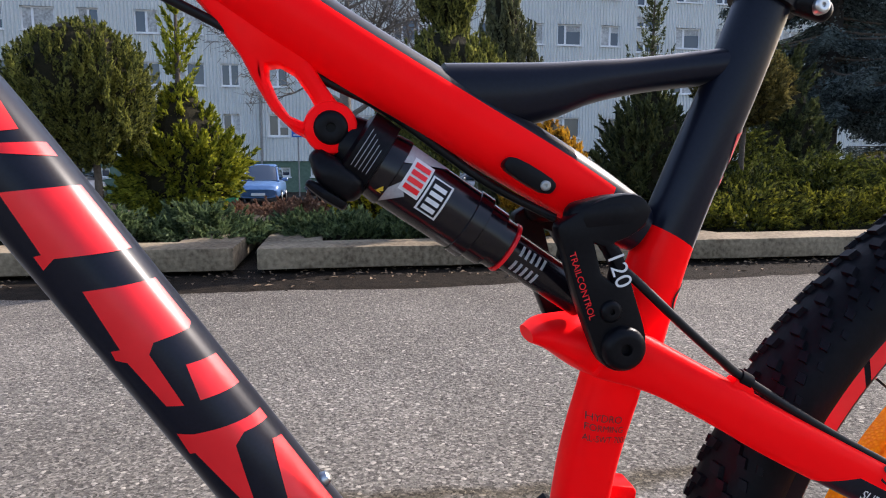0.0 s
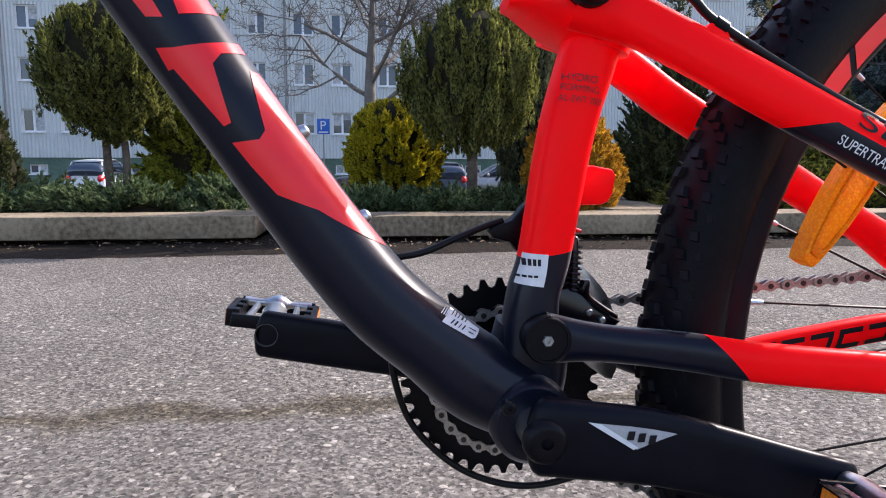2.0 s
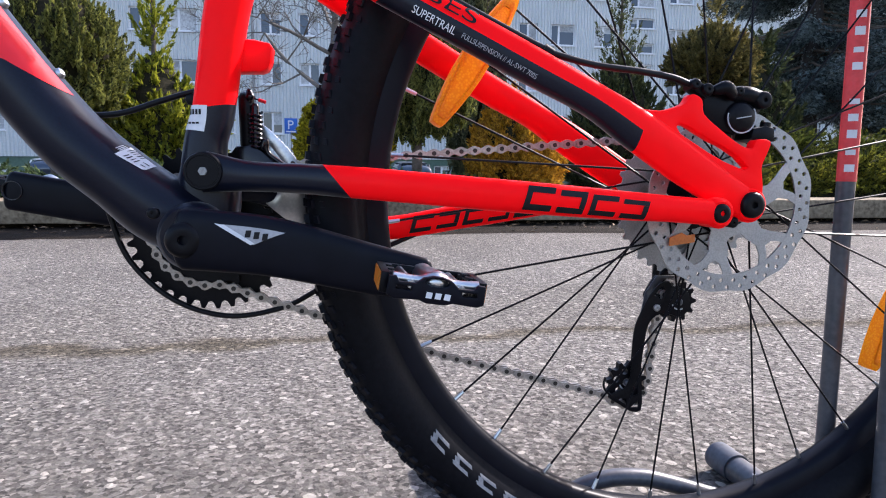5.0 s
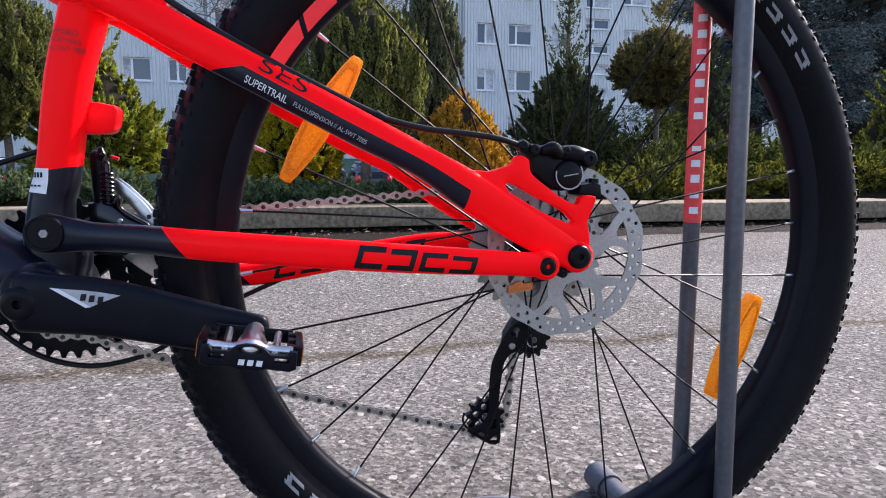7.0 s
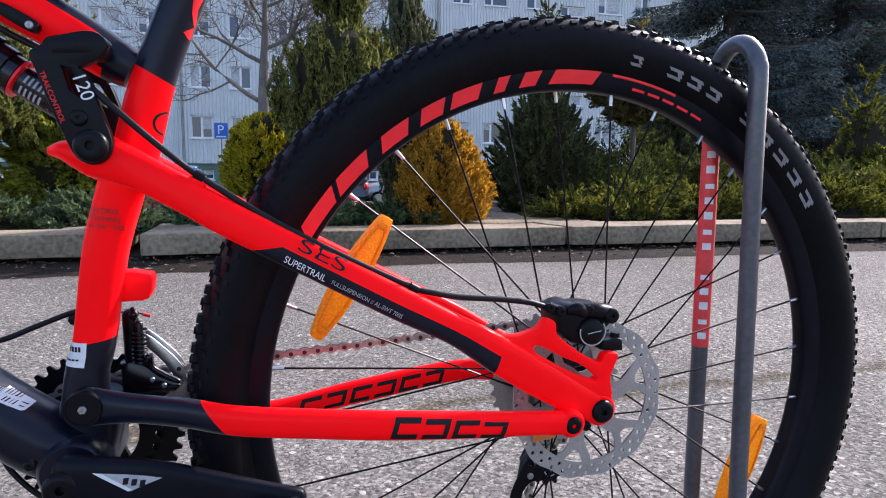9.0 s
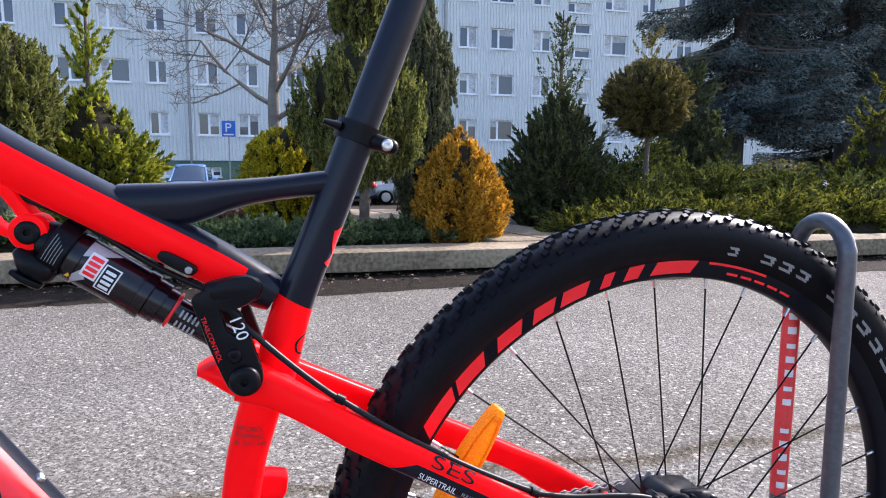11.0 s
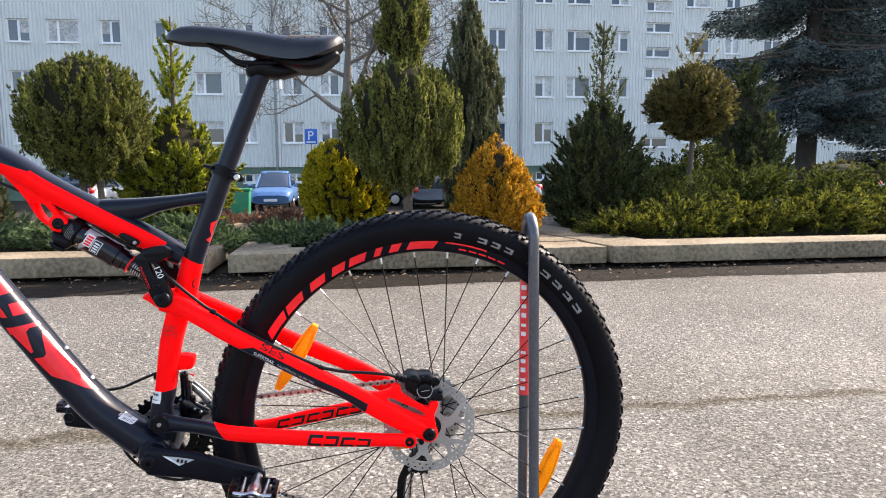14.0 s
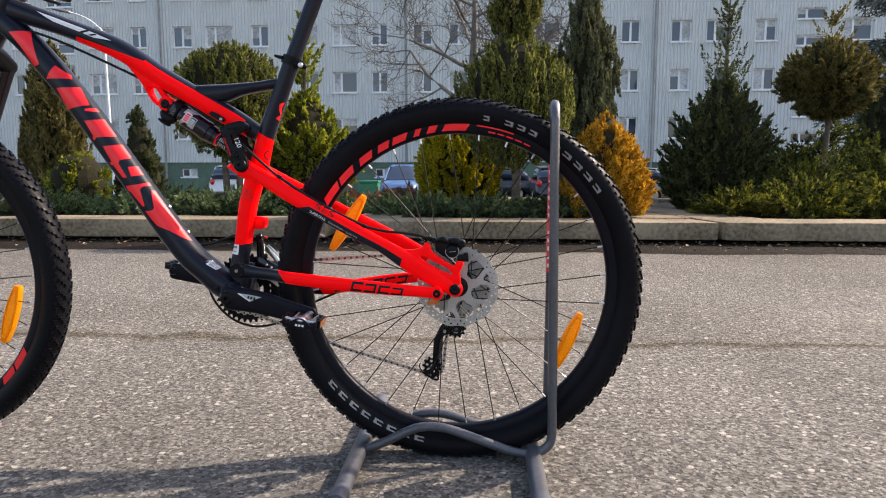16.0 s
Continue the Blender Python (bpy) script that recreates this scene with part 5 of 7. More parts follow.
part("dropout", plate([(0.52, 0.41), (0.56, 0.395), (0.6, 0.375), (0.606, 0.36), (0.595, 0.345), (0.565, 0.34), (0.55, 0.35), (0.545, 0.375)], FB - 0.005, FB + 0.006, 0.002, smooth=3), NEON, bike)
part("main_pivot_cap", lathe([(0, BY - 0.0402), (0.0122, BY - 0.0402), (0.0125, BY - 0.0412), (0.014, BY - 0.0412), (0.0148, BY - 0.04), (0.0148, BY - 0.025)], 0.15, 0.3876, 36), ALLOY, bike, "flat black main pivot cap")
part("pivot_insert", lathe([(0, BY - 0.0405), (0.0013, BY - 0.0405), (0.0013, BY - 0.0416), (0.0032, BY - 0.0416), (0.0036, BY - 0.0411), (0.0036, BY - 0.039)], 0.15, 0.3876, 6), ROTOR, bike, "bright hexagonal bolt")


def onto(t, x, z):
    """Where a spot of the bike's plane falls on a tube: s along and d across."""
    q = t.c[:, [0, 2]] - np.array([x, z])
    i = int(np.argmin((q ** 2).sum(1)))
    i = min(max(i, 1), len(t.c) - 2)
    T = t.c[i + 1, [0, 2]] - t.c[i - 1, [0, 2]]
    L = np.linalg.norm(T)
    T /= L
    ds = (np.array([x, z]) - t.c[i, [0, 2]]) @ T
    s = t.s[i] + ds / t.length
    d = (np.array([x, z]) - t.c[i, [0, 2]]) @ t.N[i, [0, 2]] / t.a[i]
    return min(max(s, 0), 1), min(max(d, -0.97), 0.97)


# red panels along the down tube
PANELS_A = [
    [(-0.150, 0.708), (-0.132, 0.711), (-0.127, 0.704), (-0.150, 0.703)],
    [(-0.151, 0.684), (-0.117, 0.689), (-0.095, 0.655), (-0.128, 0.651), (-0.134, 0.645), (-0.138, 0.652), (-0.134, 0.653)],
    [(-0.116, 0.634), (-0.082, 0.640), (-0.065, 0.615), (-0.069, 0.610), (-0.084, 0.606), (-0.086, 0.600), (-0.070, 0.572), (-0.079, 0.572), (-0.097, 0.596), (-0.103, 0.597), (-0.105, 0.602), (-0.100, 0.603)],
    [(-0.069, 0.593), (-0.054, 0.596), (-0.042, 0.579), (-0.062, 0.574)],
]
PANELS_B = [
    [(-0.075, 0.556), (-0.066, 0.556), (-0.032, 0.563), (-0.027, 0.558), (-0.041, 0.554), (-0.045, 0.548), (-0.036, 0.516), (-0.040, 0.514), (-0.066, 0.545), (-0.069, 0.544)],
    [(-0.027, 0.546), (-0.023, 0.545), (0.012, 0.501), (0.035, 0.470), (0.051, 0.445), (0.011, 0.467), (-0.012, 0.476), (-0.026, 0.492), (-0.036, 0.505), (-0.021, 0.507), (-0.018, 0.512)],
    [(-0.205, 0.748), (-0.165, 0.750), (-0.144, 0.715), (-0.187, 0.706)],
    [(-0.225, 0.766), (-0.208, 0.792), (-0.183, 0.774), (-0.179, 0.766)],
    [(-0.296, 0.857), (-0.258, 0.859), (-0.237, 0.794), (-0.249, 0.790)],
]
for poly in PANELS_A + PANELS_B:
    part("red_panel", decal(DT, [[onto(DT, x + 0.003, z + 0.001) for x, z in poly]], 0.0003), RED, down_tube)
LABEL = lambda u, v: onto(DT, 0.0852 + 0.0201 * u + 0.0083 * v, 0.4003 - 0.0128 * u + 0.0062 * v)
part("warning_label", decal(DT, [[LABEL(u, v) for u, v in ((0, 0), (0.5, 0), (0.93, 0), (1, 0.12), (1, 1), (0.5, 1), (0, 1))]], 0.0004), WHITE, down_tube, "white printed label")
part("label_tab", decal(DT, [[LABEL(u, v) for u, v in ((-0.24, 0.22), (0.0, 0.1), (0.0, 1.0), (-0.16, 1.0))]], 0.0004), TEAM, down_tube, "dark tab of the label")
for v0, v1, spans in ((0.55, 0.9, ((0.1, 0.13), (0.2, 0.23), (0.3, 0.33), (0.4, 0.46), (0.53, 0.56))), (0.14, 0.42, ((0.2, 0.24), (0.31, 0.36), (0.44, 0.47), (0.55, 0.59))), (0.2, 0.26, ((0.74, 0.9),)), (0.4, 0.45, ((0.7, 0.92),))):
    for u0, u1 in spans:
        part("label_print", decal(DT, [[LABEL(u, v) for u, v in ((u0, v0), (u1, v0), (u1 + 0.03, v1), (u0 + 0.03, v1))]], 0.0007), TEAM, down_tube)
for u in (-0.17, -0.1, -0.04):
    part("label_print", decal(DT, [[LABEL(u, 0.35), LABEL(u + 0.03, 0.35), LABEL(u + 0.04, 0.75), LABEL(u + 0.01, 0.75)]], 0.0007), WHITE, down_tube)
for x, z in ((0.002, 0.5125), (0.0385, 0.461)):
    f = np.interp(onto(DT, x, z)[0], DT.s, np.arange(len(DT.s)))
    nn = DT.N[int(round(f))]
    c = Vector((x, FY, z)) - Vector(nn) * 0.002
    nn = Vector(nn)
    p = part("bottle_bolt", tube([(*(c - nn * 0.003), 0.0062, 0.0062), (*(c + nn * 0.0015), 0.0062, 0.0062), (*(c + nn * 0.002), 0.0044, 0.0044), (*(c + nn * 0.0045), 0.0046, 0.0046), (*(c + nn * 0.007), 0.0036, 0.0036), (*(c + nn * 0.008), 0.0015, 0.0015)], 1, 16), STEEL, bike, "chrome bottle cage bolt")

# writing on the lower seat tube
def on_plane(x, z, y, ux, uz):
    """A flat patch facing the near side: its foot at (x, y, z), its line running along (ux, uz)."""
    L = math.hypot(ux, uz)
    ux, uz = ux / L, uz / L
    return lambda u, v: (x + ux * u - uz * v, y, z + uz * u + ux * v)


LST = Tube([(0.1455, FY, 0.375, 0.0195, 0.021), (0.148, FY, 0.41, 0.0165, 0.019), (0.155, FY, 0.437, 0.0162, 0.0185), (0.167, FY, 0.512, 0.0172, 0.0185), (0.180, FY, 0.56, 0.018, 0.0185), (0.190, FY - 0.002, 0.6, 0.018, 0.018)], 12, 28, 2.6)


def words_on(t, text, size, x, z, ux, uz, lift=0.0005, bm=None, wide=1.0):
    L = math.hypot(ux, uz)
    ux, uz = ux / L, uz / L
    return put_words(text, size, lambda u, v: t.at(*onto(t, x + ux * u * wide - uz * v, z + uz * u * wide + ux * v), lift), bm)


bm = words_on(LST, "HYDRO", 0.0066, 0.16, 0.5455, 1, -0.12, wide=0.92)
words_on(LST, "FORMING", 0.0058, 0.1592, 0.5395, 1, -0.12, bm=bm, wide=0.9)
words_on(LST, "AL-SWT 7005", 0.0058, 0.158, 0.533, 1, -0.12, bm=bm, wide=0.8)
part("frame_print", bm, grain("dark brown print", (0.04, 0.008, 0.008), (0.07, 0.012, 0.01), 40, 0.5), bike, "small dark writing on red paint")
part("sticker", decal(LST, [[onto(LST, x, z) for x, z in [(0.134, 0.4405), (0.153, 0.439), (0.15, 0.4185), (0.1315, 0.421)]]], 0.0005), WHITE, bike, "white shop sticker with black print")
for x, z, w, h in [(0.1362 + 0.0026 * k, 0.4318, 0.0018, 0.0042) for k in range(5)] + [(0.1349 + 0.0031 * k, 0.4245, 0.0024, 0.0014) for k in range(4)]:
    part("sticker_print", decal(LST, [[onto(LST, *p) for p in ((x, z), (x + w, z - 0.0001), (x + w, z + h), (x, z + h))]], 0.0008), TEAM, bike, "dark bar of sticker print")
part("cable_guide", plate([(0.163, 0.4945), (0.187, 0.494), (0.2, 0.4915), (0.2025, 0.488), (0.201, 0.476), (0.198, 0.4705), (0.193, 0.4685), (0.163, 0.468)], FY, FY + 0.022, 0.0025), NEON, bike, "neon red block behind the seat tube")

# rocker link, both sides
LINK = [(0.1308, 0.6637), (0.1357, 0.6483), (0.1424, 0.6264), (0.1509, 0.6039), (0.1585, 0.588), (0.170, 0.5827), (0.181, 0.5885), (0.184, 0.602), (0.177, 0.625), (0.1685, 0.6504), (0.164, 0.6553), (0.172, 0.6585), (0.181, 0.6655), (0.184, 0.6748), (0.174, 0.6825), (0.1544, 0.679), (0.137, 0.6695)]
HOLE = [(0.1522, 0.6555), (0.1581, 0.6532), (0.1649, 0.6411), (0.1634, 0.6334), (0.1568, 0.6383)]
for side in (-1, 1):
    y0 = BY + side * 0.05
    part("rocker_link", plate(LINK, min(y0, y0 - side * 0.012), max(y0, y0 - side * 0.012), 0.002, smooth=3, holes=[HOLE]), ALLOY, bike, "black rocker link")
part("link_bolt", bolt(0.1695, 0.597, 0.0125, BY - 0.057, BY - 0.045), ALLOY, bike, "large black link bolt")
part("link_bolt", bolt(0.162, 0.6178, 0.0062, BY - 0.053, BY - 0.045), ALLOY, bike)
for side in (-1, 1):
    part("upper_pivot", tube([(0.147, BY + side * 0.04, 0.669, 0.0095, 0.0105), (0.165, BY + side * 0.04, 0.6715, 0.0105, 0.0108), (0.176, BY + side * 0.04, 0.6705, 0.01, 0.01)], 6, 20, 3, round_ends=True), ALLOY, bike)
part("link_print", put_words("120", 0.014, on_plane(0.1585, 0.6495, BY - 0.0506, 0.35, -1)), WHITE, bike, "white numerals 120")
part("link_print", put_words("TRAILCONTROL", 0.0053, on_plane(0.1372, 0.6505, BY - 0.0506, 0.34, -1)), RED, bike, "red writing TRAILCONTROL")
part("cable_port", plate([(0.1057, 0.7003), (0.1123, 0.7018), (0.1324, 0.6904), (0.1341, 0.6845), (0.1274, 0.6824), (0.1073, 0.6945)], FY - 0.026, FY - 0.015, 0.001, smooth=3), ALLOY, bike, "black cable entry port")
part("port_screw", bolt(0.1284, 0.6866, 0.003, FY - 0.0275, FY - 0.02), ROTOR, bike)


part("top_tube_flash", decal(TT, [[onto(TT, -0.235, 0.897), onto(TT, -0.15, 0.8655), onto(TT, -0.085, 0.838), onto(TT, -0.12, 0.8445), onto(TT, -0.2, 0.876)]]), WHITE, bike, "white flash on the top tube")
part("top_tube_flash", decal(TT, [[onto(TT, -0.135, 0.8595), onto(TT, -0.128, 0.857), onto(TT, -0.142, 0.853), onto(TT, -0.149, 0.8555)], [onto(TT, -0.118, 0.852), onto(TT, -0.112, 0.8495), onto(TT, -0.124, 0.8475), onto(TT, -0.13, 0.85)]], 0.0007), TEAM, bike)
bm = decal(ST, [[onto(ST, p[0] + 0.007, p[1]) for p in q] for q in (((0.238, 0.716), (0.246, 0.719), (0.2405, 0.708), (0.236, 0.705)), ((0.236, 0.705), (0.2405, 0.708), (0.2405, 0.697), (0.2365, 0.694)), ((0.229, 0.689), (0.2365, 0.694), (0.2405, 0.697), (0.233, 0.6835)))])
bmesh.ops.remove_doubles(bm, verts=bm.verts, dist=0.0008)
part("seat_tube_mark", bm, RED, bike, "small red zigzag mark")
ringpts = [(0.2205 + r * math.cos(a), 0.6165 + r * math.sin(a)) for r in (0.0105, 0.0085) for a in [math.pi * k / 9 for k in range(3, 16)]]
bm = decal(ST, [[onto(ST, *p) for p in (ringpts[k], ringpts[k + 1], ringpts[k + 14], ringpts[k + 13])] for k in range(12)])
bmesh.ops.remove_doubles(bm, verts=bm.verts, dist=0.0008)
part("seat_tube_mark", bm, TEAM, bike, "dark ring on the red paint")


# shock absorber
SHIFT = Vector((0.002, -0.009, 0.001))
def along(rows, seg=28):
    """Turned body on the shock's axis. Rows: distance from the upper eye, radius."""
    a, d = Vector((0.008, BY, 0.717)), Vector((0.157, 0, -0.105)).normalized()
    return tube([(*(a + d * q), r, r) for q, r in rows], 1, seg)


SA, SD = Vector((0.008, BY, 0.717)), Vector((0.157, 0, -0.105)).normalized()
shock = part("rear_shock", along([(0.032, 0.01056), (0.034, 0.0198), (0.04, 0.02068), (0.044, 0.02094), (0.0445, 0.0198), (0.092, 0.01954), (0.0925, 0.02042), (0.101, 0.02059), (0.102, 0.01804), (0.113, 0.01804), (0.1135, 0.01566), (0.121, 0.01566), (0.122, 0.01144)]), GLOSS, bike, "gloss black air can of the rear shock")
part("shock_head", along([(0.004, 0.01056), (0.008, 0.01496), (0.016, 0.01716), (0.018, 0.02332), (0.0335, 0.02332), (0.0345, 0.0176)]), ALLOY, shock)
part("shock_valve", tube([(0.004, BY - 0.008, 0.7, 0.006, 0.009), (0.0095, BY - 0.01, 0.693, 0.009, 0.012), (0.019, BY - 0.01, 0.686, 0.009, 0.012)], 4, 14, 3, round_ends=True), ALLOY, shock)
part("lockout_lever", tube([(-0.0015, BY - 0.012, 0.6868, 0.0026, 0.008), (0.0063, BY - 0.013, 0.6813, 0.0036, 0.009), (0.0145, BY - 0.012, 0.6762, 0.0034, 0.008)], 4, 12, 3, round_ends=True), ALLOY, shock)
part("shock_ring", along([(0.1212, 0.0125), (0.122, 0.0162), (0.124, 0.0162), (0.1248, 0.0125)]), RED, shock, "red rubber ring")
part("shock_shaft", along([(0.11, 0.0122), (0.182, 0.0122), (0.183, 0.009)]), GLOSS, shock)
can = Tube([(*(SA + SD * q), 0.02, 0.02) for q in (0.039, 0.087)], 6, 28)
part("shock_print", decal(can, [[(0.0, 0.5), (0.1, 0.93), (0.62, 0.93), (0.28, 0.55), (0.1, 0.35)], [(0.0, -0.85), (0.2, -0.1), (0.32, -0.4), (0.1, -0.9)]]), GREYP, shock, "grey angular graphics")
part("shock_label", decal(can, [[(0.2, -0.3), (0.46, -0.3), (0.46, 0.66), (0.2, 0.66)]], 0.0006), WHITE, shock)
part("shock_label", decal(can, [[(0.48, -0.5), (0.76, -0.5), (0.76, 0.52), (0.48, 0.52)]], 0.0006), WHITE, shock)
part("shock_label", decal(can, [[(0.505, -0.45), (0.735, -0.45), (0.735, 0.47), (0.505, 0.47)]], 0.0009), TEAM, shock, "black plain label")
for k in range(4):
    d0 = -0.2 + k * 0.205
    part("label_print", decal(can, [[(0.235, d0), (0.43, d0), (0.43, d0 + 0.14), (0.235, d0 + 0.14)]], 0.0012), RED, shock, "red plain bar")
    d0 = -0.38 + k * 0.2
    part("label_print", decal(can, [[(0.535, d0), (0.705, d0), (0.705, d0 + 0.12), (0.535, d0 + 0.12)]], 0.0012), WHITE, shock, "white plain bar")
sm = Tube([(*(SA + SD * q), 0.0235, 0.0235) for q in (0.018, 0.0335)], 4, 28)
for k in range(5):
    s0 = 0.18 + k * 0.15
    part("shock_print", decal(sm, [[(s0, -0.4), (s0 + 0.022, -0.4), (s0 + 0.022, 0.55 - 0.08 * k), (s0, 0.55 - 0.08 * k)]], 0.0005), GREYP, shock, "thin grey line of print")
part("shock_print", decal(can, [[(0.01, -0.66), (0.11, -0.66), (0.06, -0.46)]], 0.0008), YELLOW, shock, "yellow warning triangle")
rod = Tube([(*(SA + SD * q), 0.0123, 0.0123) for q in (0.127, 0.156)], 4, 28)
bm = bmesh.new()
for k in range(5):
    decal(rod, [[(0.08 + k * 0.13, -0.75), (0.14 + k * 0.13, -0.75), (0.14 + k * 0.13, -0.25), (0.08 + k * 0.13, -0.25)], [(0.08 + k * 0.13, 0.0), (0.14 + k * 0.13, 0.0), (0.14 + k * 0.13, 0.5), (0.08 + k * 0.13, 0.5)]], 0.0004, bm)
part("shock_print", bm, GREYP, shock, "grey travel scale")

SHIFT = Vector((0, 0, 0))


# wheels
TYRE = [(0.3135, 0.0112), (0.318, 0.0165), (0.325, 0.0235), (0.335, 0.0278), (0.345, 0.0282), (0.353, 0.0258), (0.3592, 0.0195), (0.3632, 0.0105), (0.3643, 0.0)]


def tyre_y(r):
    return float(np.interp(r, [p[0] for p in TYRE], [p[1] for p in TYRE]))


def knobs(cx, cz, cy):
    """Tread blocks: two centre rows, two shoulder rows and two edge rows, each block slightly tapered."""
    V, F = [], []
    rows = []
    for s in (1, -1):
        e = 0.0 if s > 0 else 0.5
        rows += [(s * 0.0058, 0.3628, e, 0.0038, 0.0048, 0.0045, 0.1 * s), (s * 0.0125, 0.3612, e + 0.27, 0.003, 0.0032, 0.0042, 0.3 * s),
                 (s * 0.0178, 0.3592, 0.52 + e, 0.0036, 0.0031, 0.0035, 0.5 * s), (s * 0.0222, 0.3562, 0.02 + e, 0.0034, 0.0029, 0.0025, 0.72 * s), (s * 0.0252, 0.3522, 0.52 + e, 0.0027, 0.0022, 0.0013, 1.0 * s)]
    N = 88
    for k in range(N):
        for off, r0, ph, ht, hl, h, tilt in rows:
            a = 2 * math.pi * (k + ph) / N
            R, T = Vector((math.cos(a), 0, math.sin(a))), Vector((-math.sin(a), 0, math.cos(a)))
            Y = Vector((0, 1, 0))
            up = R * math.cos(tilt) + Y * math.sin(tilt)
            lat = Y * math.cos(tilt) - R * math.sin(tilt)
            c = Vector((cx, cy, cz)) + R * r0 + Y * off
            tw = 0.25 if off > 0 else -0.25
            T2 = (T + lat * tw).normalized()
            b = len(V)
            for lvl, sh in ((-0.002, 1.12), (h, 0.88)):
                for i, j in ((-1, -1), (1, -1), (1, 1), (-1, 1)):
                    V.append(c + up * lvl + T2 * ht * i * sh + lat * hl * j * sh)
            F += [(b + 4, b + 5, b + 6, b + 7), (b, b + 1, b + 5, b + 4), (b + 1, b + 2, b + 6, b + 5), (b + 2, b + 3, b + 7, b + 6), (b + 3, b, b + 4, b + 7)]
    return V, F


def arc_patch(cx, cz, y, r0, r1, a0, a1, slant=0.0, bm=None, n=None, yfun=None):
    """A flat patch on a ring that faces the near side; angles in degrees, slant shifts the outer edge."""
    bm = bm or bmesh.new()
    n = n or max(2, int(abs(a1 - a0) / 1.5) + 1)
    m = 3
    g = []
    for j in range(m + 1):
        r = r0 + (r1 - r0) * j / m
        row = []
        for i in range(n + 1):
            a = radians(a0 + (a1 - a0) * i / n + slant * j / m)
            yy = yfun(r) if yfun else y
            row.append(bm.verts.new((cx + r * math.cos(a), yy, cz + r * math.sin(a))))
        g.append(row)
    for j in range(m):
        for i in range(n):
            f = bm.faces.new((g[j][i], g[j][i + 1], g[j + 1][i + 1], g[j + 1][i]))
            f.normal_update()
            if f.normal.y > 0:
                f.normal_flip()
    return bm


def gear(cx, cz, r, teeth, y0, y1, hole, tall=0.004, start=0.0, cut=0, bm=None):
    """A toothed ring with a hole in its middle and, where asked, lightening holes."""
    out = []
    for k in range(teeth):
        a = start + 2 * math.pi * k / teeth
        w = 2 * math.pi / teeth
        for f, q in ((-0.5, -tall * 0.55), (-0.3, -tall * 0.4), (-0.12, tall * 0.5), (0.12, tall * 0.5), (0.3, -tall * 0.4)):
            out.append((cx + (r + q) * math.cos(a + f * w), cz + (r + q) * math.sin(a + f * w)))
    holes = [ring_of(cx, cz, hole, 24)]
    for k in range(cut):
        a = start + 2 * math.pi * (k + 0.5) / cut
        holes.append(ring_of(cx + (hole + r) / 2 * math.cos(a), cz + (hole + r) / 2 * math.sin(a), (r - hole) * 0.22, 10))
    return plate(out, y0, y1, 0, bm, holes=holes)


def rotor(cx, cz, y, r=0.08):
    """The drilled rim of the disc: wavy outside, holes in slanted pairs."""
    at = lambda rr, a: (cx + rr * math.cos(a), cz + rr * math.sin(a))
    outer = [at(r - 0.0012 * (1 + math.cos(12 * a)), a) for a in [2 * math.pi * k / 120 for k in range(120)]]
    holes = [ring_of(cx, cz, r - 0.0168, 72)]
    for k in range(36):
        a = 2 * math.pi * k / 36
        for rr, da in ((r - 0.0052, 0.0), (r - 0.0115, 0.087)):
            holes.append(ring_of(*at(rr, a + da), 0.0021, 7))
    return plate(outer, y - 0.0009, y + 0.0009, 0, holes=holes)


def rotor_carrier(cx, cz, y, r=0.08):
    """Six broad swept arms round the hub, forked towards the rim."""
    at = lambda rr, a: (cx + rr * math.cos(a), cz + rr * math.sin(a))
    out = []
    for k in range(6):
        a = 2 * math.pi * k / 6
        out += [at(*p) for p in ((0.0295, a - 0.12), (0.036, a - 0.04), (0.046, a + 0.1), (0.056, a + 0.06), (r - 0.0148, a - 0.04), (r - 0.0148, a + 0.1), (0.06, a + 0.16), (0.052, a + 0.24), (0.0535, a + 0.36),
                                 (0.06, a + 0.44), (r - 0.0148, a + 0.46), (r - 0.0148, a + 0.6), (0.058, a + 0.58), (0.048, a + 0.5), (0.038, a + 0.42), (0.031, a + 0.5), (0.0285, a + 0.7))]
    return plate(out, y - 0.0007, y + 0.0007, 0, holes=[ring_of(cx, cz, 0.0175, 24)])


RIM_BLOCKS = [(149.3, 141.1), (140.0, 133.0), (129.8, 124.2), (121.6, 117.0), (115.5, 110.0), (107.0, 104.8), (102.0, 98.8), (96.2, 87.4)]


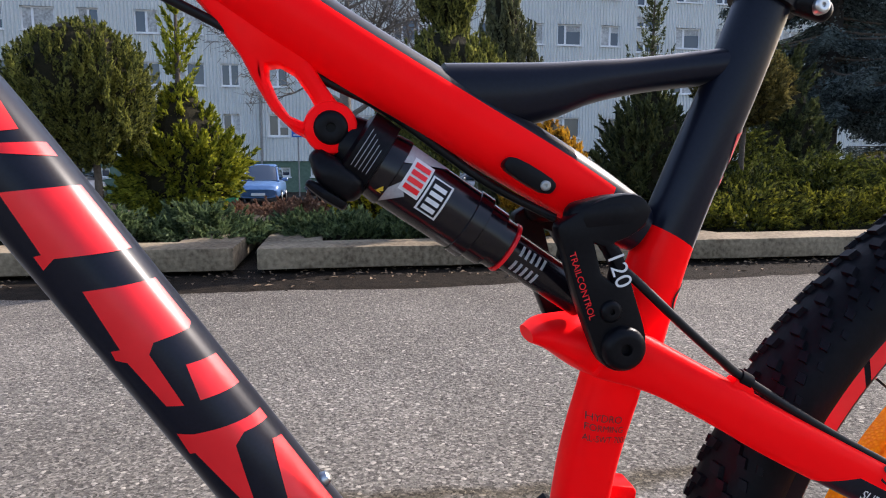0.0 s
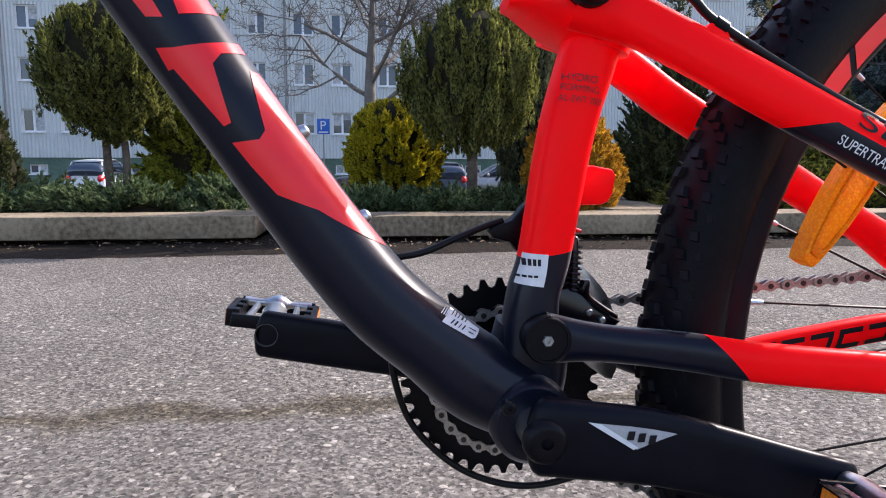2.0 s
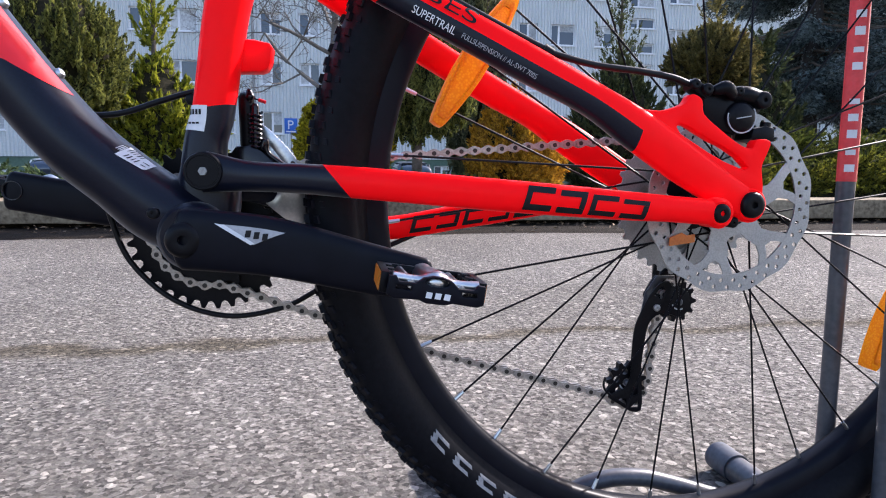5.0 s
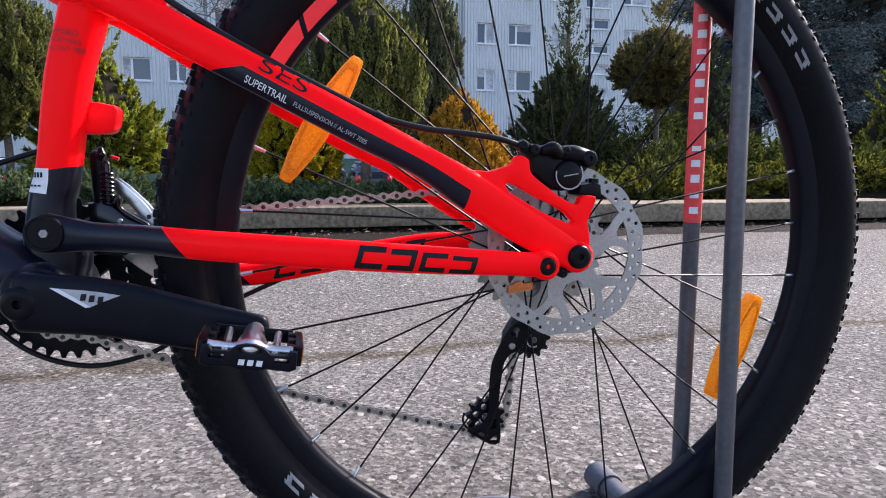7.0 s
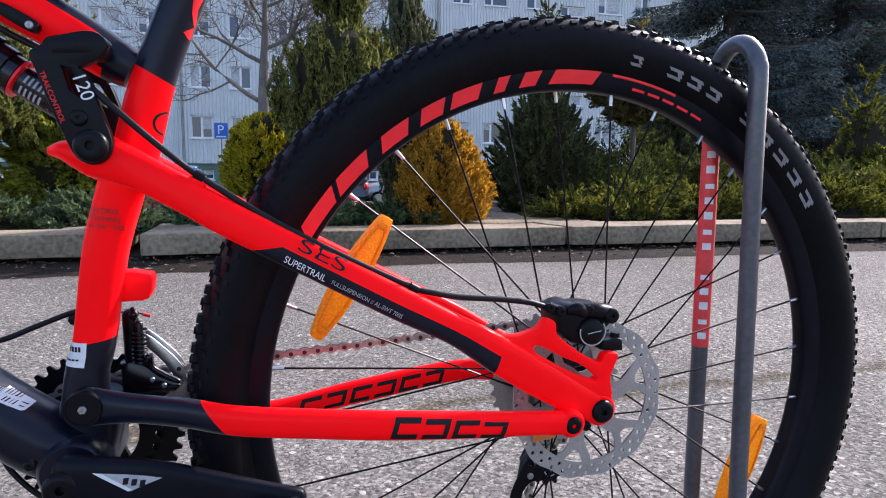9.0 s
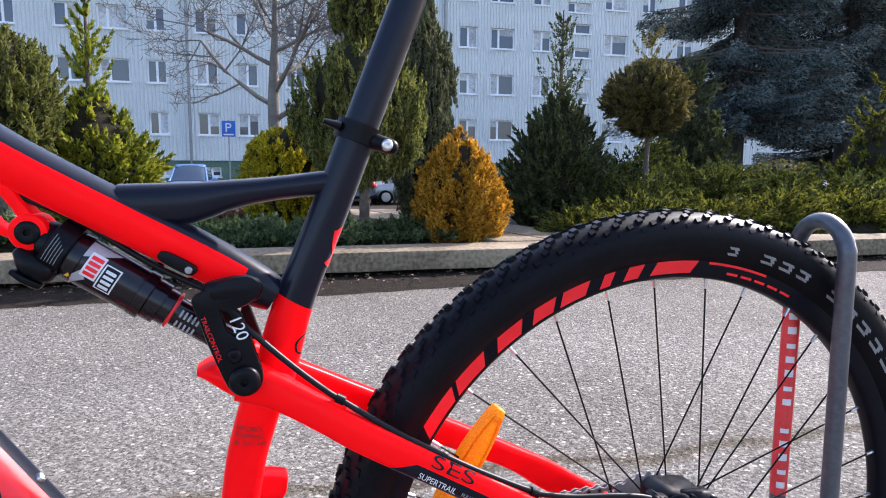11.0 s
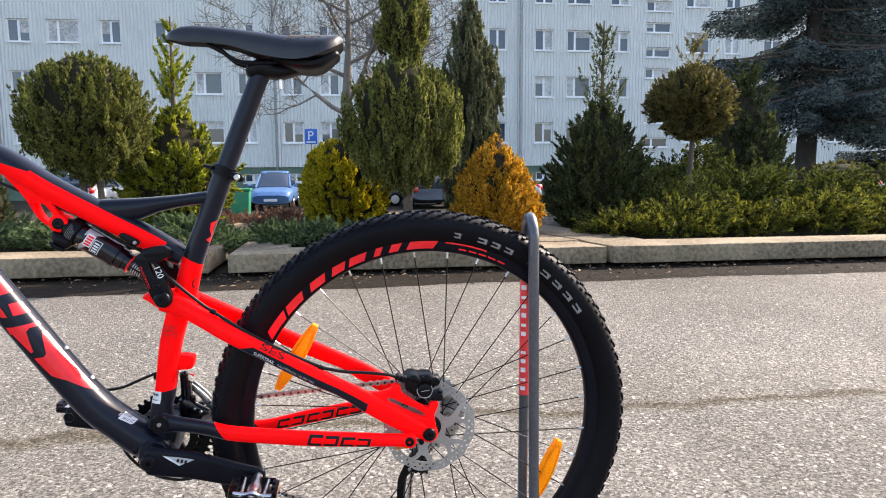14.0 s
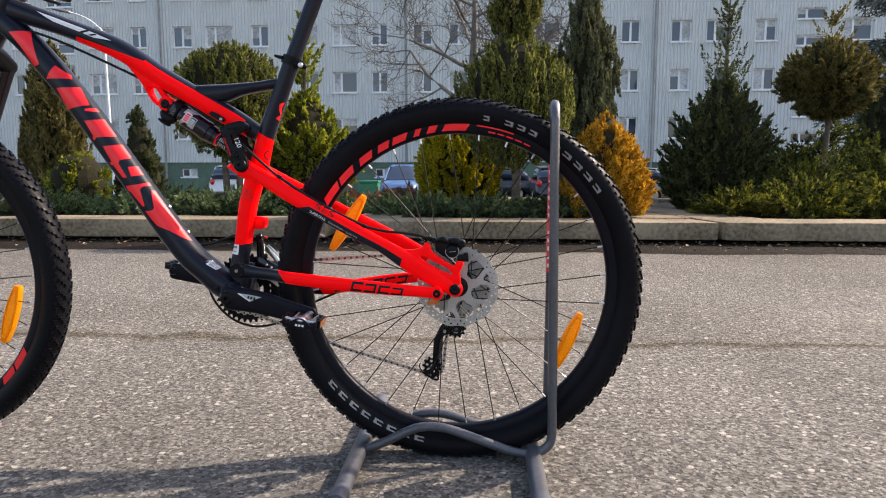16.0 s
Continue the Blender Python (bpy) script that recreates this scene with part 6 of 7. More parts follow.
def wheel(name, cx, cz, phase, blocks_at, rear):
    hub = part(name, lathe([(0.0065, BY - 0.062), (0.012, BY - 0.06), (0.0135, BY - 0.052), (0.02, BY - 0.05), (0.02, BY - 0.047), (0.0135, BY - 0.046), (0.0135, BY - 0.036), (0.0285, BY - 0.0355), (0.0285, BY - 0.0325), (0.016, BY - 0.03), (0.0135, BY - 0.01), (0.015, BY + 0.012), (0.0285, BY + 0.0145), (0.0285, BY + 0.0175), (0.017, BY + 0.02), (0.017, BY + 0.058), (0.008, BY + 0.062)], cx, cz, 28), ALLOY, bike, "black hub of the spoked wheel")
    prof = [(r, BY - y) for r, y in TYRE[:-1]] + [(TYRE[-1][0], BY)] + [(r, BY + y) for r, y in TYRE[:-1][::-1]]
    bm = lathe(prof, cx, cz, 150)
    V, F = knobs(cx, cz, BY)
    vs = [bm.verts.new(v) for v in V]
    for f in F:
        bm.faces.new([vs[i] for i in f]).material_index = 1
    part("tyre", bm, [RUBBER, TREAD], hub, "black knobbly tyre")
    part("rim", lathe([(0.2965, BY - 0.0045), (0.298, BY - 0.009), (0.302, BY - 0.0118), (0.314, BY - 0.0135), (0.3175, BY - 0.0135), (0.3175, BY - 0.0095), (0.309, BY - 0.009), (0.309, BY + 0.009), (0.3175, BY + 0.0095), (0.3175, BY + 0.0135), (0.314, BY + 0.0135), (0.302, BY + 0.0118), (0.298, BY + 0.009), (0.2965, BY + 0.0045)], cx, cz, 120, closed=True), CRANK, hub, "black rim")
    ry = lambda r: BY - float(np.interp(r, [0.2965, 0.298, 0.302, 0.314, 0.3175], [0.0045, 0.009, 0.0118, 0.0135, 0.0135])) - 0.0004
    for a0, a1 in RIM_BLOCKS:
        part("rim_graphic", arc_patch(cx, cz, 0, 0.3025, 0.3155, a0 + blocks_at, a1 + blocks_at, -1.6, yfun=ry), RED, hub, "red block on the rim")
    bm = arc_patch(cx, cz, 0, 0.3125, 0.315, 83.5 + blocks_at, 70 + blocks_at, yfun=ry)
    for q in range(5):
        arc_patch(cx, cz, 0, 0.304, 0.3065, 79 + blocks_at - q * 3.4, 76.4 + blocks_at - q * 3.4, yfun=ry, bm=bm)
    part("rim_graphic", bm, RED, hub)
    for k in range(32):
        th = 2 * math.pi * (k + phase) / 32
        side = -1 if k % 2 else 1
        lead = 1 if ((k + 1) // 2) % 2 else -1
        ph = th + lead * 1.12
        fy = BY - 0.034 if side < 0 else BY + 0.016
        a = Vector((cx + 0.0265 * math.cos(ph), fy + side * 0.0022 * (1 if lead > 0 else -1), cz + 0.0265 * math.sin(ph)))
        b = Vector((cx + 0.2985 * math.cos(th), BY + side * 0.003, cz + 0.2985 * math.sin(th)))
        part("spoke", tube([(*a, 0.001, 0.001), (*b, 0.001, 0.001)], 1, 6, ref=(0.02, 1, 0.03), caps=False), ALLOY, hub)
    for k in range(32):
        th = 2 * math.pi * (k + phase) / 32
        side = -1 if k % 2 else 1
        b = Vector((cx + 0.2985 * math.cos(th), BY + side * 0.003, cz + 0.2985 * math.sin(th)))
        lead = 1 if ((k + 1) // 2) % 2 else -1
        ph = th + lead * 1.12
        a = Vector((cx + 0.0265 * math.cos(ph), BY + (-0.034 if side < 0 else 0.016), cz + 0.0265 * math.sin(ph)))
        d = (b - a).normalized()
        part("spoke_nipple", tube([(*(b - d * 0.0125), 0.0016, 0.0016), (*(b - d * 0.003), 0.0019, 0.0019), (*(b + d * 0.002), 0.0022, 0.0022)], 1, 8, ref=(0.02, 1, 0.03)), STEEL, hub, "bright spoke nipple")
    part("brake_rotor", rotor(cx, cz, BY - 0.0485, 0.08), ROTOR, hub, "drilled steel brake rotor")
    part("rotor_carrier", rotor_carrier(cx, cz, BY - 0.0485, 0.08), ROTOR, hub, "forked steel arms of the brake rotor")
    return hub


def tyre_marks(cx, cz, hub, spans, r0=0.3245, r1=0.3335):
    """Plain pale bars in place of the moulded lettering."""
    for a0, a1, n in spans:
        w = (a1 - a0) / n
        for k in range(n):
            for r2, r3, c0, c1 in ((r0, r0 + 0.0026, 0.1, 0.74), (r1 - 0.0026, r1, 0.1, 0.74), (r0 + 0.0026, r1 - 0.0026, 0.1, 0.3)):
                part("tyre_lettering", arc_patch(cx, cz, 0, r2, r3, a0 + w * (k + c0), a0 + w * (k + c1), 0.5, None, 2, lambda r: BY - tyre_y(r) - 0.0007), TYREPRINT, hub, "pale grey bar moulded on the tyre")


def reflector(cx, cz, ang, hub, r=0.17, long=0.064, turn=0.0):
    """A boat-shaped amber spoke reflector with a raised rim."""
    c = (cx + r * math.cos(ang), cz + r * math.sin(ang))
    d = (math.cos(turn), math.sin(turn))
    n = (-d[1], d[0])
    pts = [(-1, 0.25), (-0.94, 0.5), (-0.45, 0.9), (0, 1), (0.45, 0.9), (0.94, 0.5), (1, 0.25), (1, -0.25), (0.94, -0.5), (0.45, -0.9), (0, -1), (-0.45, -0.9), (-0.94, -0.5), (-1, -0.25)]
    P = lambda k, w: [(c[0] + d[0] * u * long * k + n[0] * v * 0.0128 * w, c[1] + d[1] * u * long * k + n[1] * v * 0.0128 * w) for u, v in pts]
    ob = part("spoke_reflector", plate(P(1, 1), BY - 0.0105, BY + 0.006, 0.0018, smooth=2), AMBER, hub, "amber plastic spoke reflector")
    part("reflector_ridge", plate(P(0.9, 0.78), BY - 0.0122, BY - 0.0095, 0.0008, smooth=2, holes=[P(0.8, 0.62)]), AMBER, hub)


rear = wheel("rear_wheel", AX, AZ, 0.31, 0.0, True)
rear.rotation_euler.z = radians(1.2)   # the wheel stands a little askew in the stand
tyre_marks(AX, AZ, rear, [(62, 75, 3), (79, 82, 1), (33, 58, 5), (217, 259, 8)])
reflector(AX, AZ, radians(151.4), rear, 0.2524, turn=radians(58.2))
reflector(AX, AZ, radians(-27.7), rear, 0.2514, 0.061, turn=radians(66.5))
for k, (r, teeth) in enumerate([(0.0725, 36), (0.0625, 32), (0.0565, 28), (0.05, 25), (0.0445, 22), (0.039, 19), (0.0345, 17), (0.0305, 15), (0.0265, 13), (0.0225, 11)]):
    part("sprocket", gear(AX, AZ, r, teeth, BY + 0.0225 + k * 0.0037, BY + 0.0243 + k * 0.0037, 0.0175, 0.0045, 0.1 * k, 9 if r > 0.055 else 0), ROTOR, rear, "steel cassette sprocket")

front = wheel("front_wheel", -0.592, AZ, 0.1, -178.0, False)
reflector(-0.592, AZ, radians(-18), front, 0.25, turn=radians(72))
reflector(-0.592, AZ, radians(160), front, 0.25, turn=radians(62))

# cranks and chainrings
CR = Tube([(0.1405, 0.352, 0.3375, 0.0235, 0.0095), (0.165, 0.346, 0.336, 0.023, 0.0085), (0.208, 0.34, 0.3312, 0.0222, 0.0075), (0.279, 0.332, 0.3145, 0.019, 0.0068), (0.316, 0.328, 0.308, 0.0155, 0.0065)], 8, 24, 3.2)
bm = bmesh.new()
CR.add(bm, round_ends=True)
crank = part("crank_arm", bm, CRANK, bike, "satin black crank arm")
part("crank_bolt", bolt(0.1405, 0.3375, 0.0135, 0.3385, 0.346), ALLOY, crank)
part("pinch_bolt", bolt(0.1195, 0.357, 0.0042, 0.344, 0.35), ALLOY, crank)
tri = [onto(CR, *p) for p in ((0.165, 0.3495), (0.215, 0.3425), (0.192, 0.334))]
part("crank_graphic", decal(CR, [tri], 0.0004), GREYP, crank, "grey triangular graphic")
part("crank_graphic", decal(CR, [[onto(CR, *p) for p in ((0.165, 0.3495), (0.172, 0.3485), (0.193, 0.335), (0.19, 0.334))]], 0.0007), WHITE, crank)
bm = bmesh.new()
for k in range(3):
    decal(CR, [[onto(CR, 0.187 + k * 0.006 + a, 0.3425 - k * 0.0012 + b) for a, b in ((-0.001, -0.003), (0.003, -0.003), (0.004, 0.002), (0.0, 0.002))]], 0.0008, bm)
part("crank_graphic", bm, TEAM, crank)
FCR = Tube([(0.141, 0.486, 0.337, 0.02, 0.008), (0.08, 0.487, 0.348, 0.0175, 0.007), (0.02, 0.488, 0.3592, 0.0178, 0.0065), (-0.035, 0.489, 0.3692, 0.0176, 0.0065)], 8, 24, 3.2)
bm = bmesh.new()
FCR.add(bm, round_ends=True)
fcrank = part("crank_arm", bm, CRANK, bike, "satin black crank arm")
part("pedal_eye", lathe([(0.0086, 0.4808), (0.0086, 0.4822), (0.0079, 0.4822), (0.0076, 0.486), (0, 0.486)], -0.0325, 0.3695, 24), GREYSTEEL, fcrank)
part("chainring", gear(BX, BZ, 0.0722, 36, 0.4625, 0.4655, 0.05, 0.0065, 0.03, 0), ALLOY, bike, "black toothed outer chainring")
part("chainring", gear(BX, BZ, 0.0525, 26, 0.4545, 0.457, 0.036, 0.006, 0.03, 0), ALLOY, bike, "black toothed inner chainring")
bm = bmesh.new()
for k in range(4):
    a = 0.5 + k * math.pi / 2
    tube([(BX + 0.02 * math.cos(a), 0.468, BZ + 0.02 * math.sin(a), 0.011, 0.005), (BX + 0.055 * math.cos(a), 0.467, BZ + 0.055 * math.sin(a), 0.006, 0.004)], 4, 10, 3, bm=bm)
lathe([(0, 0.474), (0.022, 0.474), (0.024, 0.47), (0.024, 0.455), (0.0, 0.455)], BX, BZ, 24, bm)
part("crank_spider", bm, ALLOY, bike)
part("spindle", lathe([(0.012, 0.344), (0.012, 0.49)], BX, BZ, 20), STEEL, bike)


def pedal(cx, cz, y_in, out, tilt, body_mat):
    """A caged platform pedal on its axle; out is the direction away from the bike (-1: near)."""
    P = lambda u, v: (cx + u * math.cos(tilt) - v * math.sin(tilt), cz + u * math.sin(tilt) + v * math.cos(tilt))
    span = lambda a, b: (min(y_in + out * a, y_in + out * b), max(y_in + out * a, y_in + out * b))
    x, z = P(0, 0)
    ped = part("pedal", lathe([(0.0, y_in - out * 0.004), (0.0065, y_in), (0.0085, y_in + out * 0.012), (0.0075, y_in + out * 0.028), (0.0105, y_in + out * 0.045), (0.0075, y_in + out * 0.068), (0.0, y_in + out * 0.08)], x, z, 18), STEEL, bike, "silver pedal axle body with a black cage")
    end = [P(u, v) for u, v in ((-0.031, 0.0065), (-0.0265, 0.0068), (-0.024, 0.0035), (-0.014, 0.0035), (-0.009, 0.0075), (-0.003, 0.0092), (0.003, 0.0092), (0.009, 0.0075), (0.014, 0.0035), (0.024, 0.0035), (0.0265, 0.0068), (0.031, 0.0065), (0.0315, -0.0055), (0.027, -0.0075), (0.011, -0.0068), (0.006, -0.0085), (-0.006, -0.0085), (-0.011, -0.0068), (-0.027, -0.0075), (-0.0315, -0.0055))]
    slots = [[P(u, v) for u, v in ((q * 0.0165, 0.0012), (q * 0.0255, 0.0012), (q * 0.0262, -0.001), (q * 0.0165, -0.0014))] for q in (-1, 1)]
    slots.append([P(0.0075 * math.cos(k * math.pi / 6), 0.0052 + 0.0026 * math.sin(k * math.pi / 6)) for k in range(12)])
    part("cross_bar", tube([(P(u, 0.0045)[0], y_in + out * 0.071, P(u, 0.0045)[1], w, w) for u, w in ((-0.028, 0.0038), (-0.012, 0.003), (-0.006, 0.006), (0, 0.0078), (0.006, 0.006), (0.012, 0.003), (0.028, 0.0038))], 3, 12), STEEL, ped, "polished cross bar")
    a, b = span(0.076, 0.081)
    part("cage_end", plate(end, a, b, 0.0009, holes=slots), body_mat, ped)
    a, b = span(0.012, 0.015)
    part("cage_end", plate([P(u, v * 0.7) for u, v in ((-0.0285, 0.008), (0.0285, 0.008), (0.03, -0.007), (-0.03, -0.007))], a, b, 0.001), ALLOY, ped)
    for u in (-0.0275, 0.0275):
        for k in range(7):
            a, b = span(0.015 + k * 0.0087, 0.0237 + k * 0.0087)
            h = 0.0068 if k % 2 else 0.0045
            part("cage_tooth", plate([P(u - 0.0025, h), P(u + 0.0025, h), P(u + 0.0025, -h), P(u - 0.0025, -h)], a, b, 0.0006), ALLOY, ped)
        a, b = span(0.022, 0.068)
        s = math.copysign(1, u)
        rim = [P(u + s * 0.0025, 0.007), P(u + s * 0.0075, 0.007), P(u + s * 0.0075, -0.007), P(u + s * 0.0025, -0.007)]
        part("reflector_case", plate(rim, a, b, 0.001), ALLOY, ped)
        rim = [P(u + s * 0.0076, 0.006), P(u + s * 0.0082, 0.006), P(u + s * 0.0082, -0.006), P(u + s * 0.0076, -0.006)]
        a, b = span(0.025, 0.065)
        part("pedal_reflector", plate(rim, a, b, 0), PEDALAMBER, ped, "amber pedal reflector")
    for v in (0.018, -0.018):
        part("cage_strut", tube([(P(v, 0.002)[0], y_in + out * 0.014, P(v, 0.002)[1], 0.0028, 0.0028), (P(v * 0.9, 0.002)[0], y_in + out * 0.078, P(v * 0.9, 0.002)[1], 0.0028, 0.0028)], 1, 8, ref=(1, 0, 0)), STEEL, ped)
    return ped


np_ = pedal(0.3125, 0.3135, 0.322, -1, radians(-8.5), CRANK)
bm = bmesh.new()
for k in range(3):
    x, z = 0.305 + k * 0.0058, 0.312 - k * 0.0009
    plate([(x, z - 0.0022), (x + 0.0038, z - 0.0029), (x + 0.0048, z + 0.0008), (x + 0.001, z + 0.0015)], 0.2405, 0.2412, 0, bm)
part("pedal_print", bm, WHITE, np_, "pale bars of pedal print")
pedal(-0.034, 0.371, 0.497, 1, radians(-8), ALLOY)

# chain
path = [(0.585, 0.4235), (0.145, 0.3895)] + [(BX + 0.0525 * math.cos(a), BZ + 0.0525 * math.sin(a)) for a in np.linspace(radians(88), radians(262), 14)] + [(0.149, 0.2855), (0.2, 0.2665), (0.349, 0.213), (0.512, 0.167), (0.524, 0.159), (0.538, 0.1545), (0.553, 0.161), (0.5605, 0.18), (0.563, 0.205), (0.567, 0.24), (0.57, 0.262), (0.579, 0.277), (0.6, 0.287), (0.64, 0.322)] + [(AX + 0.0625 * math.cos(a), AZ + 0.0625 * math.sin(a)) for a in np.linspace(radians(-36), radians(92), 10)]
pp = np.array(path)
dist = np.r_[0, np.cumsum(np.hypot(*np.diff(pp, axis=0).T))]
nl = int(dist[-1] / 0.0127) // 2 * 2
pins = np.stack([np.interp(np.linspace(0, dist[-1], nl + 1), dist, pp[:, i]) for i in range(2)], 1)
chain_y = lambda x: 0.4555 - max(0, x - 0.14) / 0.45 * 0.013
bm = bmesh.new()
for k in range(nl):
    (x0, z0), (x1, z1) = pins[k], pins[k + 1]
    L = math.hypot(x1 - x0, z1 - z0)
    ux, uz = (x1 - x0) / L, (z1 - z0) / L
    yc = chain_y((x0 + x1) / 2)
    out = []
    for t, w in ((-0.36, 0.0), (-0.25, 0.0033), (0.0, 0.0044), (0.25, 0.0031), (0.5, 0.0017), (0.75, 0.0031), (1.0, 0.0044), (1.25, 0.0033), (1.36, 0.0), (1.25, -0.0033), (1.0, -0.0044), (0.75, -0.0031), (0.5, -0.0017), (0.25, -0.0031), (0.0, -0.0044), (-0.25, -0.0033)):
        out.append((x0 + ux * t * L - uz * w, z0 + uz * t * L + ux * w))
    o = 0.0033 if k % 2 else 0.0022
    for s in (-1, 1):
        plate(out, yc + s * o - 0.0005, yc + s * o + 0.0005, 0, bm)
    before = set(bm.faces)
    lathe([(0, yc - 0.0043), (0.0022, yc - 0.0043), (0.0022, yc + 0.0043), (0, yc + 0.0043)], x0, z0, 8, bm)
    for f in bm.faces:
        if f not in before:
            f.material_index = 1
part("chain", bm, [CHAIN, CHAINPIN], bike, "steel roller chain", 30)

# rear derailleur, hung in line with the second largest sprocket
SHIFT = Vector((-0.0075, -0.024, 0.0095))
der = part("rear_derailleur", tube([(0.588, 0.492, 0.33, 0.01, 0.008), (0.598, 0.497, 0.3, 0.0125, 0.01), (0.6, 0.495, 0.272, 0.0145, 0.011), (0.594, 0.49, 0.252, 0.013, 0.009)], 6, 16, 3, round_ends=True), ALLOY, bike, "black rear derailleur")
part("parallelogram", tube([(0.602, 0.486, 0.275, 0.01, 0.006), (0.588, 0.482, 0.263, 0.013, 0.006), (0.576, 0.48, 0.25, 0.011, 0.005)], 5, 14, 3, round_ends=True), ALLOY, der)
SHIFT = Vector((0, 0, 0))
part("pulley_cage", plate([(0.566, 0.2795), (0.556, 0.268), (0.548, 0.253), (0.5418, 0.2385), (0.5398, 0.222), (0.5388, 0.2), (0.539, 0.188), (0.5345, 0.1765), (0.529, 0.173), (0.519, 0.1695), (0.516, 0.166), (0.5285, 0.158), (0.54, 0.1505), (0.5512, 0.1508), (0.552, 0.168), (0.5498, 0.19), (0.5505, 0.203), (0.5525, 0.222), (0.5555, 0.238), (0.563, 0.247), (0.574, 0.2495), (0.5835, 0.2465), (0.594, 0.2495), (0.5995, 0.2595), (0.596, 0.2705), (0.587, 0.2755), (0.579, 0.277), (0.5755, 0.282)], 0.4345, 0.4362, 0.0005, smooth=2,
     holes=[[(0.5405, 0.1545), (0.548, 0.1542), (0.5478, 0.1615)], [(0.526, 0.164), (0.5355, 0.1575), (0.5355, 0.164)], [(0.5395, 0.166), (0.5478, 0.1675), (0.5465, 0.182), (0.5425, 0.176)], [(0.561, 0.268), (0.569, 0.2635), (0.5725, 0.272), (0.569, 0.277)]]), ALLOY, der, "black cut-out pulley cage")
part("pulley_cage", plate([(0.597, 0.276), (0.578, 0.281), (0.566, 0.268), (0.56, 0.24), (0.556, 0.21), (0.553, 0.17), (0.545, 0.164), (0.548, 0.2), (0.552, 0.235), (0.558, 0.268), (0.57, 0.285), (0.59, 0.285)], 0.4492, 0.4505, 0.0004, smooth=1), GREYSTEEL, der, "grey outer pulley cage plate")
part("chain_hook", tube([(0.5195, 0.4353, 0.168, 0.0012, 0.0011), (0.5135, 0.4353, 0.173, 0.0012, 0.0011), (0.511, 0.4353, 0.1795, 0.0012, 0.0011), (0.5125, 0.4353, 0.187, 0.0012, 0.0011)], 4, 8), ALLOY, der)
for x, z, turn in ((0.5872, 0.2605, 0.0), (0.5372, 0.179, 0.2)):
    w = part("jockey_wheel", gear(x, z, 0.0188, 11, 0.4395, 0.4472, 0.004, 0.0045, turn, 6), ALLOY, der, "black toothed pulley wheel")
    part("pulley_bolt", bolt(x, z, 0.0034, 0.4355 if turn else 0.4325, 0.4405), GREYSTEEL, w)
    part("pulley_bearing", arc_patch(x, z, 0.439 if turn else 0.434, 0.0068, 0.0082, 195, 300), GREYP, w)
part("pivot_pin", bolt(0.5632, 0.2555, 0.0036, 0.432, 0.4355), ROTOR, der, "bright pin")
part("cable_barrel", tube([(0.569, 0.445, 0.303, 0.0035, 0.0035), (0.567, 0.446, 0.287, 0.0035, 0.0035)], 2, 12, ref=(0, 1, 0)), ALLOY, der)

# front derailleur
fd = part("front_derailleur", tube([(0.1755, 0.441, 0.45, 0.0058, 0.007), (0.1765, 0.441, 0.44, 0.0066, 0.008), (0.1768, 0.442, 0.42, 0.0066, 0.009), (0.178, 0.442, 0.405, 0.0075, 0.009)], 5, 16, 3, round_ends=True), ALLOY, bike, "black front derailleur with a steel cage")
helix = [(0.1842 + 0.0056 * math.cos(q), 0.4335 + 0.0056 * math.sin(q), 0.438 - 0.0019 * q / math.pi, 0.0012, 0.0012) for q in np.linspace(0, 16 * math.pi, 160)]
part("derailleur_spring", tube(helix, 1, 6, ref=(0, 0, 1)), GLOSS, fd, "black coil spring")
part("spring_post", tube([(0.1842, 0.4335, 0.4425, 0.0036, 0.0036), (0.1842, 0.4335, 0.405, 0.0036, 0.0036)], 1, 14, ref=(0, 1, 0), round_ends=True), GLOSS, fd)
part("cable_ball", tube([(0.1795, 0.4365, 0.4475, 0.003, 0.003), (0.1795, 0.4365, 0.4515, 0.0048, 0.0048), (0.1795, 0.4365, 0.4555, 0.0028, 0.0028)], 4, 14, ref=(0, 1, 0), round_ends=True), GLOSS, fd)
for y in (0.4495, 0.4655):
    part("derailleur_cage", plate([(0.1865, 0.4305), (0.2015, 0.4172), (0.2155, 0.4008), (0.223, 0.38), (0.2265, 0.355), (0.2215, 0.3365), (0.211, 0.3415), (0.197, 0.3525), (0.1845, 0.3655), (0.1985, 0.3685), (0.2085, 0.377), (0.2082, 0.391), (0.196, 0.4085), (0.183, 0.4225)], y, y + 0.0015, 0.0005, smooth=2), STEEL, fd, "bright steel cage plate")
part("derailleur_body", plate([(0.168, 0.409), (0.181, 0.4105), (0.19, 0.405), (0.2, 0.3955), (0.2135, 0.3885), (0.219, 0.3855), (0.213, 0.38), (0.17, 0.38)], 0.428, 0.447, 0.003, smooth=1), GLOSS, fd)
part("derailleur_link", tube([(0.19, 0.431, 0.408, 0.003, 0.004), (0.1925, 0.431, 0.414, 0.0032, 0.004), (0.1935, 0.432, 0.404, 0.003, 0.004), (0.203, 0.433, 0.3955, 0.0032, 0.004), (0.215, 0.434, 0.388, 0.003, 0.004)], 5, 12, round_ends=True), GLOSS, fd)
part("cable_anchor", bolt(0.177, 0.449, 0.0055, 0.434, 0.446), ALLOY, fd)
part("limit_screw", bolt(0.1945, 0.393, 0.0024, 0.4255, 0.43), STEEL, fd)
part("limit_screw", bolt(0.204, 0.387, 0.0024, 0.4255, 0.43), STEEL, fd)
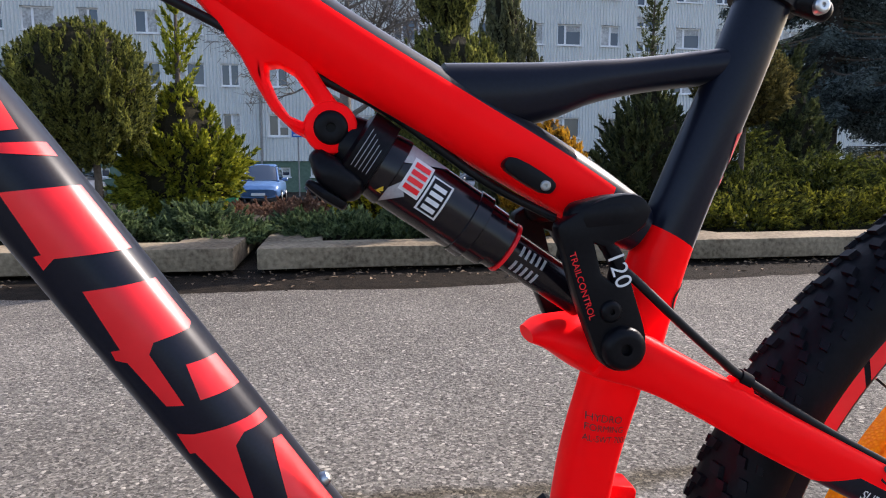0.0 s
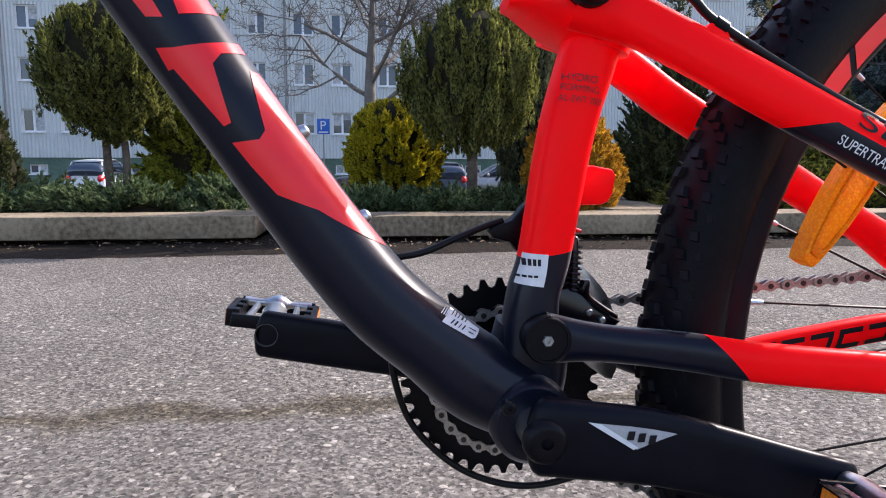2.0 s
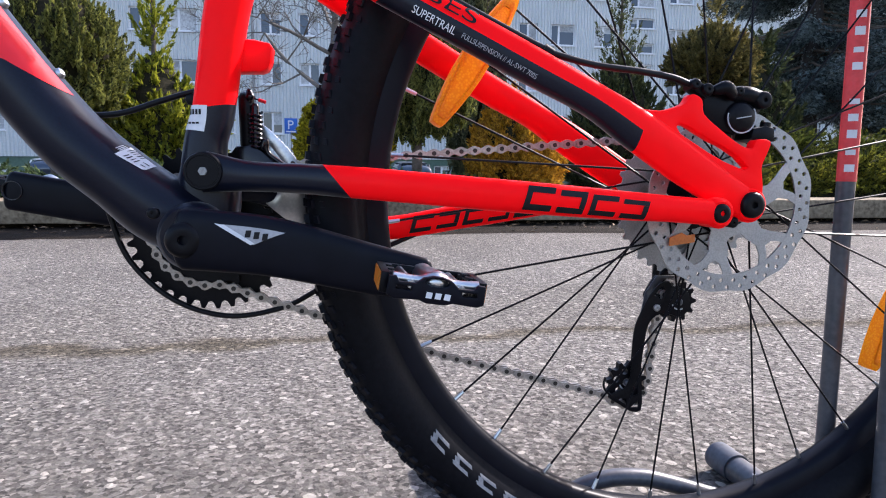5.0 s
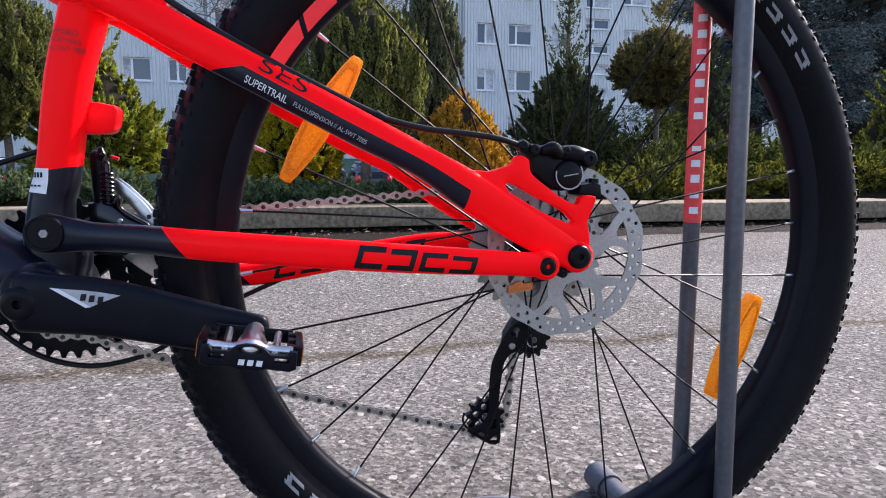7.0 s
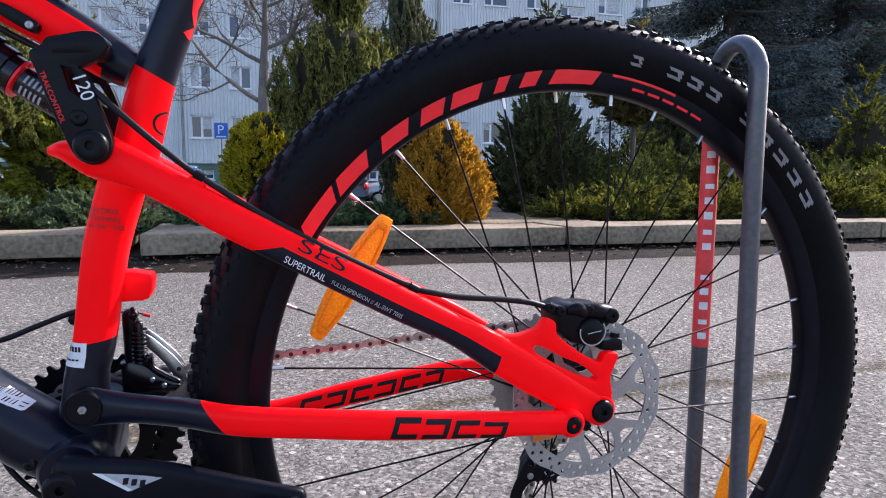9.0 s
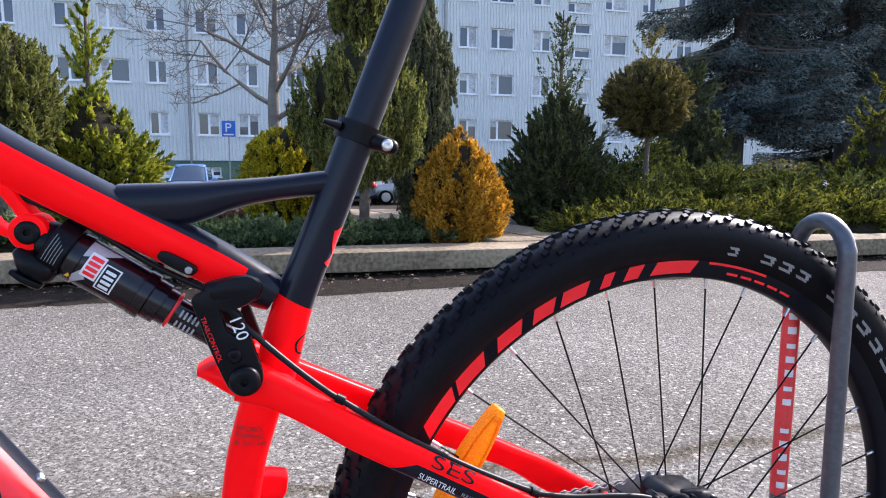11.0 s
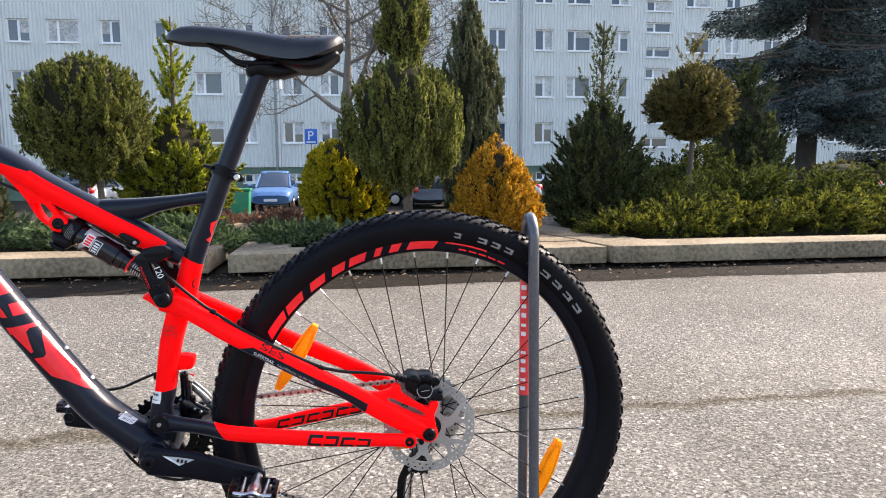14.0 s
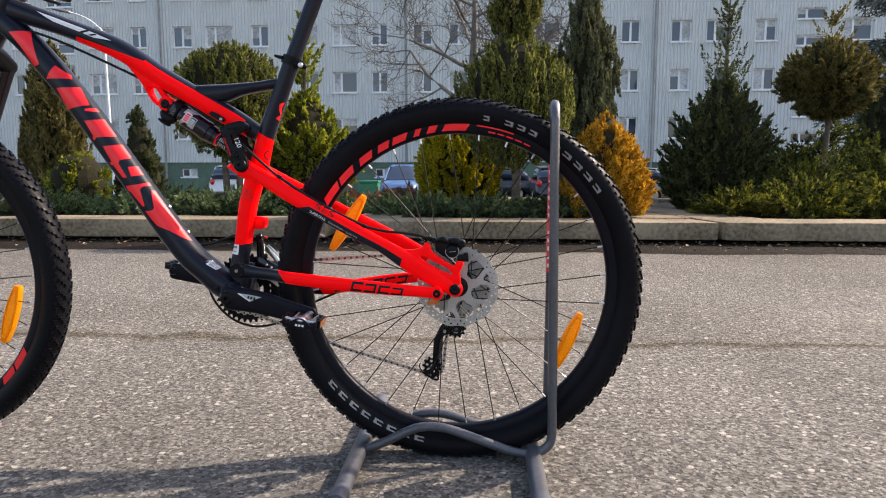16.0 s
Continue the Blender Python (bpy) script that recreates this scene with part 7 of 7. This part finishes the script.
part("clamp_lever", plate([(0.127, 0.4515), (0.141, 0.4565), (0.149, 0.466), (0.157, 0.468), (0.157, 0.44), (0.146, 0.434), (0.14, 0.441), (0.128, 0.444)], 0.438, 0.452, 0.002, smooth=2), ALLOY, fd)

# brake caliper
CF = 0.343   # its near face
cal = part("brake_caliper", plate([(0.5496, 0.4528), (0.5576, 0.4591), (0.566, 0.4603), (0.5729, 0.4566), (0.582, 0.4577), (0.597, 0.456), (0.6035, 0.4402), (0.5969, 0.4339), (0.5955, 0.4229), (0.5788, 0.4195), (0.5648, 0.4241), (0.5505, 0.4361)], CF + 0.003, CF + 0.046, 0.003), ALLOY, bike, "black hydraulic brake caliper")
part("caliper_piston", lathe([(0, CF - 0.002), (0.0095, CF - 0.002), (0.0125, CF), (0.0137, CF + 0.003), (0.0137, CF + 0.012)], 0.5832, 0.4341, 32), ALLOY, cal)
bm = arc_patch(0.5832, 0.4341, CF - 0.0003, 0.0121, 0.0133, 165, 395)
part("caliper_line", bm, GREYP, cal, "thin grey ring line")
part("caliper_line", plate([(0.5772, 0.4324), (0.5905, 0.4346), (0.5905, 0.4354), (0.5772, 0.4332)], CF - 0.0024, CF - 0.0015), GREYP, cal, "thin grey line")
part("caliper_bolt", bolt(0.6015, 0.4482, 0.0072, CF - 0.004, CF + 0.02), ALLOY, cal)
part("caliper_bolt", bolt(0.5795, 0.4548, 0.0038, CF - 0.003, CF + 0.01), ALLOY, cal)
part("bleed_port", tube([(0.559, CF - 0.001, 0.4555, 0.0045, 0.0045), (0.566, CF - 0.003, 0.457, 0.0058, 0.0055), (0.573, CF, 0.4525, 0.005, 0.005)], 4, 14, round_ends=True), ALLOY, cal)
part("reservoir", tube([(0.578, CF + 0.008, 0.4525, 0.007, 0.009), (0.59, CF + 0.006, 0.4525, 0.0075, 0.0095), (0.602, CF + 0.008, 0.4495, 0.0074, 0.009)], 4, 16, round_ends=True), ALLOY, cal)
banjo = part("hose_banjo", plate([(0.5345, 0.4622), (0.54, 0.4645), (0.5462, 0.4605), (0.5535, 0.4585), (0.5555, 0.4515), (0.548, 0.4485), (0.536, 0.4555)], CF - 0.002, CF + 0.012, 0.002), ALLOY, cal)
part("banjo_bolt", bolt(0.5385, 0.4592, 0.0042, CF - 0.006, CF), ALLOY, banjo)
part("banjo_bolt", bolt(0.5492, 0.4555, 0.0048, CF - 0.006, CF), ALLOY, banjo)
part("caliper_foot", plate([(0.594, 0.4255), (0.607, 0.4275), (0.6135, 0.4255), (0.6145, 0.4145), (0.6, 0.4145), (0.592, 0.4165)], CF - 0.001, CF + 0.03, 0.002), ALLOY, cal)
part("foot_bolt", tube([(0.609, CF + 0.006, 0.425, 0.0045, 0.0045), (0.6095, CF + 0.006, 0.4305, 0.0045, 0.0045)], 1, 14, ref=(0, 1, 0)), ALLOY, cal)
part("rotor_tag", plate([(0.534, 0.3325), (0.545, 0.337), (0.5495, 0.3345), (0.5575, 0.3355), (0.5575, 0.3285), (0.534, 0.3255)], BY - 0.0535, BY - 0.0525, 0), grain("orange tag", (0.38, 0.1, 0.015), (0.55, 0.18, 0.03), 60, 0.6), bike, "orange paper tag")


# cables
def cable(rows, r=0.0025, label=""):
    part("cable", tube([(*p, r, r) for p in rows], 8, 10, ref=(0.13, 1, 0.21)), HOSE, bike, label)


cable([(0.15, BY - 0.035, 0.672), (0.165, BY - 0.042, 0.647), (0.18, BY - 0.047, 0.632), (0.205, BY - 0.05, 0.6085), (0.228, BY - 0.0505, 0.5885), (0.246, BY - 0.05, 0.5745), (0.3, BY - 0.06, 0.54), (0.36, BY - 0.069, 0.508), (0.4118, BY - 0.072, 0.4832), (0.4226, BY - 0.072, 0.479), (0.4541, BY - 0.072, 0.4722), (0.4926, BY - 0.072, 0.4684), (0.519, BY - 0.072, 0.4645), (0.536, BY - 0.071, 0.4595)], 0.0027, "black brake hose")
cable([(-0.3, BY - 0.012, 0.875), (-0.2, BY - 0.024, 0.842), (-0.08, BY - 0.02, 0.788), (0.007, BY - 0.014, 0.745), (0.044, BY - 0.014, 0.727), (0.097, BY - 0.014, 0.69), (0.14, BY - 0.018, 0.667)], 0.0026)
cable([(-0.02, BY + 0.005, 0.466), (0.03, 0.43, 0.4365), (0.053, 0.431, 0.433), (0.078, 0.433, 0.4355), (0.102, 0.437, 0.4445), (0.124, 0.442, 0.4525), (0.136, 0.444, 0.456)], 0.0025)
cable([(0.06, 0.44, 0.37), (0.059, 0.447, 0.349), (0.073, 0.45, 0.308), (0.108, 0.45, 0.273), (0.153, 0.45, 0.257), (0.199, 0.452, 0.262), (0.232, 0.462, 0.276), (0.28, 0.478, 0.305), (0.34, 0.49, 0.33)], 0.0025, "black gear cable loop")
cable([(0.158, 0.448, 0.452), (0.178, 0.445, 0.4515), (0.188, 0.444, 0.449)], 0.0007)
part("cable_end", tube([(0.1862, 0.444, 0.4496, 0.0016, 0.0016), (0.1925, 0.444, 0.4476, 0.0016, 0.0016)], 1, 8), RED, bike, "red cable end cap")
for x, z, o, up in ((0.246, 0.574, 0.049, 0.003), (0.415, 0.4808, 0.072, 0.0)):
    part("cable_clip", tube([(x - 0.0038, BY - o, z + 0.0022, 0.0046, 0.0046), (x + 0.0032, BY - o, z - 0.0018, 0.0046, 0.0046)], 2, 12), ALLOY, bike, "black plastic cable clip")
    part("cable_stop", plate([(x - 0.0105, z - 0.0055 + up), (x - 0.006, z - 0.0015 + up), (x + 0.0045, z - 0.0062 + up), (x + 0.0055, z - 0.0115 + up), (x + 0.003, z - 0.017), (x - 0.012, z - 0.0105)], BY - o - 0.0035, BY - o + 0.0065, 0.0018), NEON, bike, "small neon red cable boss")

# stay writing
part("stay_print", words_on(SSN, "SUPERTRAIL", 0.0078, 0.3097, 0.5068, 1, -0.53, 0.0007, None, 0.86), WHITE, bike, "white writing SUPERTRAIL")
part("stay_print", words_on(SSN, "FULLSUSPENSION // AL-SWT 7005", 0.005, 0.3468, 0.4883, 1, -0.535, 0.0007, None, 0.86), GREYP, bike, "small pale writing on the stay")
part("stay_print", words_on(SSN, "SES", 0.0145, 0.3195, 0.5165, 1, -0.53, 0.0007, None, 2.1), TEAM, bike, "dark letters SES")
CSN = Tube([(0.33, BY - 0.081, 0.3743, 0.0122, 0.0085), (0.4, BY - 0.087, 0.3684, 0.0123, 0.0085), (0.474, BY - 0.088, 0.3625, 0.0116, 0.0085), (0.513, BY - 0.088, 0.3597, 0.0106, 0.0085), (0.545, BY - 0.088, 0.357, 0.0105, 0.0085)], 8, 20, 2.4)


def hook(t, x0, z0, w, h, slope, lean, flip, parent, lift=0.0005):
    """One plain hooked stroke that stands in for a mark: two bars joined by a slanted one."""
    b = 0.26
    bars = [[(0, 1 - b), (1, 1 - b), (1, 1), (0, 1)], [(0, b), (b * 0.8, b), (b * 0.8, 1 - b), (0, 1 - b)], [(0, 0), (1, 0), (1, b), (0, b)]]
    bm = bmesh.new()
    for q in bars:
        q = [((1 - u) if flip else u, v) for u, v in q]
        decal(t, [[onto(t, x0 + u * w + v * h * lean, z0 + v * h + u * w * slope) for u, v in q]], lift, bm)
    bmesh.ops.remove_doubles(bm, verts=bm.verts, dist=0.0004)
    part("stay_graphic", bm, TEAM, parent, "dark plain hooked stroke")


for k in range(4):
    hook(CSN, 0.3905 + k * 0.0257, 0.3603 - k * 0.0022, 0.0215, 0.0178 - 0.0012 * k, -0.085, 0.3, k % 2, bike)
CSF = Tube([(0.29, BY + 0.072, 0.332, 0.0115, 0.0085), (0.39, BY + 0.078, 0.345, 0.0125, 0.0085), (0.5, BY + 0.08, 0.359, 0.0115, 0.0085)], 8, 20, 2.4)
for k in range(6):
    hook(CSF, 0.322 + k * 0.0268, 0.3275 + k * 0.0036, 0.0215, 0.0165, 0.13, 0.3, k % 2, bike)

# seat post and saddle
part("seat_post", tube([(0.2625, FY - 0.009, 0.785, 0.0152, 0.0152), (0.3245, FY - 0.002, 0.942, 0.0152, 0.0152), (0.332, FY, 0.958, 0.0175, 0.018)], 4, 28), BLACK, bike, "matt black seat post")
SHIFT = Vector((-0.0105, -0.018, 0.0015))
collar = part("seat_clamp", tube([(0.275, BY, 0.789, 0.0195, 0.0195), (0.2805, BY, 0.804, 0.0195, 0.0195)], 2, 28), ALLOY, bike, "black seat clamp")
part("clamp_boss", tube([(0.291, BY - 0.012, 0.7895, 0.007, 0.006), (0.305, BY - 0.013, 0.785, 0.0065, 0.006)], 2, 16, round_ends=True), ALLOY, collar)
part("clamp_bolt", bolt(0.3, 0.7865, 0.005, BY - 0.0215, BY - 0.012), STEEL, collar)
part("clamp_tab", tube([(0.262, BY - 0.01, 0.802, 0.004, 0.006), (0.248, BY - 0.01, 0.806, 0.0025, 0.005)], 2, 10), ALLOY, collar)
SHIFT = Vector((0, -0.009, 0))
head = part("saddle_clamp", tube([(0.318, BY, 0.957, 0.012, 0.02), (0.333, BY, 0.962, 0.015, 0.023), (0.356, BY, 0.956, 0.012, 0.021), (0.38, BY, 0.958, 0.008, 0.018), (0.398, BY, 0.961, 0.004, 0.014)], 5, 18, 3, round_ends=True), ALLOY, bike)
part("clamp_screw", tube([(0.3115, BY, 0.966, 0.0035, 0.0035), (0.314, BY, 0.934, 0.0035, 0.0035)], 1, 10, ref=(0, 1, 0)), STEEL, head)
part("clamp_screw", tube([(0.3575, BY, 0.962, 0.0035, 0.0035), (0.3595, BY, 0.93, 0.0035, 0.0035)], 1, 10, ref=(0, 1, 0)), STEEL, head)
for s in (-1, 1):
    part("saddle_rail", tube([(0.25, BY + s * 0.008, 0.998, 0.0035, 0.0035), (0.27, BY + s * 0.012, 0.988, 0.0035, 0.0035), (0.3, BY + s * 0.021, 0.969, 0.0035, 0.0035), (0.36, BY + s * 0.022, 0.969, 0.0035, 0.0035), (0.4, BY + s * 0.03, 0.979, 0.0035, 0.0035), (0.43, BY + s * 0.038, 0.99, 0.0035, 0.0035)], 6, 10, ref=(0.1, 1, 0.1)), ALLOY, bike)
rowsS = catmull([(0.187, 1.01, 1.004, 0.006), (0.197, 1.0185, 1.0015, 0.015), (0.215, 1.0248, 0.998, 0.019), (0.24, 1.0256, 0.9975, 0.021), (0.285, 1.0225, 0.993, 0.026), (0.33, 1.0175, 0.979, 0.037), (0.378, 1.0115, 0.969, 0.056),
                 (0.41, 1.0105, 0.9705, 0.066), (0.434, 1.0105, 0.9795, 0.066), (0.453, 1.0125, 0.991, 0.052), (0.462, 1.007, 0.999, 0.03)], 6)


def saddle_skin(x, y):
    """Height of the saddle's cover over a spot of its plan."""
    zt, zl, w = (float(np.interp(x, rowsS[:, 0], rowsS[:, k])) for k in (1, 2, 3))
    s = min(abs(y - BY) / w, 1) ** 1.2
    return zl + (zt - zl) * max(1 - s * s, 0) ** 0.36


bm = bmesh.new()
rings = []
for x, zt, zl, w in rowsS:
    ring = []
    for j in range(36):
        th = 2 * math.pi * j / 36
        c, s = math.cos(th), math.sin(th)
        if c >= -1e-6:
            y, z = math.copysign(abs(s) ** 0.83, s) * w, zl + (zt - zl) * max(c, 0) ** 0.72
        else:
            y, z = s * w * 0.96, zl + (zt - zl) * 0.42 * abs(c) ** 0.7
        ring.append(bm.verts.new((x, BY + y, z)))
    rings.append(ring)
for p, r in zip(rings, rings[1:]):
    for j in range(36):
        bm.faces.new((p[j], r[j], r[(j + 1) % 36], p[(j + 1) % 36]))
bm.faces.new(rings[0])
bm.faces.new(rings[-1][::-1])
bmesh.ops.recalc_face_normals(bm, faces=bm.faces)
saddle = part("saddle", bm, SADDLE, bike, "black padded saddle with a grooved tail")
part("saddle_base", tube([(0.35, BY, 0.977, 0.006, 0.03), (0.385, BY, 0.967, 0.011, 0.042), (0.42, BY, 0.966, 0.011, 0.048), (0.45, BY, 0.982, 0.007, 0.036)], 5, 18, 3, round_ends=True), ALLOY, saddle, "black plastic saddle base")
for s in (-1, 1):
    for k in range(6):
        x = 0.372 + k * 0.0105
        pts = [(x + 0.02 * u, BY + s * (0.046 - 0.026 * u)) for u in (0, 0.33, 0.66, 1)]
        part("saddle_ridge", tube([(px, py, saddle_skin(px, py) + 0.0004, 0.0011, 0.0014) for px, py in pts], 2, 8, ref=(0.3, 0.1, 1), round_ends=True), SADDLE, saddle)

SHIFT = Vector((0, 0, 0))

# fork, stem and bar
part("fork_crown", tube([(-0.374, BY - 0.07, 0.808, 0.018, 0.018), (-0.372, BY, 0.827, 0.024, 0.03), (-0.374, BY + 0.07, 0.808, 0.018, 0.018)], 6, 16, ref=(1, 0, 0), round_ends=True), ALLOY, bike)
for s in (-1, 1):
    part("fork_stanchion", tube([(-0.374, BY + s * 0.067, 0.805, 0.016, 0.016), (-0.455, BY + s * 0.067, 0.605, 0.016, 0.016)], 2, 18), GLOSS, bike)
    part("fork_leg", tube([(-0.45, BY + s * 0.067, 0.617, 0.021, 0.021), (-0.52, BY + s * 0.068, 0.45, 0.0205, 0.0205), (-0.555, BY + s * 0.068, 0.37, 0.018, 0.015), (-0.59, BY + s * 0.064, 0.36, 0.0125, 0.01)], 5, 18, round_ends=True), BLACK, bike)
part("stem", tube([(-0.262, BY, 0.975, 0.018, 0.018), (-0.3, BY, 0.99, 0.017, 0.019), (-0.333, BY, 1.0, 0.019, 0.022)], 4, 18, round_ends=True), ALLOY, bike)
bar = part("handlebar", tube([(-0.36 + 0.006, BY - 0.385, 1.038, 0.011, 0.011), (-0.352, BY - 0.2, 1.03, 0.011, 0.011), (-0.335, BY - 0.06, 1.002, 0.0155, 0.0155), (-0.335, BY + 0.06, 1.002, 0.0155, 0.0155), (-0.352, BY + 0.2, 1.03, 0.011, 0.011), (-0.356, BY + 0.385, 1.038, 0.011, 0.011)], 8, 16, ref=(1, 0, 0)), ALLOY, bike)
for s in (-1, 1):
    part("grip", tube([(-0.354, BY + s * (0.265 + 0.0044 * k), 1.036, 0.0152 if k % 2 else 0.0168, 0.0152 if k % 2 else 0.0168) for k in range(29)], 1, 16, ref=(1, 0, 0)), GREYRUB, bar, "ribbed dark grey rubber grip")
    part("brake_lever", tube([(-0.37, BY + s * 0.2, 1.03, 0.009, 0.009), (-0.4, BY + s * 0.215, 1.015, 0.007, 0.006), (-0.425, BY + s * 0.25, 1.0, 0.005, 0.004), (-0.42, BY + s * 0.33, 1.0, 0.005, 0.004)], 5, 12, ref=(0.1, 0.1, 1), round_ends=True), ALLOY, bar)
    part("shifter", tube([(-0.355, BY + s * 0.19, 1.015, 0.012, 0.012), (-0.34, BY + s * 0.2, 0.995, 0.014, 0.016), (-0.33, BY + s * 0.23, 0.985, 0.006, 0.008)], 4, 12, ref=(0.2, 0.1, 1), round_ends=True), ALLOY, bar)

# ---- bicycle stand ----
stand = thing("bicycle_stand", "grey steel tube bicycle stand with dark grey end caps", "bicycle stand", (0.57, BY, 0.0))
R = 0.0092
near_y, far_y = BY - 0.037, BY + 0.039
arch = [(0.7795 - 0.003 * math.cos(a), BY + 0.001 - 0.038 * math.cos(a), 0.6755 + 0.0385 * math.sin(a), R, R) for a in np.linspace(0, math.pi, 11)]
part("hoop", tube([(0.7825, near_y, 0.06, R, R), (0.78, near_y, 0.3, R, R), (0.777, near_y, 0.6, R, R)] + arch + [(0.7825, far_y, 0.6, R, R), (0.7805, far_y, 0.3, R, R), (0.779, far_y, 0.06, R, R)], 4, 18, ref=(1, 0, 0), caps=False), GREYSTEEL, stand)
for y in (near_y, far_y):
    part("cradle_rail", tube([(0.7825 if y < BY else 0.779, y, 0.061, R, R), (0.778, y, 0.042, R, R), (0.762, y, 0.027, R, R), (0.735, y, 0.0204, R, R), (0.7, y, 0.0252, R, R), (0.655, y, 0.0408, R, R), (0.586, y, 0.0644, R, R), (0.56, y, 0.0704, R, R), (0.53, y, 0.0716, R, R), (0.5, y, 0.0648, R, R), (0.45, y, 0.04, R, R), (0.405, y, 0.0204, R, R)], 5, 16, caps=True), GREYSTEEL, stand)
for x, end in ((0.392, 0.67), (0.745, 0.597)):
    part("foot_tube", tube([(x, 0.17, 0.018, 0.0165, 0.0165), (x, end - 0.015, 0.018, 0.0165, 0.0165)], 2, 18, ref=(1, 0, 0)), GREYSTEEL, stand)
    for a, b in ((0.155, 0.192), (end - 0.042, end)):
        part("end_cap", tube([(x, a, 0.0187, 0.0185, 0.0185), (x, b, 0.0187, 0.0185, 0.0185)], 2, 18, ref=(1, 0, 0), round_ends=False), ENDCAP, stand, "dark grey plastic end cap")
bm = bmesh.new()
fl2 = Tube([(0.7811, far_y, 0.38, R + 0.0005, R + 0.0005), (0.7826, far_y, 0.64, R + 0.0005, R + 0.0005)], 4, 18, ref=(1, 0, 0))
fl2.add(bm, caps=False)
part("sticker_wrap", bm, STICKER, stand, "red sticker wrap with pale bars")
for k in range(15):
    bm = bmesh.new()
    z0 = 0.39 + k * 0.0172
    if k in (5, 13):
        continue
    vs = []
    for z in (z0, z0 + (0.0075, 0.0055, 0.0085)[k % 3]):
        vs.append([bm.verts.new((0.7812 + (z - 0.38) * 0.0055 + (R + 0.001) * math.sin(a), far_y - (R + 0.001) * math.cos(a), z)) for a in (-1.0, -0.7, -0.35, -0.05)])
    for j in range(3):
        bm.faces.new((vs[0][j], vs[0][j + 1], vs[1][j + 1], vs[1][j]))
    part("sticker_bar", bm, WHITE, stand, "white plain bar on the red wrap")
